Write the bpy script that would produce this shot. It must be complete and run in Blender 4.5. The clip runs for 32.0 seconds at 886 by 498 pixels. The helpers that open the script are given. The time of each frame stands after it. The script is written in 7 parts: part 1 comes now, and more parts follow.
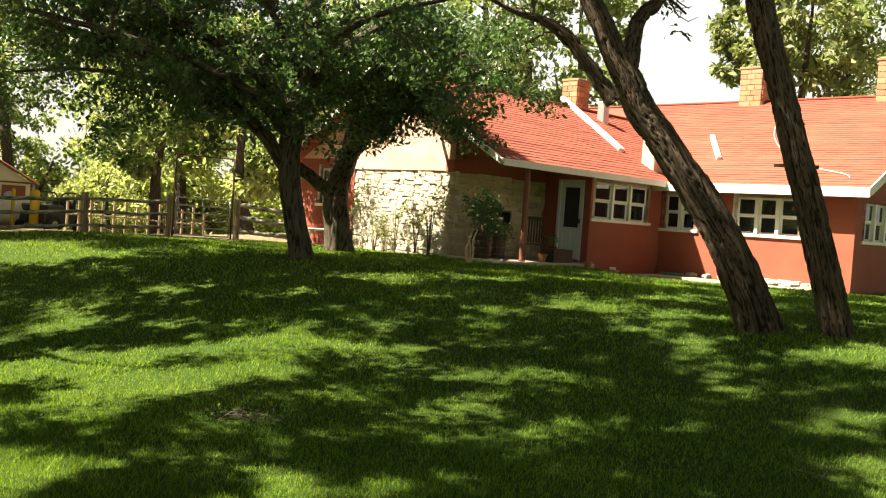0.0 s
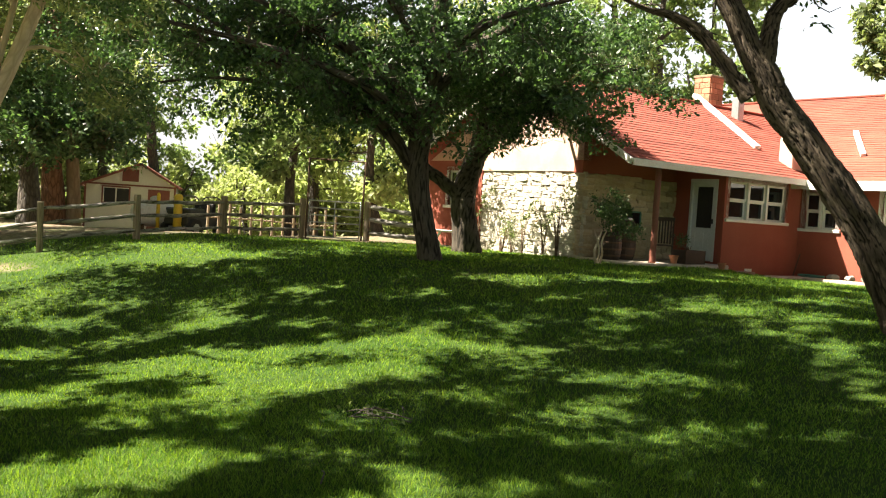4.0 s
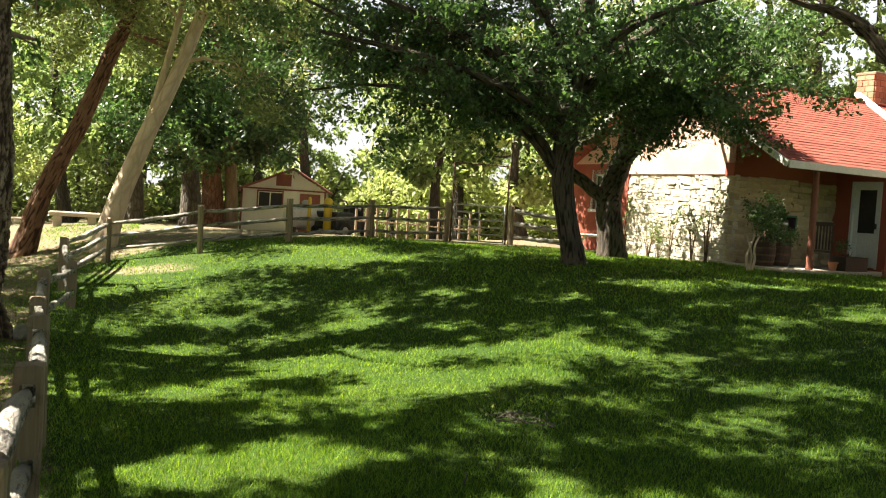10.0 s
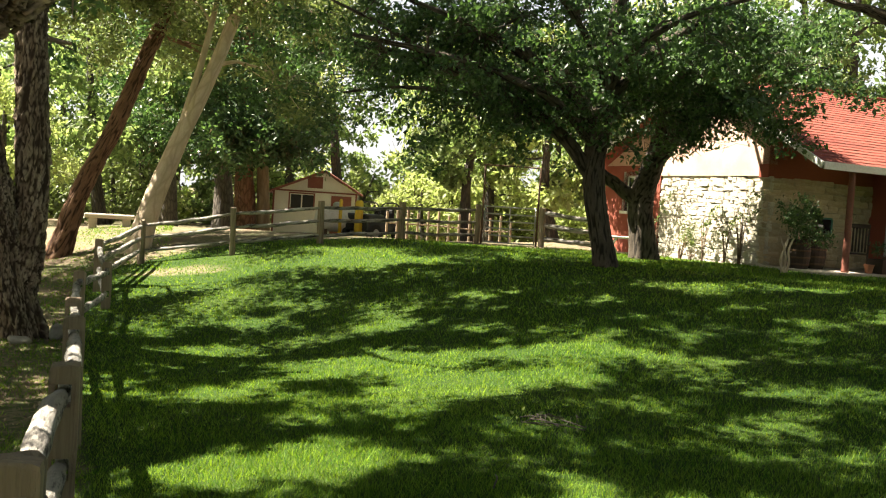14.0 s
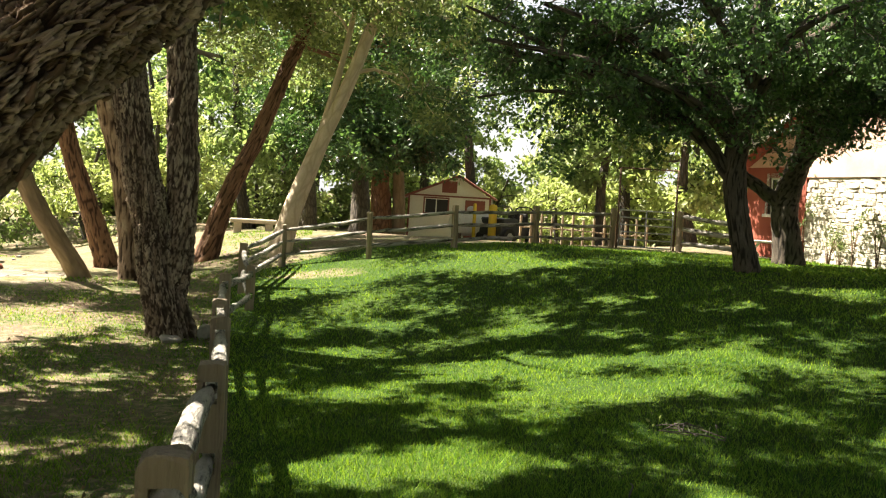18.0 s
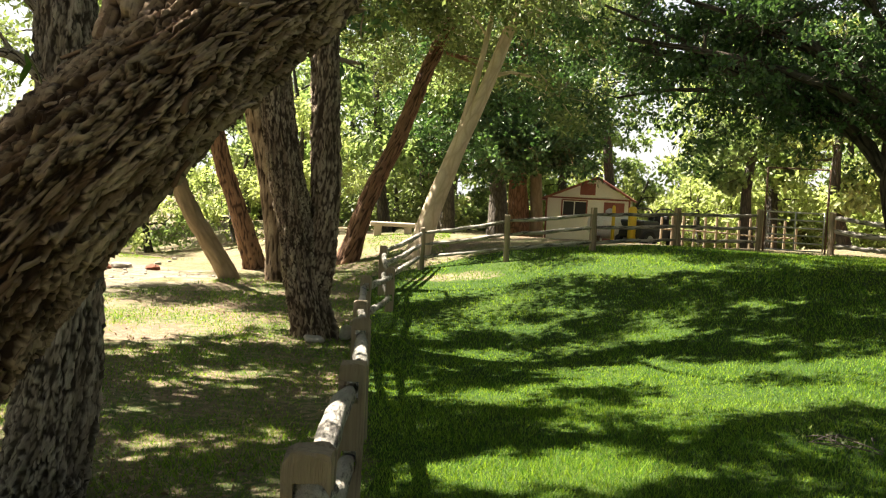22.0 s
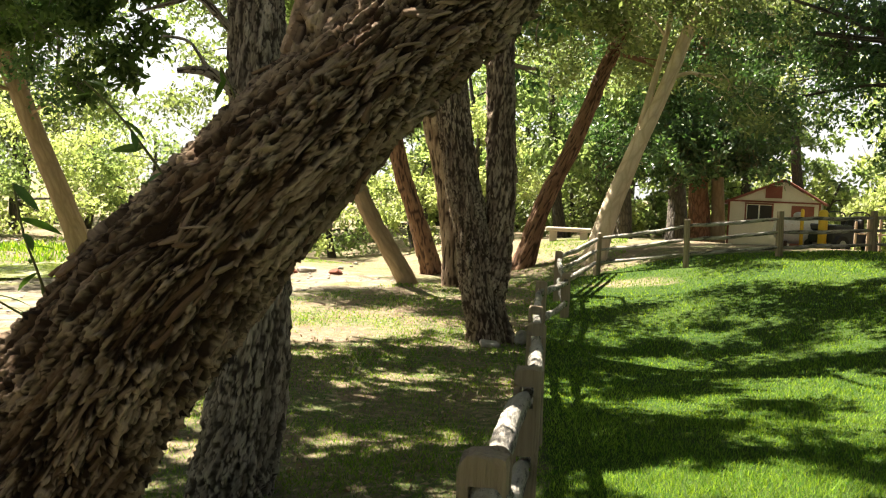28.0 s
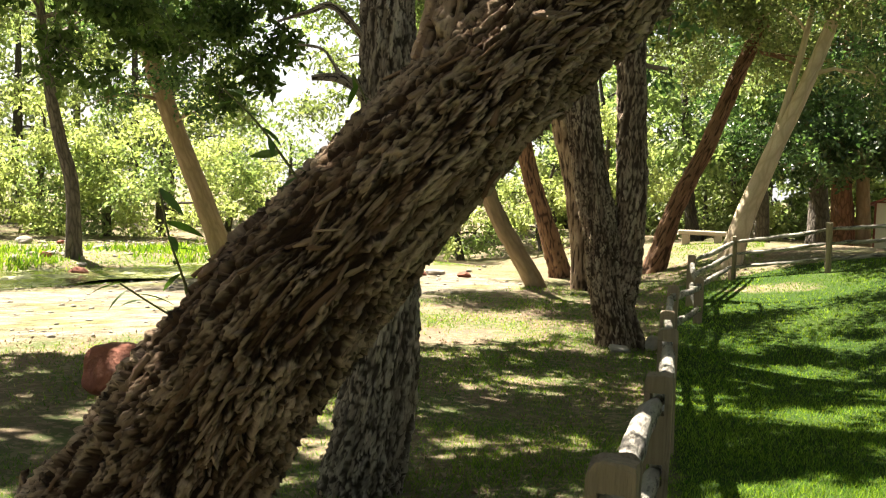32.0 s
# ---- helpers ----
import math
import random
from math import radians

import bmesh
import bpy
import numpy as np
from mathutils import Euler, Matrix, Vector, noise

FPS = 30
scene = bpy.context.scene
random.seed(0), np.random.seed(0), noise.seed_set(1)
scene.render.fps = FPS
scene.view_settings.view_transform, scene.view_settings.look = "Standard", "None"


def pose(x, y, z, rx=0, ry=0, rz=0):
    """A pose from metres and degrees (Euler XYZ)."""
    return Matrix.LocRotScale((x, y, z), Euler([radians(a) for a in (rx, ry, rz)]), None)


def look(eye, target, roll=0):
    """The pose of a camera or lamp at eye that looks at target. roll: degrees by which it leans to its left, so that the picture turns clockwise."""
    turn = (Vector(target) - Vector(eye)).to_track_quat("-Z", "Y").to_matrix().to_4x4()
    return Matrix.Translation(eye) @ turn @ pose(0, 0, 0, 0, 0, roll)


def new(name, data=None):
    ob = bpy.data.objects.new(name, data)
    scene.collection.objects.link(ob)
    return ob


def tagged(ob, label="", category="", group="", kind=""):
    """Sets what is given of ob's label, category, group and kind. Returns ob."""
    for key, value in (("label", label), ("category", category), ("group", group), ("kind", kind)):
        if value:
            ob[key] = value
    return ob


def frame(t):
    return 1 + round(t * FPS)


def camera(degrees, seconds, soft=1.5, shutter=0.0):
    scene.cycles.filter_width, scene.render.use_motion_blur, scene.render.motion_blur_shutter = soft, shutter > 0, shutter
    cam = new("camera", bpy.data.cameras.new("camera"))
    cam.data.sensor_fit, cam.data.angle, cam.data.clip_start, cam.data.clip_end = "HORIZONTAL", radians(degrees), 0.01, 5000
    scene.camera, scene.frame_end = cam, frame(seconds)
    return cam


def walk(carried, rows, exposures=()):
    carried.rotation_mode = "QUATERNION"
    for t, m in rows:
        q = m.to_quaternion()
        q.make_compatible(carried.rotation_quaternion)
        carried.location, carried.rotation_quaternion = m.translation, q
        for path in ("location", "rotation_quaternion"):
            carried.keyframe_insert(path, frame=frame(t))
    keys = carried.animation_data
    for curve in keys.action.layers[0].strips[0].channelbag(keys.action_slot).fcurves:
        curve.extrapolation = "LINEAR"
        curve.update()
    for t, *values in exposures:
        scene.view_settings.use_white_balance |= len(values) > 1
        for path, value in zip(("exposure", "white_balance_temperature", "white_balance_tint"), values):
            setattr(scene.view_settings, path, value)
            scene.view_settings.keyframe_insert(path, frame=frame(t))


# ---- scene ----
cam = camera(49.9, 32.0, 1.15)
EYE = (0.0, 0.0, 1.65)
PATH = [
    (0, 88.22, -4.05, 0.11),
    (0.5, 88.19, -4.04, 0.66),
    (1, 88.16, -3.93, 1.59),
    (1.5, 88.08, -3.87, 2.65),
    (2, 88.02, -3.89, 3.59),
    (2.5, 87.95, -3.86, 4.56),
    (3, 87.94, -3.89, 5.45),
    (3.5, 87.86, -3.82, 6.72),
    (5.5, 87.70, -3.66, 9.95),
    (6, 87.68, -3.74, 10.89),
    (6.5, 87.61, -3.66, 12.09),
    (7, 87.57, -3.68, 12.93),
    (7.5, 87.54, -3.65, 13.82),
    (8, 87.52, -3.67, 14.53),
    (8.5, 87.51, -3.69, 15.12),
    (9, 87.50, -3.66, 15.82),
    (9.5, 87.45, -3.71, 16.28),
    (10, 87.45, -3.79, 16.45),
    (10.5, 87.41, -3.86, 16.58),
    (11, 87.45, -4.11, 15.52),
    (11.5, 87.48, -4.18, 15.25),
    (12, 87.48, -4.13, 15.02),
    (12.5, 87.55, -4.09, 15.21),
    (13, 87.59, -4.05, 15.52),
    (13.5, 87.51, -3.81, 17.15),
    (14, 87.45, -3.77, 18.30),
    (14.5, 87.43, -3.71, 19.46),
    (15, 87.32, -3.58, 21.34),
    (15.5, 87.25, -3.51, 22.42),
    (17.5, 87.18, -3.45, 25.49),
    (18, 87.19, -3.51, 26.34),
    (18.5, 87.13, -3.40, 27.52),
    (19, 87.08, -3.32, 28.60),
    (19.5, 87.02, -3.26, 29.61),
    (20, 86.98, -3.19, 30.63),
    (20.5, 86.96, -3.21, 31.60),
    (21, 86.95, -3.20, 32.54),
    (21.5, 86.91, -3.16, 33.49),
    (22, 86.88, -3.11, 34.60),
    (22.5, 86.84, -3.07, 35.70),
    (23, 86.85, -3.18, 36.35),
    (23.5, 86.87, -3.11, 37.10),
    (24, 86.85, -3.08, 37.94),
    (24.5, 86.81, -2.98, 38.88),
    (25, 86.78, -2.92, 39.93),
    (25.5, 86.76, -2.80, 41.02),
    (27.5, 86.72, -2.60, 44.35),
    (28, 86.69, -2.54, 45.11),
    (28.5, 86.65, -2.49, 46.09),
    (29, 86.64, -2.48, 46.91),
    (29.5, 86.67, -2.47, 47.64),
    (30, 86.62, -2.46, 48.84),
    (30.5, 86.58, -2.38, 50.11),
    (31, 86.57, -2.36, 51.19),
    (31.5, 86.58, -2.27, 52.02),
    (32, 86.55, -2.28, 52.82),
]
# exposure and white balance settle in the first seconds: seconds, stops, kelvin, tint
LIGHTING = [(0, 2.38, 7300, 10), (1, 2.4, 7100, 10), (2, 2.5, 6650, 10), (3, 2.52, 6500, 10), (6, 2.5, 6500, 10), (32, 2.54, 6500, 10)]
walk(cam, [(t, pose(*EYE, rx, ry, rz)) for t, rx, ry, rz in PATH], LIGHTING)

# ---- world, sun, exposure ----
SUN_AZ, SUN_EL = -96.0, 54.0
world = bpy.data.worlds.new("sky")
scene.world = world
world.use_nodes = True
wn = world.node_tree.nodes
sky = wn.new("ShaderNodeTexSky")
sky.sky_type = "NISHITA"
sky.sun_disc = False
sky.sun_elevation = radians(SUN_EL)
sky.sun_rotation = radians(SUN_AZ)
sky.dust_density = 4.0
sky.air_density = 1.2
sky.ozone_density = 0.5
wn["Background"].inputs["Strength"].default_value = 0.012
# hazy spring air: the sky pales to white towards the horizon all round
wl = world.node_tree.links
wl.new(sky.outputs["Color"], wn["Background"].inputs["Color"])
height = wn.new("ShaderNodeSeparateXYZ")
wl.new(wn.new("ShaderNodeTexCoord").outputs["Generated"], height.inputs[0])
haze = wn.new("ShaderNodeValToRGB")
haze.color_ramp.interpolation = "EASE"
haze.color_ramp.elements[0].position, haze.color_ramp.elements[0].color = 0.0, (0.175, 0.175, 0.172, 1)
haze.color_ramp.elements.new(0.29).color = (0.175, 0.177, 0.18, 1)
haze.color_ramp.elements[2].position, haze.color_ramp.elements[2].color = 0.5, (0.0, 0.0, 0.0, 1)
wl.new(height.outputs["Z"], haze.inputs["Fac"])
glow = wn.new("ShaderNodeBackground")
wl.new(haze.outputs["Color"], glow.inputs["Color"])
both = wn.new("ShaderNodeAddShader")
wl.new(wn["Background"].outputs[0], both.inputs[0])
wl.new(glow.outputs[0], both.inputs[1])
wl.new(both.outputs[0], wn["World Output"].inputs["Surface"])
lamp = bpy.data.lights.new("sun", "SUN")
lamp.energy, lamp.angle, lamp.color = 5.0, radians(0.5), (1.0, 0.91, 0.76)
sun_to = Vector((math.sin(radians(SUN_AZ)) * math.cos(radians(SUN_EL)), math.cos(radians(SUN_AZ)) * math.cos(radians(SUN_EL)), math.sin(radians(SUN_EL))))
new("sun", lamp).matrix_world = look(sun_to * 60, (0, 0, 0))

# ---- materials ----
def material(name):
    m = bpy.data.materials.new(name)
    m.use_nodes = True
    nt = m.node_tree
    return m, nt, nt.nodes["Principled BSDF"], nt.nodes["Material Output"]


def node(nt, kind, **inputs):
    n = nt.nodes.new("ShaderNode" + kind)
    for key, value in inputs.items():
        if hasattr(value, "is_linked"):
            nt.links.new(value, n.inputs[key])
        else:
            n.inputs[key].default_value = value
    return n


def place(nt, scale=(1, 1, 1), world_space=False):
    """Coordinates in metres, stretched by scale."""
    if world_space:
        src = nt.nodes.new("ShaderNodeNewGeometry").outputs["Position"]
    else:
        src = nt.nodes.new("ShaderNodeTexCoord").outputs["Object"]
    m = nt.nodes.new("ShaderNodeMapping")
    m.inputs["Scale"].default_value = scale
    nt.links.new(src, m.inputs["Vector"])
    return m.outputs["Vector"]


def ramp(nt, fac, stops):
    r = nt.nodes.new("ShaderNodeValToRGB")
    e = r.color_ramp.elements
    while len(e) < len(stops):
        e.new(0.5)
    for el, (p, c) in zip(e, stops):
        el.position, el.color = p, (*c, 1)
    nt.links.new(fac, r.inputs["Fac"])
    return r.outputs["Color"]


def mixed(nt, fac, a, b, blend="MIX"):
    n = nt.nodes.new("ShaderNodeMix")
    n.data_type, n.blend_type = "RGBA", blend
    for key, v in ((0, fac), (6, a), (7, b)):
        if hasattr(v, "is_linked"):
            nt.links.new(v, n.inputs[key])
        elif key == 0:
            n.inputs[key].default_value = v
        else:
            n.inputs[key].default_value = (*v, 1)
    return n.outputs[2]


def bumped(nt, bsdf, height, strength, distance=0.02):
    b = node(nt, "Bump", Height=height, Strength=strength, Distance=distance)
    nt.links.new(b.outputs["Normal"], bsdf.inputs["Normal"])


def rough_paint(name, c1, c2, grain=40.0, stain=1.5, rough=0.8, bump=0.4, dist=0.01, dirt=(0.1, 0.08, 0.06), dirty=0.25, stretch=(1, 1, 1), metal=0.0, each=0.0, spot=(0.55, 0.75)):
    """A plain surface with fine grain, wide stains and dirt."""
    m, nt, b, out = material(name)
    v = place(nt, stretch)
    fine = node(nt, "TexNoise", Vector=v, Scale=grain, Detail=6.0, Roughness=0.65).outputs["Fac"]
    wide = node(nt, "TexNoise", Vector=v, Scale=stain, Detail=5.0, Roughness=0.6).outputs["Fac"]
    c = mixed(nt, ramp(nt, wide, [(0.35, (0, 0, 0)), (0.65, (1, 1, 1))]), c1, c2)
    c = mixed(nt, ramp(nt, fine, [(0.3, (0.55, 0.55, 0.55)), (0.7, (0, 0, 0))]), c, tuple(x * 0.6 for x in c1))
    spots = node(nt, "TexNoise", Vector=v, Scale=stain * 3.1, Detail=8.0, Roughness=0.75).outputs["Fac"]
    c = mixed(nt, ramp(nt, spots, [(spot[0], (0, 0, 0)), (spot[1], (dirty,) * 3)]), c, dirt)
    if each:
        r = nt.nodes.new("ShaderNodeObjectInfo").outputs["Random"]
        k = ramp(nt, r, [(0.0, (1 - each,) * 3), (1.0, (1.0, 1.0, 1.0))])
        c = mixed(nt, 1.0, c, k, "MULTIPLY")
    nt.links.new(c, b.inputs["Base Color"])
    b.inputs["Roughness"].default_value, b.inputs["Metallic"].default_value = rough, metal
    bumped(nt, b, fine, bump, dist)
    return m


def leaf_material(name, dark, light, through_light=0.45, rough=0.5, gloss=0.35, tint=(1.2, 1.33, 0.75)):
    m, nt, b, out = material(name)
    r = nt.nodes.new("ShaderNodeNewGeometry").outputs["Random Per Island"]
    wide = node(nt, "TexNoise", Vector=place(nt, world_space=True), Scale=0.55, Detail=2.0).outputs["Fac"]
    c = ramp(nt, r, [(0.0, dark), (0.7, light), (1.0, tuple(min(1, x * 1.35) for x in light))])
    c = mixed(nt, ramp(nt, wide, [(0.35, (0.0,) * 3), (0.7, (0.4,) * 3)]), c, dark)
    nt.links.new(c, b.inputs["Base Color"])
    b.inputs["Roughness"].default_value, b.inputs["Specular IOR Level"].default_value = rough, gloss
    t = nt.nodes.new("ShaderNodeBsdfTranslucent")
    warm = mixed(nt, 1.0, c, tint, "MULTIPLY")
    nt.links.new(warm, t.inputs["Color"])
    mx = nt.nodes.new("ShaderNodeMixShader")
    mx.inputs[0].default_value = through_light
    nt.links.new(b.outputs[0], mx.inputs[1])
    nt.links.new(t.outputs[0], mx.inputs[2])
    nt.links.new(mx.outputs[0], out.inputs["Surface"])
    return m


def bark_material(name, deep, face, pale, scale=9.0, stretch=0.28, bump=1.0):
    """Furrowed bark: long plates along the tube (U round, V along)."""
    m, nt, b, out = material(name)
    v = nt.nodes.new("ShaderNodeUVMap").outputs["UV"]
    mp = nt.nodes.new("ShaderNodeMapping")
    mp.inputs["Scale"].default_value = (1.0, stretch, 1.0)
    warp = node(nt, "TexNoise", Vector=v, Scale=3.5, Detail=3.0).outputs["Color"]
    off = mixed(nt, 0.06, v, warp)
    nt.links.new(off, mp.inputs["Vector"])
    vor = node(nt, "TexVoronoi", Vector=mp.outputs[0], Scale=scale)
    vor.feature = "DISTANCE_TO_EDGE"
    d = vor.outputs["Distance"]
    fine = node(nt, "TexNoise", Vector=mp.outputs[0], Scale=scale * 5, Detail=7.0, Roughness=0.7).outputs["Fac"]
    wide = node(nt, "TexNoise", Vector=v, Scale=1.7, Detail=3.0).outputs["Fac"]
    c = ramp(nt, d, [(0.0, deep), (0.12, face), (0.5, pale)])
    c = mixed(nt, ramp(nt, fine, [(0.3, (0.7,) * 3), (0.65, (0,) * 3)]), c, deep)
    c = mixed(nt, ramp(nt, wide, [(0.4, (0,) * 3), (0.7, (0.5,) * 3)]), c, tuple(x * 0.7 for x in face))
    nt.links.new(c, b.inputs["Base Color"])
    b.inputs["Roughness"].default_value = 0.92
    h = node(nt, "Math")
    h.operation = "MULTIPLY_ADD"
    nt.links.new(fine, h.inputs[0])
    h.inputs[1].default_value = 0.25
    lim = nt.nodes.new("ShaderNodeMath")
    lim.operation = "MINIMUM"
    nt.links.new(d, lim.inputs[0])
    lim.inputs[1].default_value = 0.22
    nt.links.new(lim.outputs[0], h.inputs[2])
    bumped(nt, b, h.outputs[0], bump, 0.12)
    return m


def plate_bark(name, deep, face, pale, grain=30.0):
    """Bark whose plates are modelled; 'plate' tells furrow (0) from plate and puts crevice shade into its dark colour,
    'tone' is each plate's own shade, which shards() lightens with height.
    """
    m, nt, b, out = material(name)
    v = nt.nodes.new("ShaderNodeUVMap").outputs["UV"]
    mp = nt.nodes.new("ShaderNodeMapping")
    mp.inputs["Scale"].default_value = (1.0, 0.18, 1.0)
    nt.links.new(v, mp.inputs["Vector"])
    fibre = node(nt, "TexNoise", Vector=mp.outputs[0], Scale=grain * 2.5, Detail=8.0, Roughness=0.75).outputs["Fac"]
    wide = node(nt, "TexNoise", Vector=v, Scale=2.3, Detail=4.0).outputs["Fac"]
    h, tone = nt.nodes.new("ShaderNodeAttribute"), nt.nodes.new("ShaderNodeAttribute")
    h.attribute_name, tone.attribute_name = "plate", "tone"
    c = mixed(nt, ramp(nt, tone.outputs["Fac"], [(0.0, (0,) * 3), (1.0, (1,) * 3)]), face, pale)
    c = mixed(nt, ramp(nt, wide, [(0.4, (0,) * 3), (0.7, (0.6,) * 3)]), c, tuple(x * 0.6 for x in face))
    c = mixed(nt, ramp(nt, fibre, [(0.34, (0.6,) * 3), (0.56, (0,) * 3)]), c, tuple(x * 0.5 for x in face))
    # furrows: darker bark, with the shade of the crevice painted in
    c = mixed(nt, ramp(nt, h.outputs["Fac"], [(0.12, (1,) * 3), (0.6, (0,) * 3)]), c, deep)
    nt.links.new(c, b.inputs["Base Color"])
    b.inputs["Roughness"].default_value, b.inputs["Specular IOR Level"].default_value = 0.9, 0.25
    bumped(nt, b, fibre, 1.0, 0.018)
    return m


RED = rough_paint("red_stucco", (0.29, 0.07, 0.042), (0.35, 0.095, 0.056), 60, 1.2, 0.9, 0.5, 0.012, (0.24, 0.09, 0.06), 0.35)
PINK = rough_paint("faded_pink_stucco", (0.6, 0.36, 0.27), (0.7, 0.5, 0.4), 50, 1.6, 0.9, 0.5, 0.012, (0.5, 0.24, 0.16), 0.5)
WHITE = rough_paint("white_paint", (0.76, 0.73, 0.68), (0.82, 0.8, 0.76), 30, 2.0, 0.55, 0.15, 0.004, (0.5, 0.45, 0.38), 0.3)
DOORP = rough_paint("pale_blue_door_paint", (0.62, 0.66, 0.65), (0.7, 0.73, 0.71), 30, 2.0, 0.5, 0.1, 0.004, (0.4, 0.42, 0.4), 0.25)
SHINGLE = rough_paint("red_shingle", (0.29, 0.062, 0.038), (0.37, 0.092, 0.056), 90, 0.9, 0.9, 0.6, 0.01, (0.28, 0.07, 0.05), 0.5, each=0.3)
BRICK = rough_paint("orange_brick", (0.5, 0.22, 0.12), (0.62, 0.33, 0.2), 50, 4.0, 0.9, 0.5, 0.012, (0.25, 0.12, 0.08), 0.4, each=0.35)
STONE = rough_paint("cream_sandstone", (0.64, 0.56, 0.43), (0.8, 0.75, 0.63), 35, 2.4, 0.9, 0.8, 0.02, (0.42, 0.3, 0.18), 0.4, each=0.25)
STONE_TAN = rough_paint("tan_sandstone", (0.62, 0.48, 0.3), (0.78, 0.66, 0.48), 35, 2.4, 0.9, 0.8, 0.02, (0.4, 0.26, 0.14), 0.4, each=0.35)
PALE_MORTAR = rough_paint("pale_mortar", (0.45, 0.37, 0.26), (0.58, 0.5, 0.38), 50, 3.0, 0.95, 0.6, 0.012)
MORTAR = rough_paint("tan_mortar", (0.2, 0.145, 0.09), (0.3, 0.23, 0.15), 50, 3.0, 0.95, 0.6, 0.012)
GREYWOOD = rough_paint("weathered_grey_wood", (0.27, 0.205, 0.135), (0.42, 0.335, 0.235), 45, 2.5, 0.85, 1.0, 0.02, (0.1, 0.075, 0.05), 0.8, stretch=(1, 1, 0.05), spot=(0.5, 0.62))
RAILWOOD = rough_paint("weathered_grey_rail", (0.24, 0.215, 0.18), (0.5, 0.465, 0.415), 34, 5.0, 0.9, 1.0, 0.03, (0.03, 0.025, 0.02), 0.9, stretch=(0.22, 1, 1), spot=(0.5, 0.6))
BARRELWOOD = rough_paint("dark_oak", (0.035, 0.02, 0.013), (0.06, 0.036, 0.023), 20, 2.0, 0.75, 0.4, 0.006)
DARKWOOD = rough_paint("dark_stained_wood", (0.09, 0.045, 0.025), (0.14, 0.075, 0.04), 20, 2.0, 0.7, 0.4, 0.006)
REDWOOD = rough_paint("red_brown_post_paint", (0.22, 0.07, 0.045), (0.28, 0.1, 0.06), 20, 2.0, 0.7, 0.4, 0.006)
CONCRETE = rough_paint("pale_concrete", (0.45, 0.38, 0.3), (0.56, 0.49, 0.4), 40, 1.5, 0.95, 0.5, 0.01)
METAL = rough_paint("galvanised_sheet", (0.42, 0.42, 0.42), (0.55, 0.55, 0.54), 20, 3.0, 0.45, 0.1, 0.004, (0.2, 0.14, 0.1), 0.4, metal=0.8)
RUST = rough_paint("rusty_steel", (0.1, 0.06, 0.035), (0.17, 0.1, 0.06), 30, 3.0, 0.8, 0.4, 0.005, metal=0.3)
TANKP = rough_paint("tank_white_paint", (0.8, 0.78, 0.72), (0.85, 0.83, 0.79), 20, 2.0, 0.6, 0.2, 0.004, (0.5, 0.28, 0.13), 0.7)
YELLOW = rough_paint("yellow_paint", (0.75, 0.52, 0.03), (0.82, 0.6, 0.05), 20, 2.0, 0.55, 0.2, 0.004, (0.4, 0.3, 0.1), 0.3)
BLACK = rough_paint("black_car_paint", (0.015, 0.015, 0.018), (0.03, 0.03, 0.033), 20, 2.0, 0.3, 0.05, 0.002, (0.12, 0.1, 0.08), 0.3)
RUBBER = rough_paint("tyre_rubber", (0.02, 0.02, 0.02), (0.035, 0.033, 0.03), 30, 2.0, 0.85, 0.3, 0.004)
SIDING = rough_paint("cream_siding", (0.7, 0.66, 0.6), (0.78, 0.74, 0.68), 30, 1.4, 0.8, 0.2, 0.005, (0.4, 0.33, 0.25), 0.35)
MAROON = rough_paint("maroon_trim", (0.2, 0.06, 0.045), (0.26, 0.085, 0.06), 30, 2.0, 0.7, 0.2, 0.004)
BOULDER = rough_paint("red_sandstone_boulder", (0.22, 0.07, 0.04), (0.33, 0.12, 0.07), 12, 2.5, 0.95, 1.0, 0.05, (0.13, 0.06, 0.04), 0.6)
GREYROCK = rough_paint("grey_rock", (0.3, 0.27, 0.23), (0.42, 0.39, 0.34), 16, 3.0, 0.95, 1.0, 0.03)
REDSTEP = rough_paint("worn_red_stone", (0.3, 0.16, 0.11), (0.42, 0.27, 0.2), 30, 3.0, 0.9, 0.6, 0.01, (0.2, 0.14, 0.1), 0.5)
CLAY = rough_paint("terracotta", (0.4, 0.16, 0.08), (0.48, 0.22, 0.12), 30, 3.0, 0.85, 0.3, 0.005)
HOSE = rough_paint("green_hose", (0.03, 0.14, 0.1), (0.05, 0.2, 0.15), 30, 3.0, 0.5, 0.1, 0.002)

GLASS, nt, b, out = material("dark_window_glass")
b.inputs["Base Color"].default_value = (0.012, 0.014, 0.016, 1)
b.inputs["Roughness"].default_value = 0.022
WATER, nt, b, out = material("shallow_creek_water")
wv = place(nt, (1, 1, 1), True)
wn1 = node(nt, "TexNoise", Vector=wv, Scale=1.3, Detail=6.0, Roughness=0.65).outputs["Fac"]
wn2 = node(nt, "TexNoise", Vector=wv, Scale=14.0, Detail=3.0).outputs["Fac"]
nt.links.new(ramp(nt, wn1, [(0.4, (0.12, 0.1, 0.06)), (0.55, (0.2, 0.22, 0.06)), (0.7, (0.34, 0.3, 0.2))]), b.inputs["Base Color"])
nt.links.new(ramp(nt, wn1, [(0.45, (0.08,) * 3), (0.6, (0.6,) * 3)]), b.inputs["Roughness"])
bumped(nt, b, wn2, 0.25, 0.02)
SCREEN = rough_paint("insect_screen", (0.018, 0.017, 0.017), (0.03, 0.028, 0.027), 200, 2, 0.7, 0.2, 0.002)
CURTAIN = rough_paint("sunlit_yellow_curtain", (0.7, 0.45, 0.16), (0.75, 0.52, 0.22), 20, 3.0, 0.9, 0.3, 0.01)

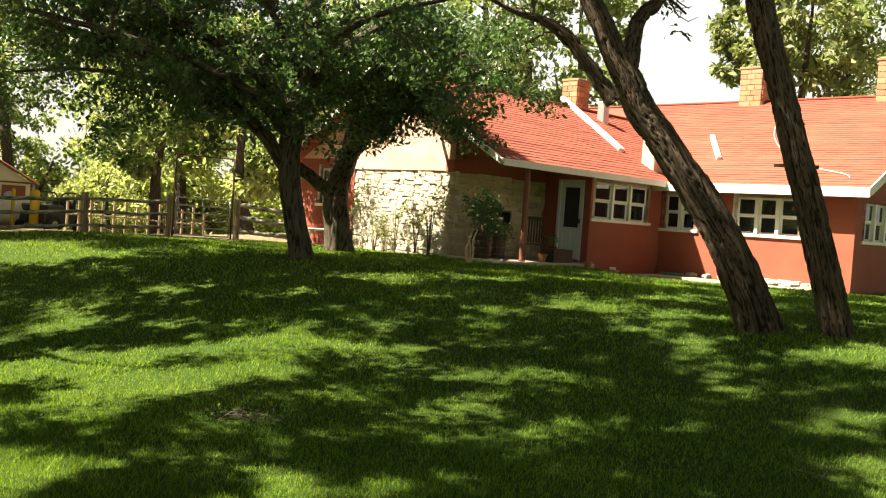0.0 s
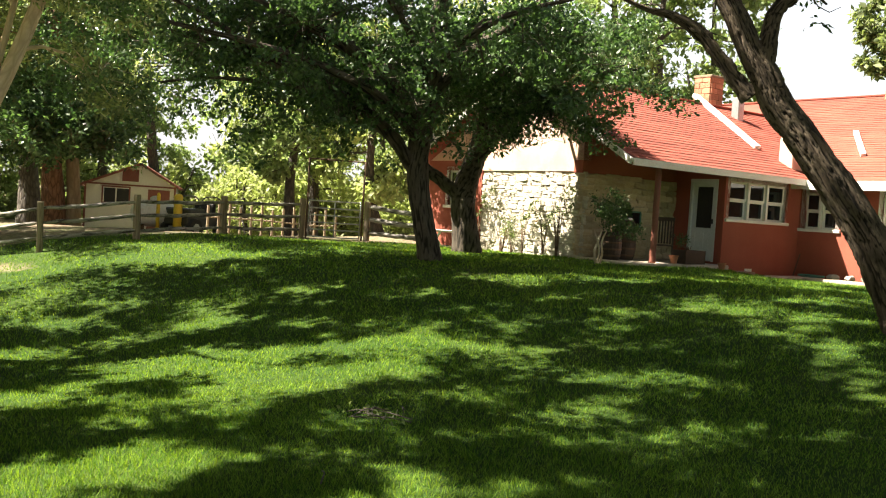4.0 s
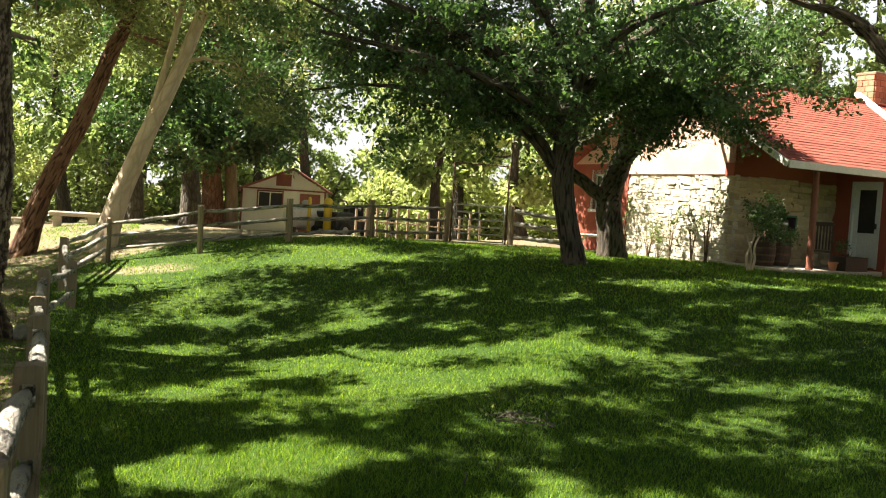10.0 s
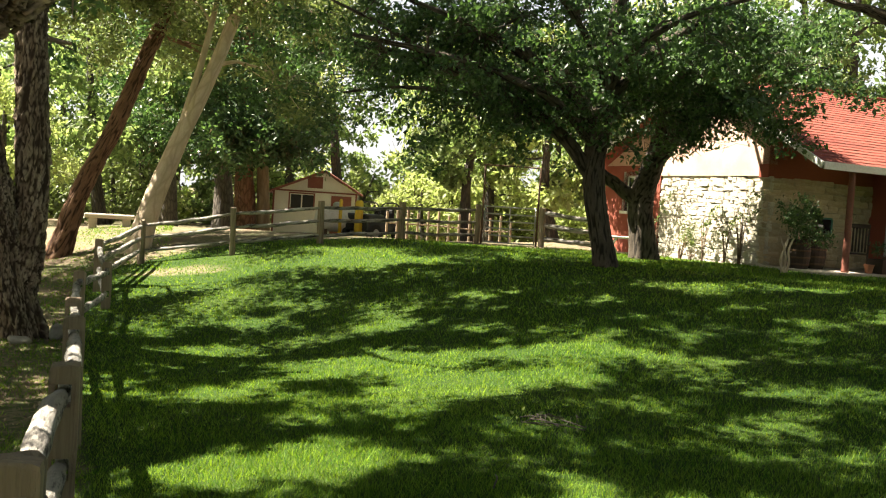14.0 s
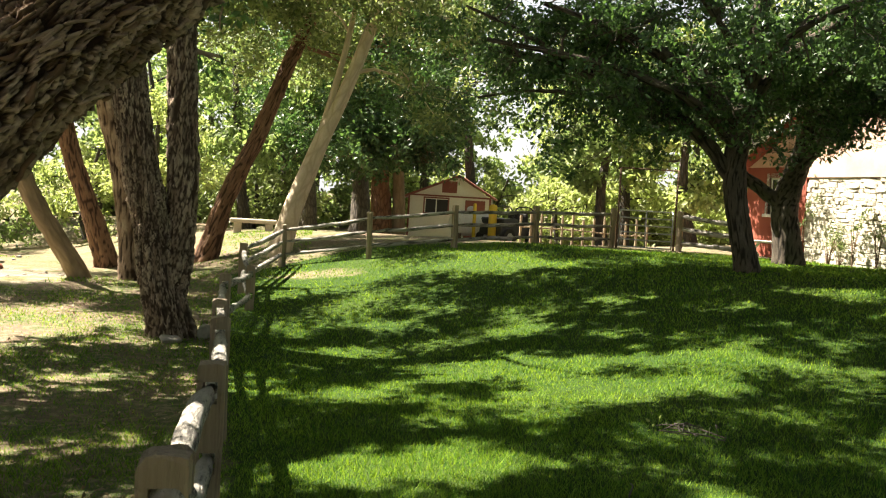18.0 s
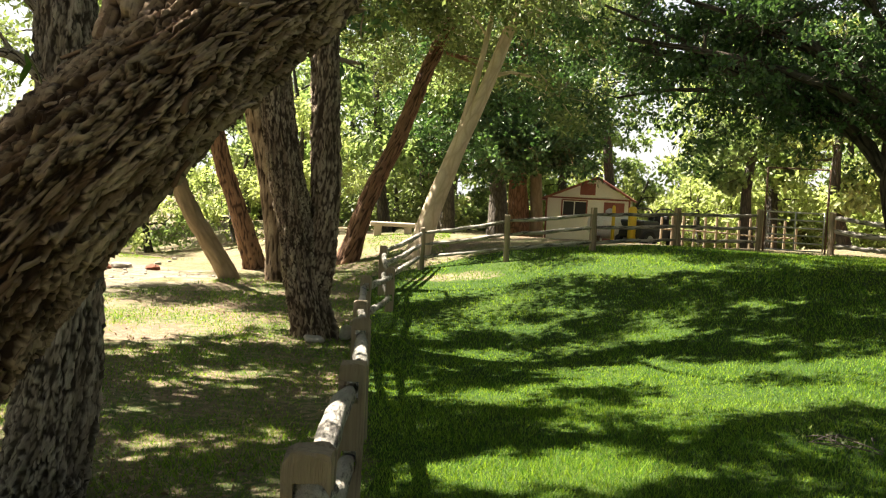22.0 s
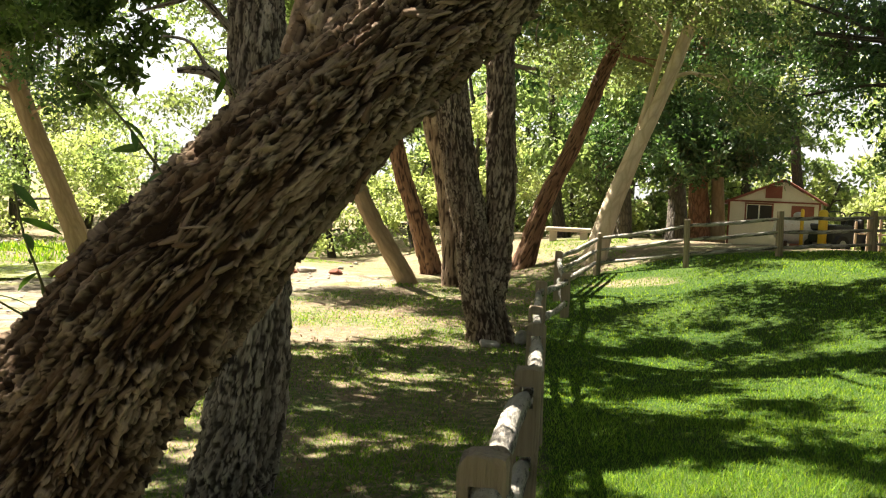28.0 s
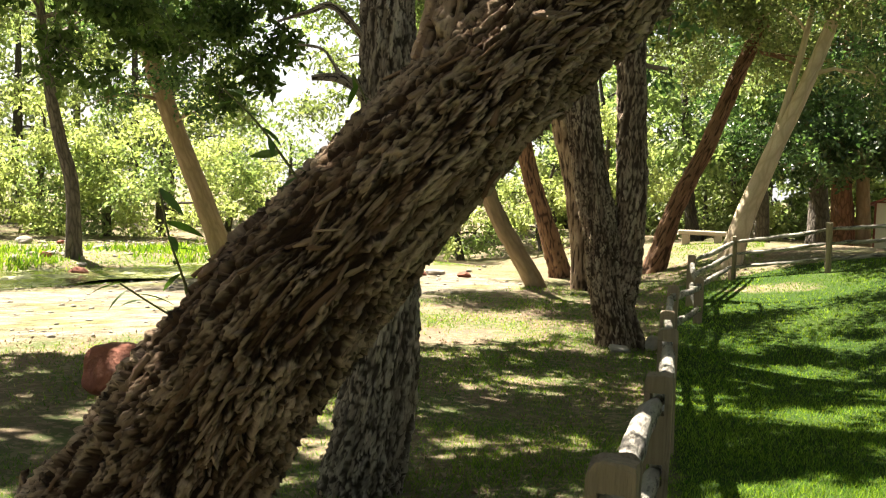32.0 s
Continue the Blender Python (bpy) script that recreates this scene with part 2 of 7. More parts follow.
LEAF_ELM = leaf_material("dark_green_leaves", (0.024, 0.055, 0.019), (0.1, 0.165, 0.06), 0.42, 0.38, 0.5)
# these two are paled: sunlight and haze on far foliage put into the colour
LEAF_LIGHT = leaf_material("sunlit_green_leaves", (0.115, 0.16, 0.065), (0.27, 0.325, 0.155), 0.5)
LEAF_YELLOW = leaf_material("sunlit_yellow_green_leaves", (0.2, 0.23, 0.085), (0.43, 0.46, 0.23), 0.5)
LEAF_SPRAY = leaf_material("drooping_leaves", (0.035, 0.065, 0.018), (0.115, 0.165, 0.055), 0.45, 0.6, 0.15)
LEAF_OLIVE = leaf_material("olive_willow_leaves", (0.09, 0.12, 0.05), (0.24, 0.27, 0.125), 0.42)
GRASS_BLADE = leaf_material("lawn_blades", (0.034, 0.115, 0.021), (0.19, 0.3, 0.053), 0.45, 0.75, 0.06, (1.55, 1.38, 0.45))
DRY_BLADE = leaf_material("dry_grass_blades", (0.14, 0.13, 0.05), (0.32, 0.28, 0.13), 0.4)
LITTER = leaf_material("dry_fallen_leaves", (0.14, 0.1, 0.06), (0.42, 0.34, 0.24), 0.2, 0.8, 0.1, (1.1, 1.0, 0.8))
WEED = leaf_material("weed_leaves", (0.05, 0.11, 0.02), (0.12, 0.2, 0.04), 0.4)

BARK_GREY = bark_material("grey_furrowed_bark", (0.05, 0.04, 0.032), (0.15, 0.125, 0.10), (0.25, 0.21, 0.17), 11, 0.22)
BARK_BROWN = bark_material("brown_furrowed_bark", (0.06, 0.035, 0.022), (0.20, 0.125, 0.075), (0.32, 0.21, 0.13), 10, 0.22)
BARK_RED = bark_material("red_brown_bark", (0.09, 0.04, 0.02), (0.28, 0.14, 0.075), (0.4, 0.22, 0.13), 9, 0.25)
BARK_DARK = bark_material("dark_elm_bark", (0.03, 0.025, 0.02), (0.085, 0.07, 0.055), (0.15, 0.125, 0.1), 12, 0.2)
BARK_PALE = bark_material("pale_smooth_bark", (0.45, 0.35, 0.245), (0.62, 0.5, 0.37), (0.74, 0.625, 0.485), 5.0, 0.35, 0.25)
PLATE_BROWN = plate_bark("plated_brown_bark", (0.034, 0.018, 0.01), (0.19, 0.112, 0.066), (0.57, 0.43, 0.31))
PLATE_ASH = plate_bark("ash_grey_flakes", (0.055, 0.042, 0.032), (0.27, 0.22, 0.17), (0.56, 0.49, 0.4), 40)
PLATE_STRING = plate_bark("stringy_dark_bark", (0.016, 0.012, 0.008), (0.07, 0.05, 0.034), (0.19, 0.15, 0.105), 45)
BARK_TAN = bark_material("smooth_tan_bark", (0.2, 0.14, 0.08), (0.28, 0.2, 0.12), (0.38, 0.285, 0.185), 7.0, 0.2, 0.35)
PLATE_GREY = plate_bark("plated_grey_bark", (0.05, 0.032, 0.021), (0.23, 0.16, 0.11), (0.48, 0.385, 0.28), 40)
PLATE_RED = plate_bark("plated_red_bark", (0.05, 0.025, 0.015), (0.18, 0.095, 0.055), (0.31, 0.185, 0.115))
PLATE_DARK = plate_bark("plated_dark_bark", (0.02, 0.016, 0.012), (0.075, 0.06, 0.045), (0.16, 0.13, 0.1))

# ---- ground ----
def ease(a):
    a = np.clip(a, 0, 1)
    return a * a * (3 - 2 * a)


def ground_z(x, y):
    """Height of the ground: the lawn rises to the house, dips along the fence, falls behind it and down to the creek."""
    q = y + 0.55 * x
    z = 0.8 * ease((q - 7) / 10) - 0.5 * ease((-x - 1) / 6) * (1 - ease((q - 8) / 6))
    z = z - 1.07 * ease((np.hypot(x, y) - 20) / 30) * ease((-x - 5) / 4) * ease(q / 8)
    z = z - 0.18 * ease((x - 2.5) / 2.5) * ease((y - 17) / 4)
    creek = np.exp(-((x + 0.32 * y + 20.5) / 2.2) ** 2) * (1 - ease((y - 11) / 5))
    return z - 0.28 * creek + 0.02 * np.sin(x * 1.3 + 0.7 * y) * np.cos(y * 0.9 - 0.4 * x)


def lawn_side(x, y):
    """Metres inside the mown lawn; negative outside it."""
    near = 0.772 * x + 0.635 * y - 0.1
    far = -(-0.61 * (x + 12.8) + 0.79 * (y - 17.9)) + 0.2
    back = 24.0 - y + 0.3 * np.minimum(x, 0)
    return np.minimum(np.minimum(near, far), np.maximum(back, -5))


def spaced(lo, hi, fine_lo, fine_hi, step, n_out):
    mid = np.arange(fine_lo, fine_hi + 1e-6, step)
    left = fine_lo - np.geomspace(step, fine_lo - lo, n_out)[::-1]
    right = fine_hi + np.geomspace(step, hi - fine_hi, n_out)
    return np.concatenate([left, mid, right])


GROUND, nt, b, out = material("lawn_and_dirt")
pos = place(nt, world_space=True)
n_fine = node(nt, "TexNoise", Vector=pos, Scale=55.0, Detail=6.0, Roughness=0.7).outputs["Fac"]
n_mid = node(nt, "TexNoise", Vector=pos, Scale=2.2, Detail=5.0, Roughness=0.65).outputs["Fac"]
n_wide = node(nt, "TexNoise", Vector=pos, Scale=0.45, Detail=3.0).outputs["Fac"]
lawn_c = mixed(nt, ramp(nt, n_mid, [(0.3, (0,) * 3), (0.7, (1,) * 3)]), (0.026, 0.058, 0.012), (0.055, 0.09, 0.018))
lawn_c = mixed(nt, ramp(nt, n_wide, [(0.45, (0,) * 3), (0.75, (0.5,) * 3)]), lawn_c, (0.09, 0.115, 0.022))
lawn_c = mixed(nt, ramp(nt, n_fine, [(0.35, (0.8,) * 3), (0.6, (0,) * 3)]), lawn_c, (0.018, 0.04, 0.006))
dirt_c = mixed(nt, ramp(nt, n_mid, [(0.3, (0,) * 3), (0.7, (1,) * 3)]), (0.18, 0.132, 0.098), (0.28, 0.215, 0.165))
dirt_c = mixed(nt, ramp(nt, n_fine, [(0.4, (0.7,) * 3), (0.65, (0,) * 3)]), dirt_c, (0.13, 0.09, 0.055))
weedy = node(nt, "TexNoise", Vector=pos, Scale=1.1, Detail=6.0, Roughness=0.7).outputs["Fac"]
dirt_c = mixed(nt, ramp(nt, weedy, [(0.42, (0,) * 3), (0.58, (0.75,) * 3)]), dirt_c, (0.075, 0.115, 0.035))
litter = node(nt, "TexVoronoi", Vector=pos, Scale=16.0).outputs["Color"]
dirt_c = mixed(nt, ramp(nt, litter, [(0.55, (0,) * 3), (0.75, (0.6,) * 3)]), dirt_c, (0.3, 0.23, 0.16))
sand_c = mixed(nt, ramp(nt, n_mid, [(0.35, (0,) * 3), (0.7, (1,) * 3)]), (0.17, 0.14, 0.1), (0.36, 0.31, 0.24))
streak = place(nt, (1.3, 0.35, 1), True)
algae = node(nt, "TexNoise", Vector=streak, Scale=1.0, Detail=6.0, Roughness=0.7).outputs["Fac"]
sand_c = mixed(nt, ramp(nt, algae, [(0.5, (0,) * 3), (0.6, (0.75,) * 3)]), sand_c, (0.14, 0.16, 0.04))
silt = node(nt, "TexNoise", Vector=streak, Scale=7.0, Detail=8.0, Roughness=0.8).outputs["Fac"]
sand_c = mixed(nt, ramp(nt, silt, [(0.5, (0,) * 3), (0.6, (0.85,) * 3)]), sand_c, (0.07, 0.055, 0.036))
lawn_a = nt.nodes.new("ShaderNodeAttribute")
lawn_a.attribute_name = "lawn"
sand_a = nt.nodes.new("ShaderNodeAttribute")
sand_a.attribute_name = "sand"


def edged(fac):
    s = node(nt, "Math")
    s.operation = "MULTIPLY_ADD"
    nt.links.new(n_mid, s.inputs[0])
    s.inputs[1].default_value = 0.5
    nt.links.new(fac, s.inputs[2])
    return ramp(nt, s.outputs[0], [(0.62, (0,) * 3), (0.88, (1,) * 3)])


gc = mixed(nt, edged(sand_a.outputs["Fac"]), dirt_c, sand_c)
gc = mixed(nt, edged(lawn_a.outputs["Fac"]), gc, lawn_c)
nt.links.new(gc, b.inputs["Base Color"])
b.inputs["Roughness"].default_value = 0.95
b.inputs["Specular IOR Level"].default_value = 0.1
bumped(nt, b, n_fine, 0.8, 0.03)


def arrays_mesh(name, verts, faces, mat, smooth=False):
    """A mesh from arrays; faces all have the same number of corners."""
    me = bpy.data.meshes.new(name)
    verts, faces = np.asarray(verts, np.float32), np.asarray(faces, np.int32)
    n, k = faces.shape
    me.vertices.add(len(verts))
    me.vertices.foreach_set("co", verts.ravel())
    me.loops.add(n * k)
    me.loops.foreach_set("vertex_index", faces.ravel())
    me.polygons.add(n)
    me.polygons.foreach_set("loop_start", np.arange(0, n * k, k, dtype=np.int32))
    if smooth:
        me.polygons.foreach_set("use_smooth", np.ones(n, bool))
    me.materials.append(mat)
    me.update(calc_edges=True)
    return me


xs, ys = spaced(-700, 700, -36, 16, 0.4, 22), spaced(-500, 900, -8, 40, 0.4, 22)
gx, gy = np.meshgrid(xs, ys)
gzz = ground_z(gx, gy)
far_rise = 3.0 * ease((np.hypot(gx, gy) - 120) / 300)
idx = np.arange(gx.size).reshape(gx.shape)
me = arrays_mesh("ground", np.stack([gx, gy, gzz + far_rise], -1).reshape(-1, 3),
                 np.stack([idx[:-1, :-1], idx[:-1, 1:], idx[1:, 1:], idx[1:, :-1]], -1).reshape(-1, 4), GROUND, True)
inside = lawn_side(gx, gy)
bare = np.exp(-(((gx + 11.2) / 1.6) ** 2 + ((gy - 16.9) / 0.5) ** 2))
me.attributes.new("lawn", "FLOAT", "POINT").data.foreach_set("value", (ease(inside / 0.8 + 0.5) - 0.8 * bare).astype(np.float32).ravel())
wash = gx + 0.32 * gy + 15.0
sandy = ease((3.3 - np.abs(wash + 0.5 * np.sin(gy * 0.8))) / 1.2 + 0.5) * (1 - ease((gy - 15) / 3))
far_bank = 0.6 * ease((2.6 - np.abs(gx + 0.32 * gy + 26.5)) / 1.5 + 0.5) * (1 - ease((gy - 14) / 5))
yard = ease((gy + 0.2 * gx - 21) / 3) * ease((-gx - 8) / 2) * 0.38
me.attributes.new("sand", "FLOAT", "POINT").data.foreach_set("value", np.maximum(np.maximum(sandy, far_bank), yard).astype(np.float32).ravel())
ground = tagged(new("ground", me), "mown green lawn, bare dirt and pale sandy creek bed", "ground", kind="structure")

# ---- building blocks ----
rng = np.random.default_rng(7)


def part(name, bm, mat, parent, label="", smooth=False):
    me = bpy.data.meshes.new(name)
    bm.to_mesh(me)
    bm.free()
    me.materials.append(mat)
    if smooth:
        me.polygons.foreach_set("use_smooth", np.ones(len(me.polygons), bool))
    ob = new(name, me)
    ob.parent = parent
    return tagged(ob, label)


def mesh_part(name, me, parent, label="", m=None, kind=""):
    ob = new(name, me)
    ob.parent = parent
    if m is not None:
        ob.matrix_basis = m
    return tagged(ob, label, kind=kind)


def thing(name, label, category, m=None, group="", kind=""):
    ob = new(name)
    ob.empty_display_size = 0.2
    if m is not None:
        ob.matrix_world = m
    return tagged(ob, label, category, group, kind)


def box(bm, x0, x1, y0, y1, z0, z1, bevel=0.0, m=None):
    r = bmesh.ops.create_cube(bm, size=1.0)["verts"]
    t = Matrix.Translation(((x0 + x1) / 2, (y0 + y1) / 2, (z0 + z1) / 2)) @ Matrix.Diagonal((abs(x1 - x0), abs(y1 - y0), abs(z1 - z0), 1))
    bmesh.ops.transform(bm, matrix=(m @ t) if m is not None else t, verts=r)
    if bevel:
        edges = {e for v in r for e in v.link_edges}
        bmesh.ops.bevel(bm, geom=list(edges), offset=bevel, segments=1, affect="EDGES")
    return bm


def boxes(*bounds, bevel=0.0):
    bm = bmesh.new()
    for b in bounds:
        box(bm, *b, bevel=bevel)
    return bm


def lathe(profile, sides=16, m=None, bm=None):
    """A turned shape from (radius, height) pairs, closed at both ends."""
    bm = bm or bmesh.new()
    rings = []
    for r, z in profile:
        rings.append([bm.verts.new((m or Matrix()) @ Vector((r * math.cos(2 * math.pi * i / sides), r * math.sin(2 * math.pi * i / sides), z))) for i in range(sides)])
    for a, b2 in zip(rings, rings[1:]):
        for i in range(sides):
            bm.faces.new((a[i], a[(i + 1) % sides], b2[(i + 1) % sides], b2[i]))
    bm.faces.new(rings[0][::-1])
    bm.faces.new(rings[-1])
    return bm


def smooth_line(pts, n):
    """Catmull-Rom through points with any number of columns."""
    p = np.asarray(pts, float)
    p = np.vstack([2 * p[0] - p[1], p, 2 * p[-1] - p[-2]])
    t = np.linspace(0, len(p) - 3 - 1e-6, n)
    i, f = t.astype(int), (t % 1)[:, None]
    a, b, c, d = p[i], p[i + 1], p[i + 2], p[i + 3]
    return 0.5 * (2 * b + (c - a) * f + (2 * a - 5 * b + 4 * c - d) * f**2 + (3 * b - a - 3 * c + d) * f**3)


def speckle(U, V, period, rows, g):
    """Smooth random values on an unrolled tube, repeating round it."""
    t = g.uniform(-1, 1, (rows + 3, period))
    i, j = np.clip(np.floor(V).astype(int), 0, rows), np.floor(U).astype(int)
    fv, fu = np.clip(V - i, 0, 1), U - j
    fv, fu = fv * fv * (3 - 2 * fv), fu * fu * (3 - 2 * fu)
    j0, j1 = j % period, (j + 1) % period
    return (t[i, j0] * (1 - fu) + t[i, j1] * fu) * (1 - fv) + (t[i + 1, j0] * (1 - fu) + t[i + 1, j1] * fu) * fv


def cells(U, V, rows, cols, g):
    """Jittered cells on an unrolled tube: distance to the edge, own random number, and each cell's own tilt."""
    jit = g.uniform(0.0, 1.0, (rows, cols, 2))
    own, tip, roll = g.uniform(0, 1, (rows, cols)), g.uniform(-0.4, 1, (rows, cols)), g.uniform(-1, 1, (rows, cols))
    ci, cj = np.floor(V).astype(int), np.floor(U).astype(int)
    f1, f2, rnd, lift = np.full(U.shape, 9.0), np.full(U.shape, 9.0), np.zeros(U.shape), np.zeros(U.shape)
    for di in (-1, 0, 1):
        for dj in (-1, 0, 1):
            i, j = np.clip(ci + di, 0, rows - 1), (cj + dj) % cols
            dv, du = V - (ci + di) - jit[i, j, 0], U - (cj + dj) - jit[i, j, 1]
            d = np.maximum(np.abs(dv) * 0.9 + 0.25 * np.abs(du), np.abs(du))
            near = d < f1
            f2 = np.where(near, f1, np.minimum(f2, d))
            rnd, lift = np.where(near, own[i, j], rnd), np.where(near, -tip[i, j] * dv + 0.9 * roll[i, j] * du, lift)
            f1 = np.minimum(f1, d)
    return f2 - f1, rnd, lift


def plates(a, along, turn, w, l, seed):
    """Bark plates on an unrolled tube: height, furrow mask and each plate's tone."""
    g = np.random.default_rng(seed)
    cols, rows = max(5, round(turn / w)), int(along.max() / l) + 8
    A = np.broadcast_to((a / (2 * np.pi))[None], (len(along), len(a)))
    S = np.broadcast_to(along[:, None], A.shape)
    far = int(along.max() / l) + 2
    n1 = speckle(A * cols / 2, S / l * 1.1, max(2, cols // 2), int(far * 1.1) + 2, g) if cols % 2 == 0 else speckle(A * cols, S / l * 1.1, cols, int(far * 1.1) + 2, g)
    n2 = speckle(A * cols * 2, S / l * 3.1, cols * 2, int(far * 3.1) + 2, g)
    n3 = speckle(A * cols * 5, S / l * 9.0, cols * 5, int(far * 9) + 2, g)
    U = A * cols + 0.55 * n1 + 0.25 * n2 + 0.08 * n3
    V = S / l + 3 + 0.5 * n2 + 0.6 * speckle(A * cols, S / l, cols, far + 2, g) + 0.12 * n3
    e1, r1, t1 = cells(U, V, rows, cols, g)
    e2, r2, t2 = cells(U * 3 + 0.3, V * 2.6, int(rows * 2.7) + 6, cols * 3, g)
    def step(e, lo, hi):
        e = np.clip((e - lo) / (hi - lo), 0, 1)
        return e * e * (3 - 2 * e)

    top = step(e1, 0.05, 0.2)
    sub = step(e2, 0.02, 0.16)
    fib = np.sin(U * 31 + 4 * np.sin(V * 2.3)) * np.sin(U * 17 - V * 1.7)
    h = top * (0.35 + 0.75 * r1 + 0.9 * t1) + 0.4 * top * (r2 * sub + 0.7 * t2 * sub) + 0.05 * n3 + 0.03 * fib
    # this mask follows the modelled cracks and paints their shade dark
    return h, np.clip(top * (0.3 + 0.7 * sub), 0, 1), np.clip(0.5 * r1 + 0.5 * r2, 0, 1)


def shards(a, along, turn, w, l, seed, slant=0.0, splinter=0.45):
    """Deeply split bark on an unrolled tube: ragged overlapping plates that lift at one edge, cut by long furrows and broken into splinters."""
    g = np.random.default_rng(seed)
    cols, far = max(6, round(turn / w)), int(along.max() / l) + 4
    A = np.broadcast_to((a / (2 * np.pi))[None], (len(along), len(a)))
    S = np.broadcast_to(along[:, None], A.shape)
    k1, k2, k3 = max(3, cols // 3), cols * 2, cols * 6
    n1 = speckle(A * k1, S / l * 0.7, k1, far, g)
    n2 = speckle(A * k2, S / l * 3.3, k2, far * 4, g)
    n3 = speckle(A * k3, S / l * 9.0, k3, far * 10, g)
    n4 = speckle(A * k3 * 3, S / l * 14.0, k3 * 3, far * 16, g)
    U = A * cols + slant * S / w + 0.9 * n1 + 0.35 * n2 + 0.1 * n3
    V = S / l + 4 + 0.55 * n1 + 0.35 * n2 + 0.16 * n3
    e1, r1, t1 = cells(U, V, far + 14, cols, g)
    e2, r2, t2 = cells(U * 3 + 0.4 * n2, V * 1.7 + 0.3 * n1, far * 2 + 24, cols * 3, g)
    e3, r3, t3 = cells(U * 5 + 0.4 * n3, V * 3.1, far * 4 + 40, cols * 5, g)

    def step(e, lo, hi):
        e = np.clip((e - lo) / (hi - lo), 0, 1)
        return e * e * (3 - 2 * e)

    top, sub, chip = step(e1, 0.03, 0.13), step(e2, 0.02, 0.12), step(e3, 0.02, 0.2)
    h = top * (0.15 + 0.8 * r1 + 0.85 * t1) + splinter * (0.3 + 0.7 * top) * sub * (r2 + 0.8 * t2) + 0.32 * chip * (r3 + t3) + 0.12 * n3 + 0.12 * n4
    # the mask is wider than the cut furrows, so their painted shade spreads
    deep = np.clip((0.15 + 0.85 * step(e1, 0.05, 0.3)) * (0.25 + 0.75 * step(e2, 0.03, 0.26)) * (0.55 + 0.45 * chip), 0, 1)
    # random plate tone, made paler where the bark stands higher
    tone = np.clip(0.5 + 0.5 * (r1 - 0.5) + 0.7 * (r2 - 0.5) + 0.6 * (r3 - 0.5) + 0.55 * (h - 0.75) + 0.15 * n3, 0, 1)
    return h, deep, tone


def tube(pts, n, sides, lumps=0.08, ridges=0.0, seed=0, flare=0.0, bark=None, knots=()):
    """Rings along x, y, z, radius: verts, quads and UV (metres round, metres along)."""
    line = smooth_line(pts, n)
    c, r = line[:, :3], np.maximum(line[:, 3], 0.004)
    way = np.gradient(c, axis=0)
    way /= np.linalg.norm(way, axis=1)[:, None]
    ref = np.array([1.0, 0, 0]) if abs(way[0][0]) < 0.8 else np.array([0, 1.0, 0])
    sideways = []
    for w in way:
        ref = ref - w * (ref @ w)
        ref = ref / np.linalg.norm(ref)
        sideways.append(ref)
    s1 = np.array(sideways)
    s2 = np.cross(way, s1)
    a = np.linspace(0, 2 * np.pi, sides, endpoint=False)
    along = np.concatenate([[0], np.cumsum(np.linalg.norm(np.diff(c, axis=0), axis=1))])
    g = np.random.default_rng(seed)
    ph = g.uniform(0, 6.28, 8)
    rad = np.ones((n, sides))
    rad += lumps * (np.sin(a[None] * 2 + ph[0] + along[:, None] * 1.7) * 0.5 + np.sin(a[None] * 3 + ph[1] - along[:, None] * 2.9) * 0.4 + np.sin(a[None] + ph[2] + along[:, None] * 4.3) * 0.3)
    if ridges:
        rad += ridges * np.abs(np.sin(a[None] * sides / 8 + ph[3] + 0.8 * np.sin(along[:, None] * 5 + ph[4]))) - ridges / 2
    if flare:
        rad += flare * np.exp(-along[:, None] / (2.2 * r[0])) * (1 + 0.5 * np.sin(a[None] * 5 + ph[5]))
    if bark:
        w, l, deep, *split = bark
        make = shards if split else plates
        hgt, mask, tone = make(a, along, 2 * np.pi * np.mean(r), w, l, seed, *split)
        rad += deep / np.mean(r) * (hgt - 0.6)
    v = c[:, None] + (s1[:, None] * np.cos(a)[None, :, None] + s2[:, None] * np.sin(a)[None, :, None]) * (r[:, None] * rad)[..., None]
    for kx, ky, kz, kr in knots:
        # a rotted knot hole: sunk into the wood
        dip = np.exp(-(np.linalg.norm((v - [kx, ky, kz]) * [1, 1, 0.7], axis=2) / kr) ** 2)
        v -= (v - c[:, None]) * (0.14 * np.clip(dip * 1.3, 0, 1))[..., None]
        mask = mask * (1 - 0.8 * np.clip(dip * 1.2, 0, 1))
    i = np.arange(n * sides).reshape(n, sides)
    f = np.stack([i[:-1], np.roll(i[:-1], -1, 1), np.roll(i[1:], -1, 1), i[1:]], -1).reshape(-1, 4)
    turn = 2 * np.pi * np.mean(r)
    u = np.linspace(0, 1, sides + 1) * turn
    uv = np.zeros((n - 1, sides, 4, 2))
    uv[:, :, 0, 0] = uv[:, :, 3, 0] = u[:-1]
    uv[:, :, 1, 0] = uv[:, :, 2, 0] = u[1:]
    uv[:, :, 0, 1] = uv[:, :, 1, 1] = along[:-1, None]
    uv[:, :, 2, 1] = uv[:, :, 3, 1] = along[1:, None]
    if bark:
        return v.reshape(-1, 3), f, uv.reshape(-1, 2), mask.ravel(), tone.ravel()
    return v.reshape(-1, 3), f, uv.reshape(-1, 2)


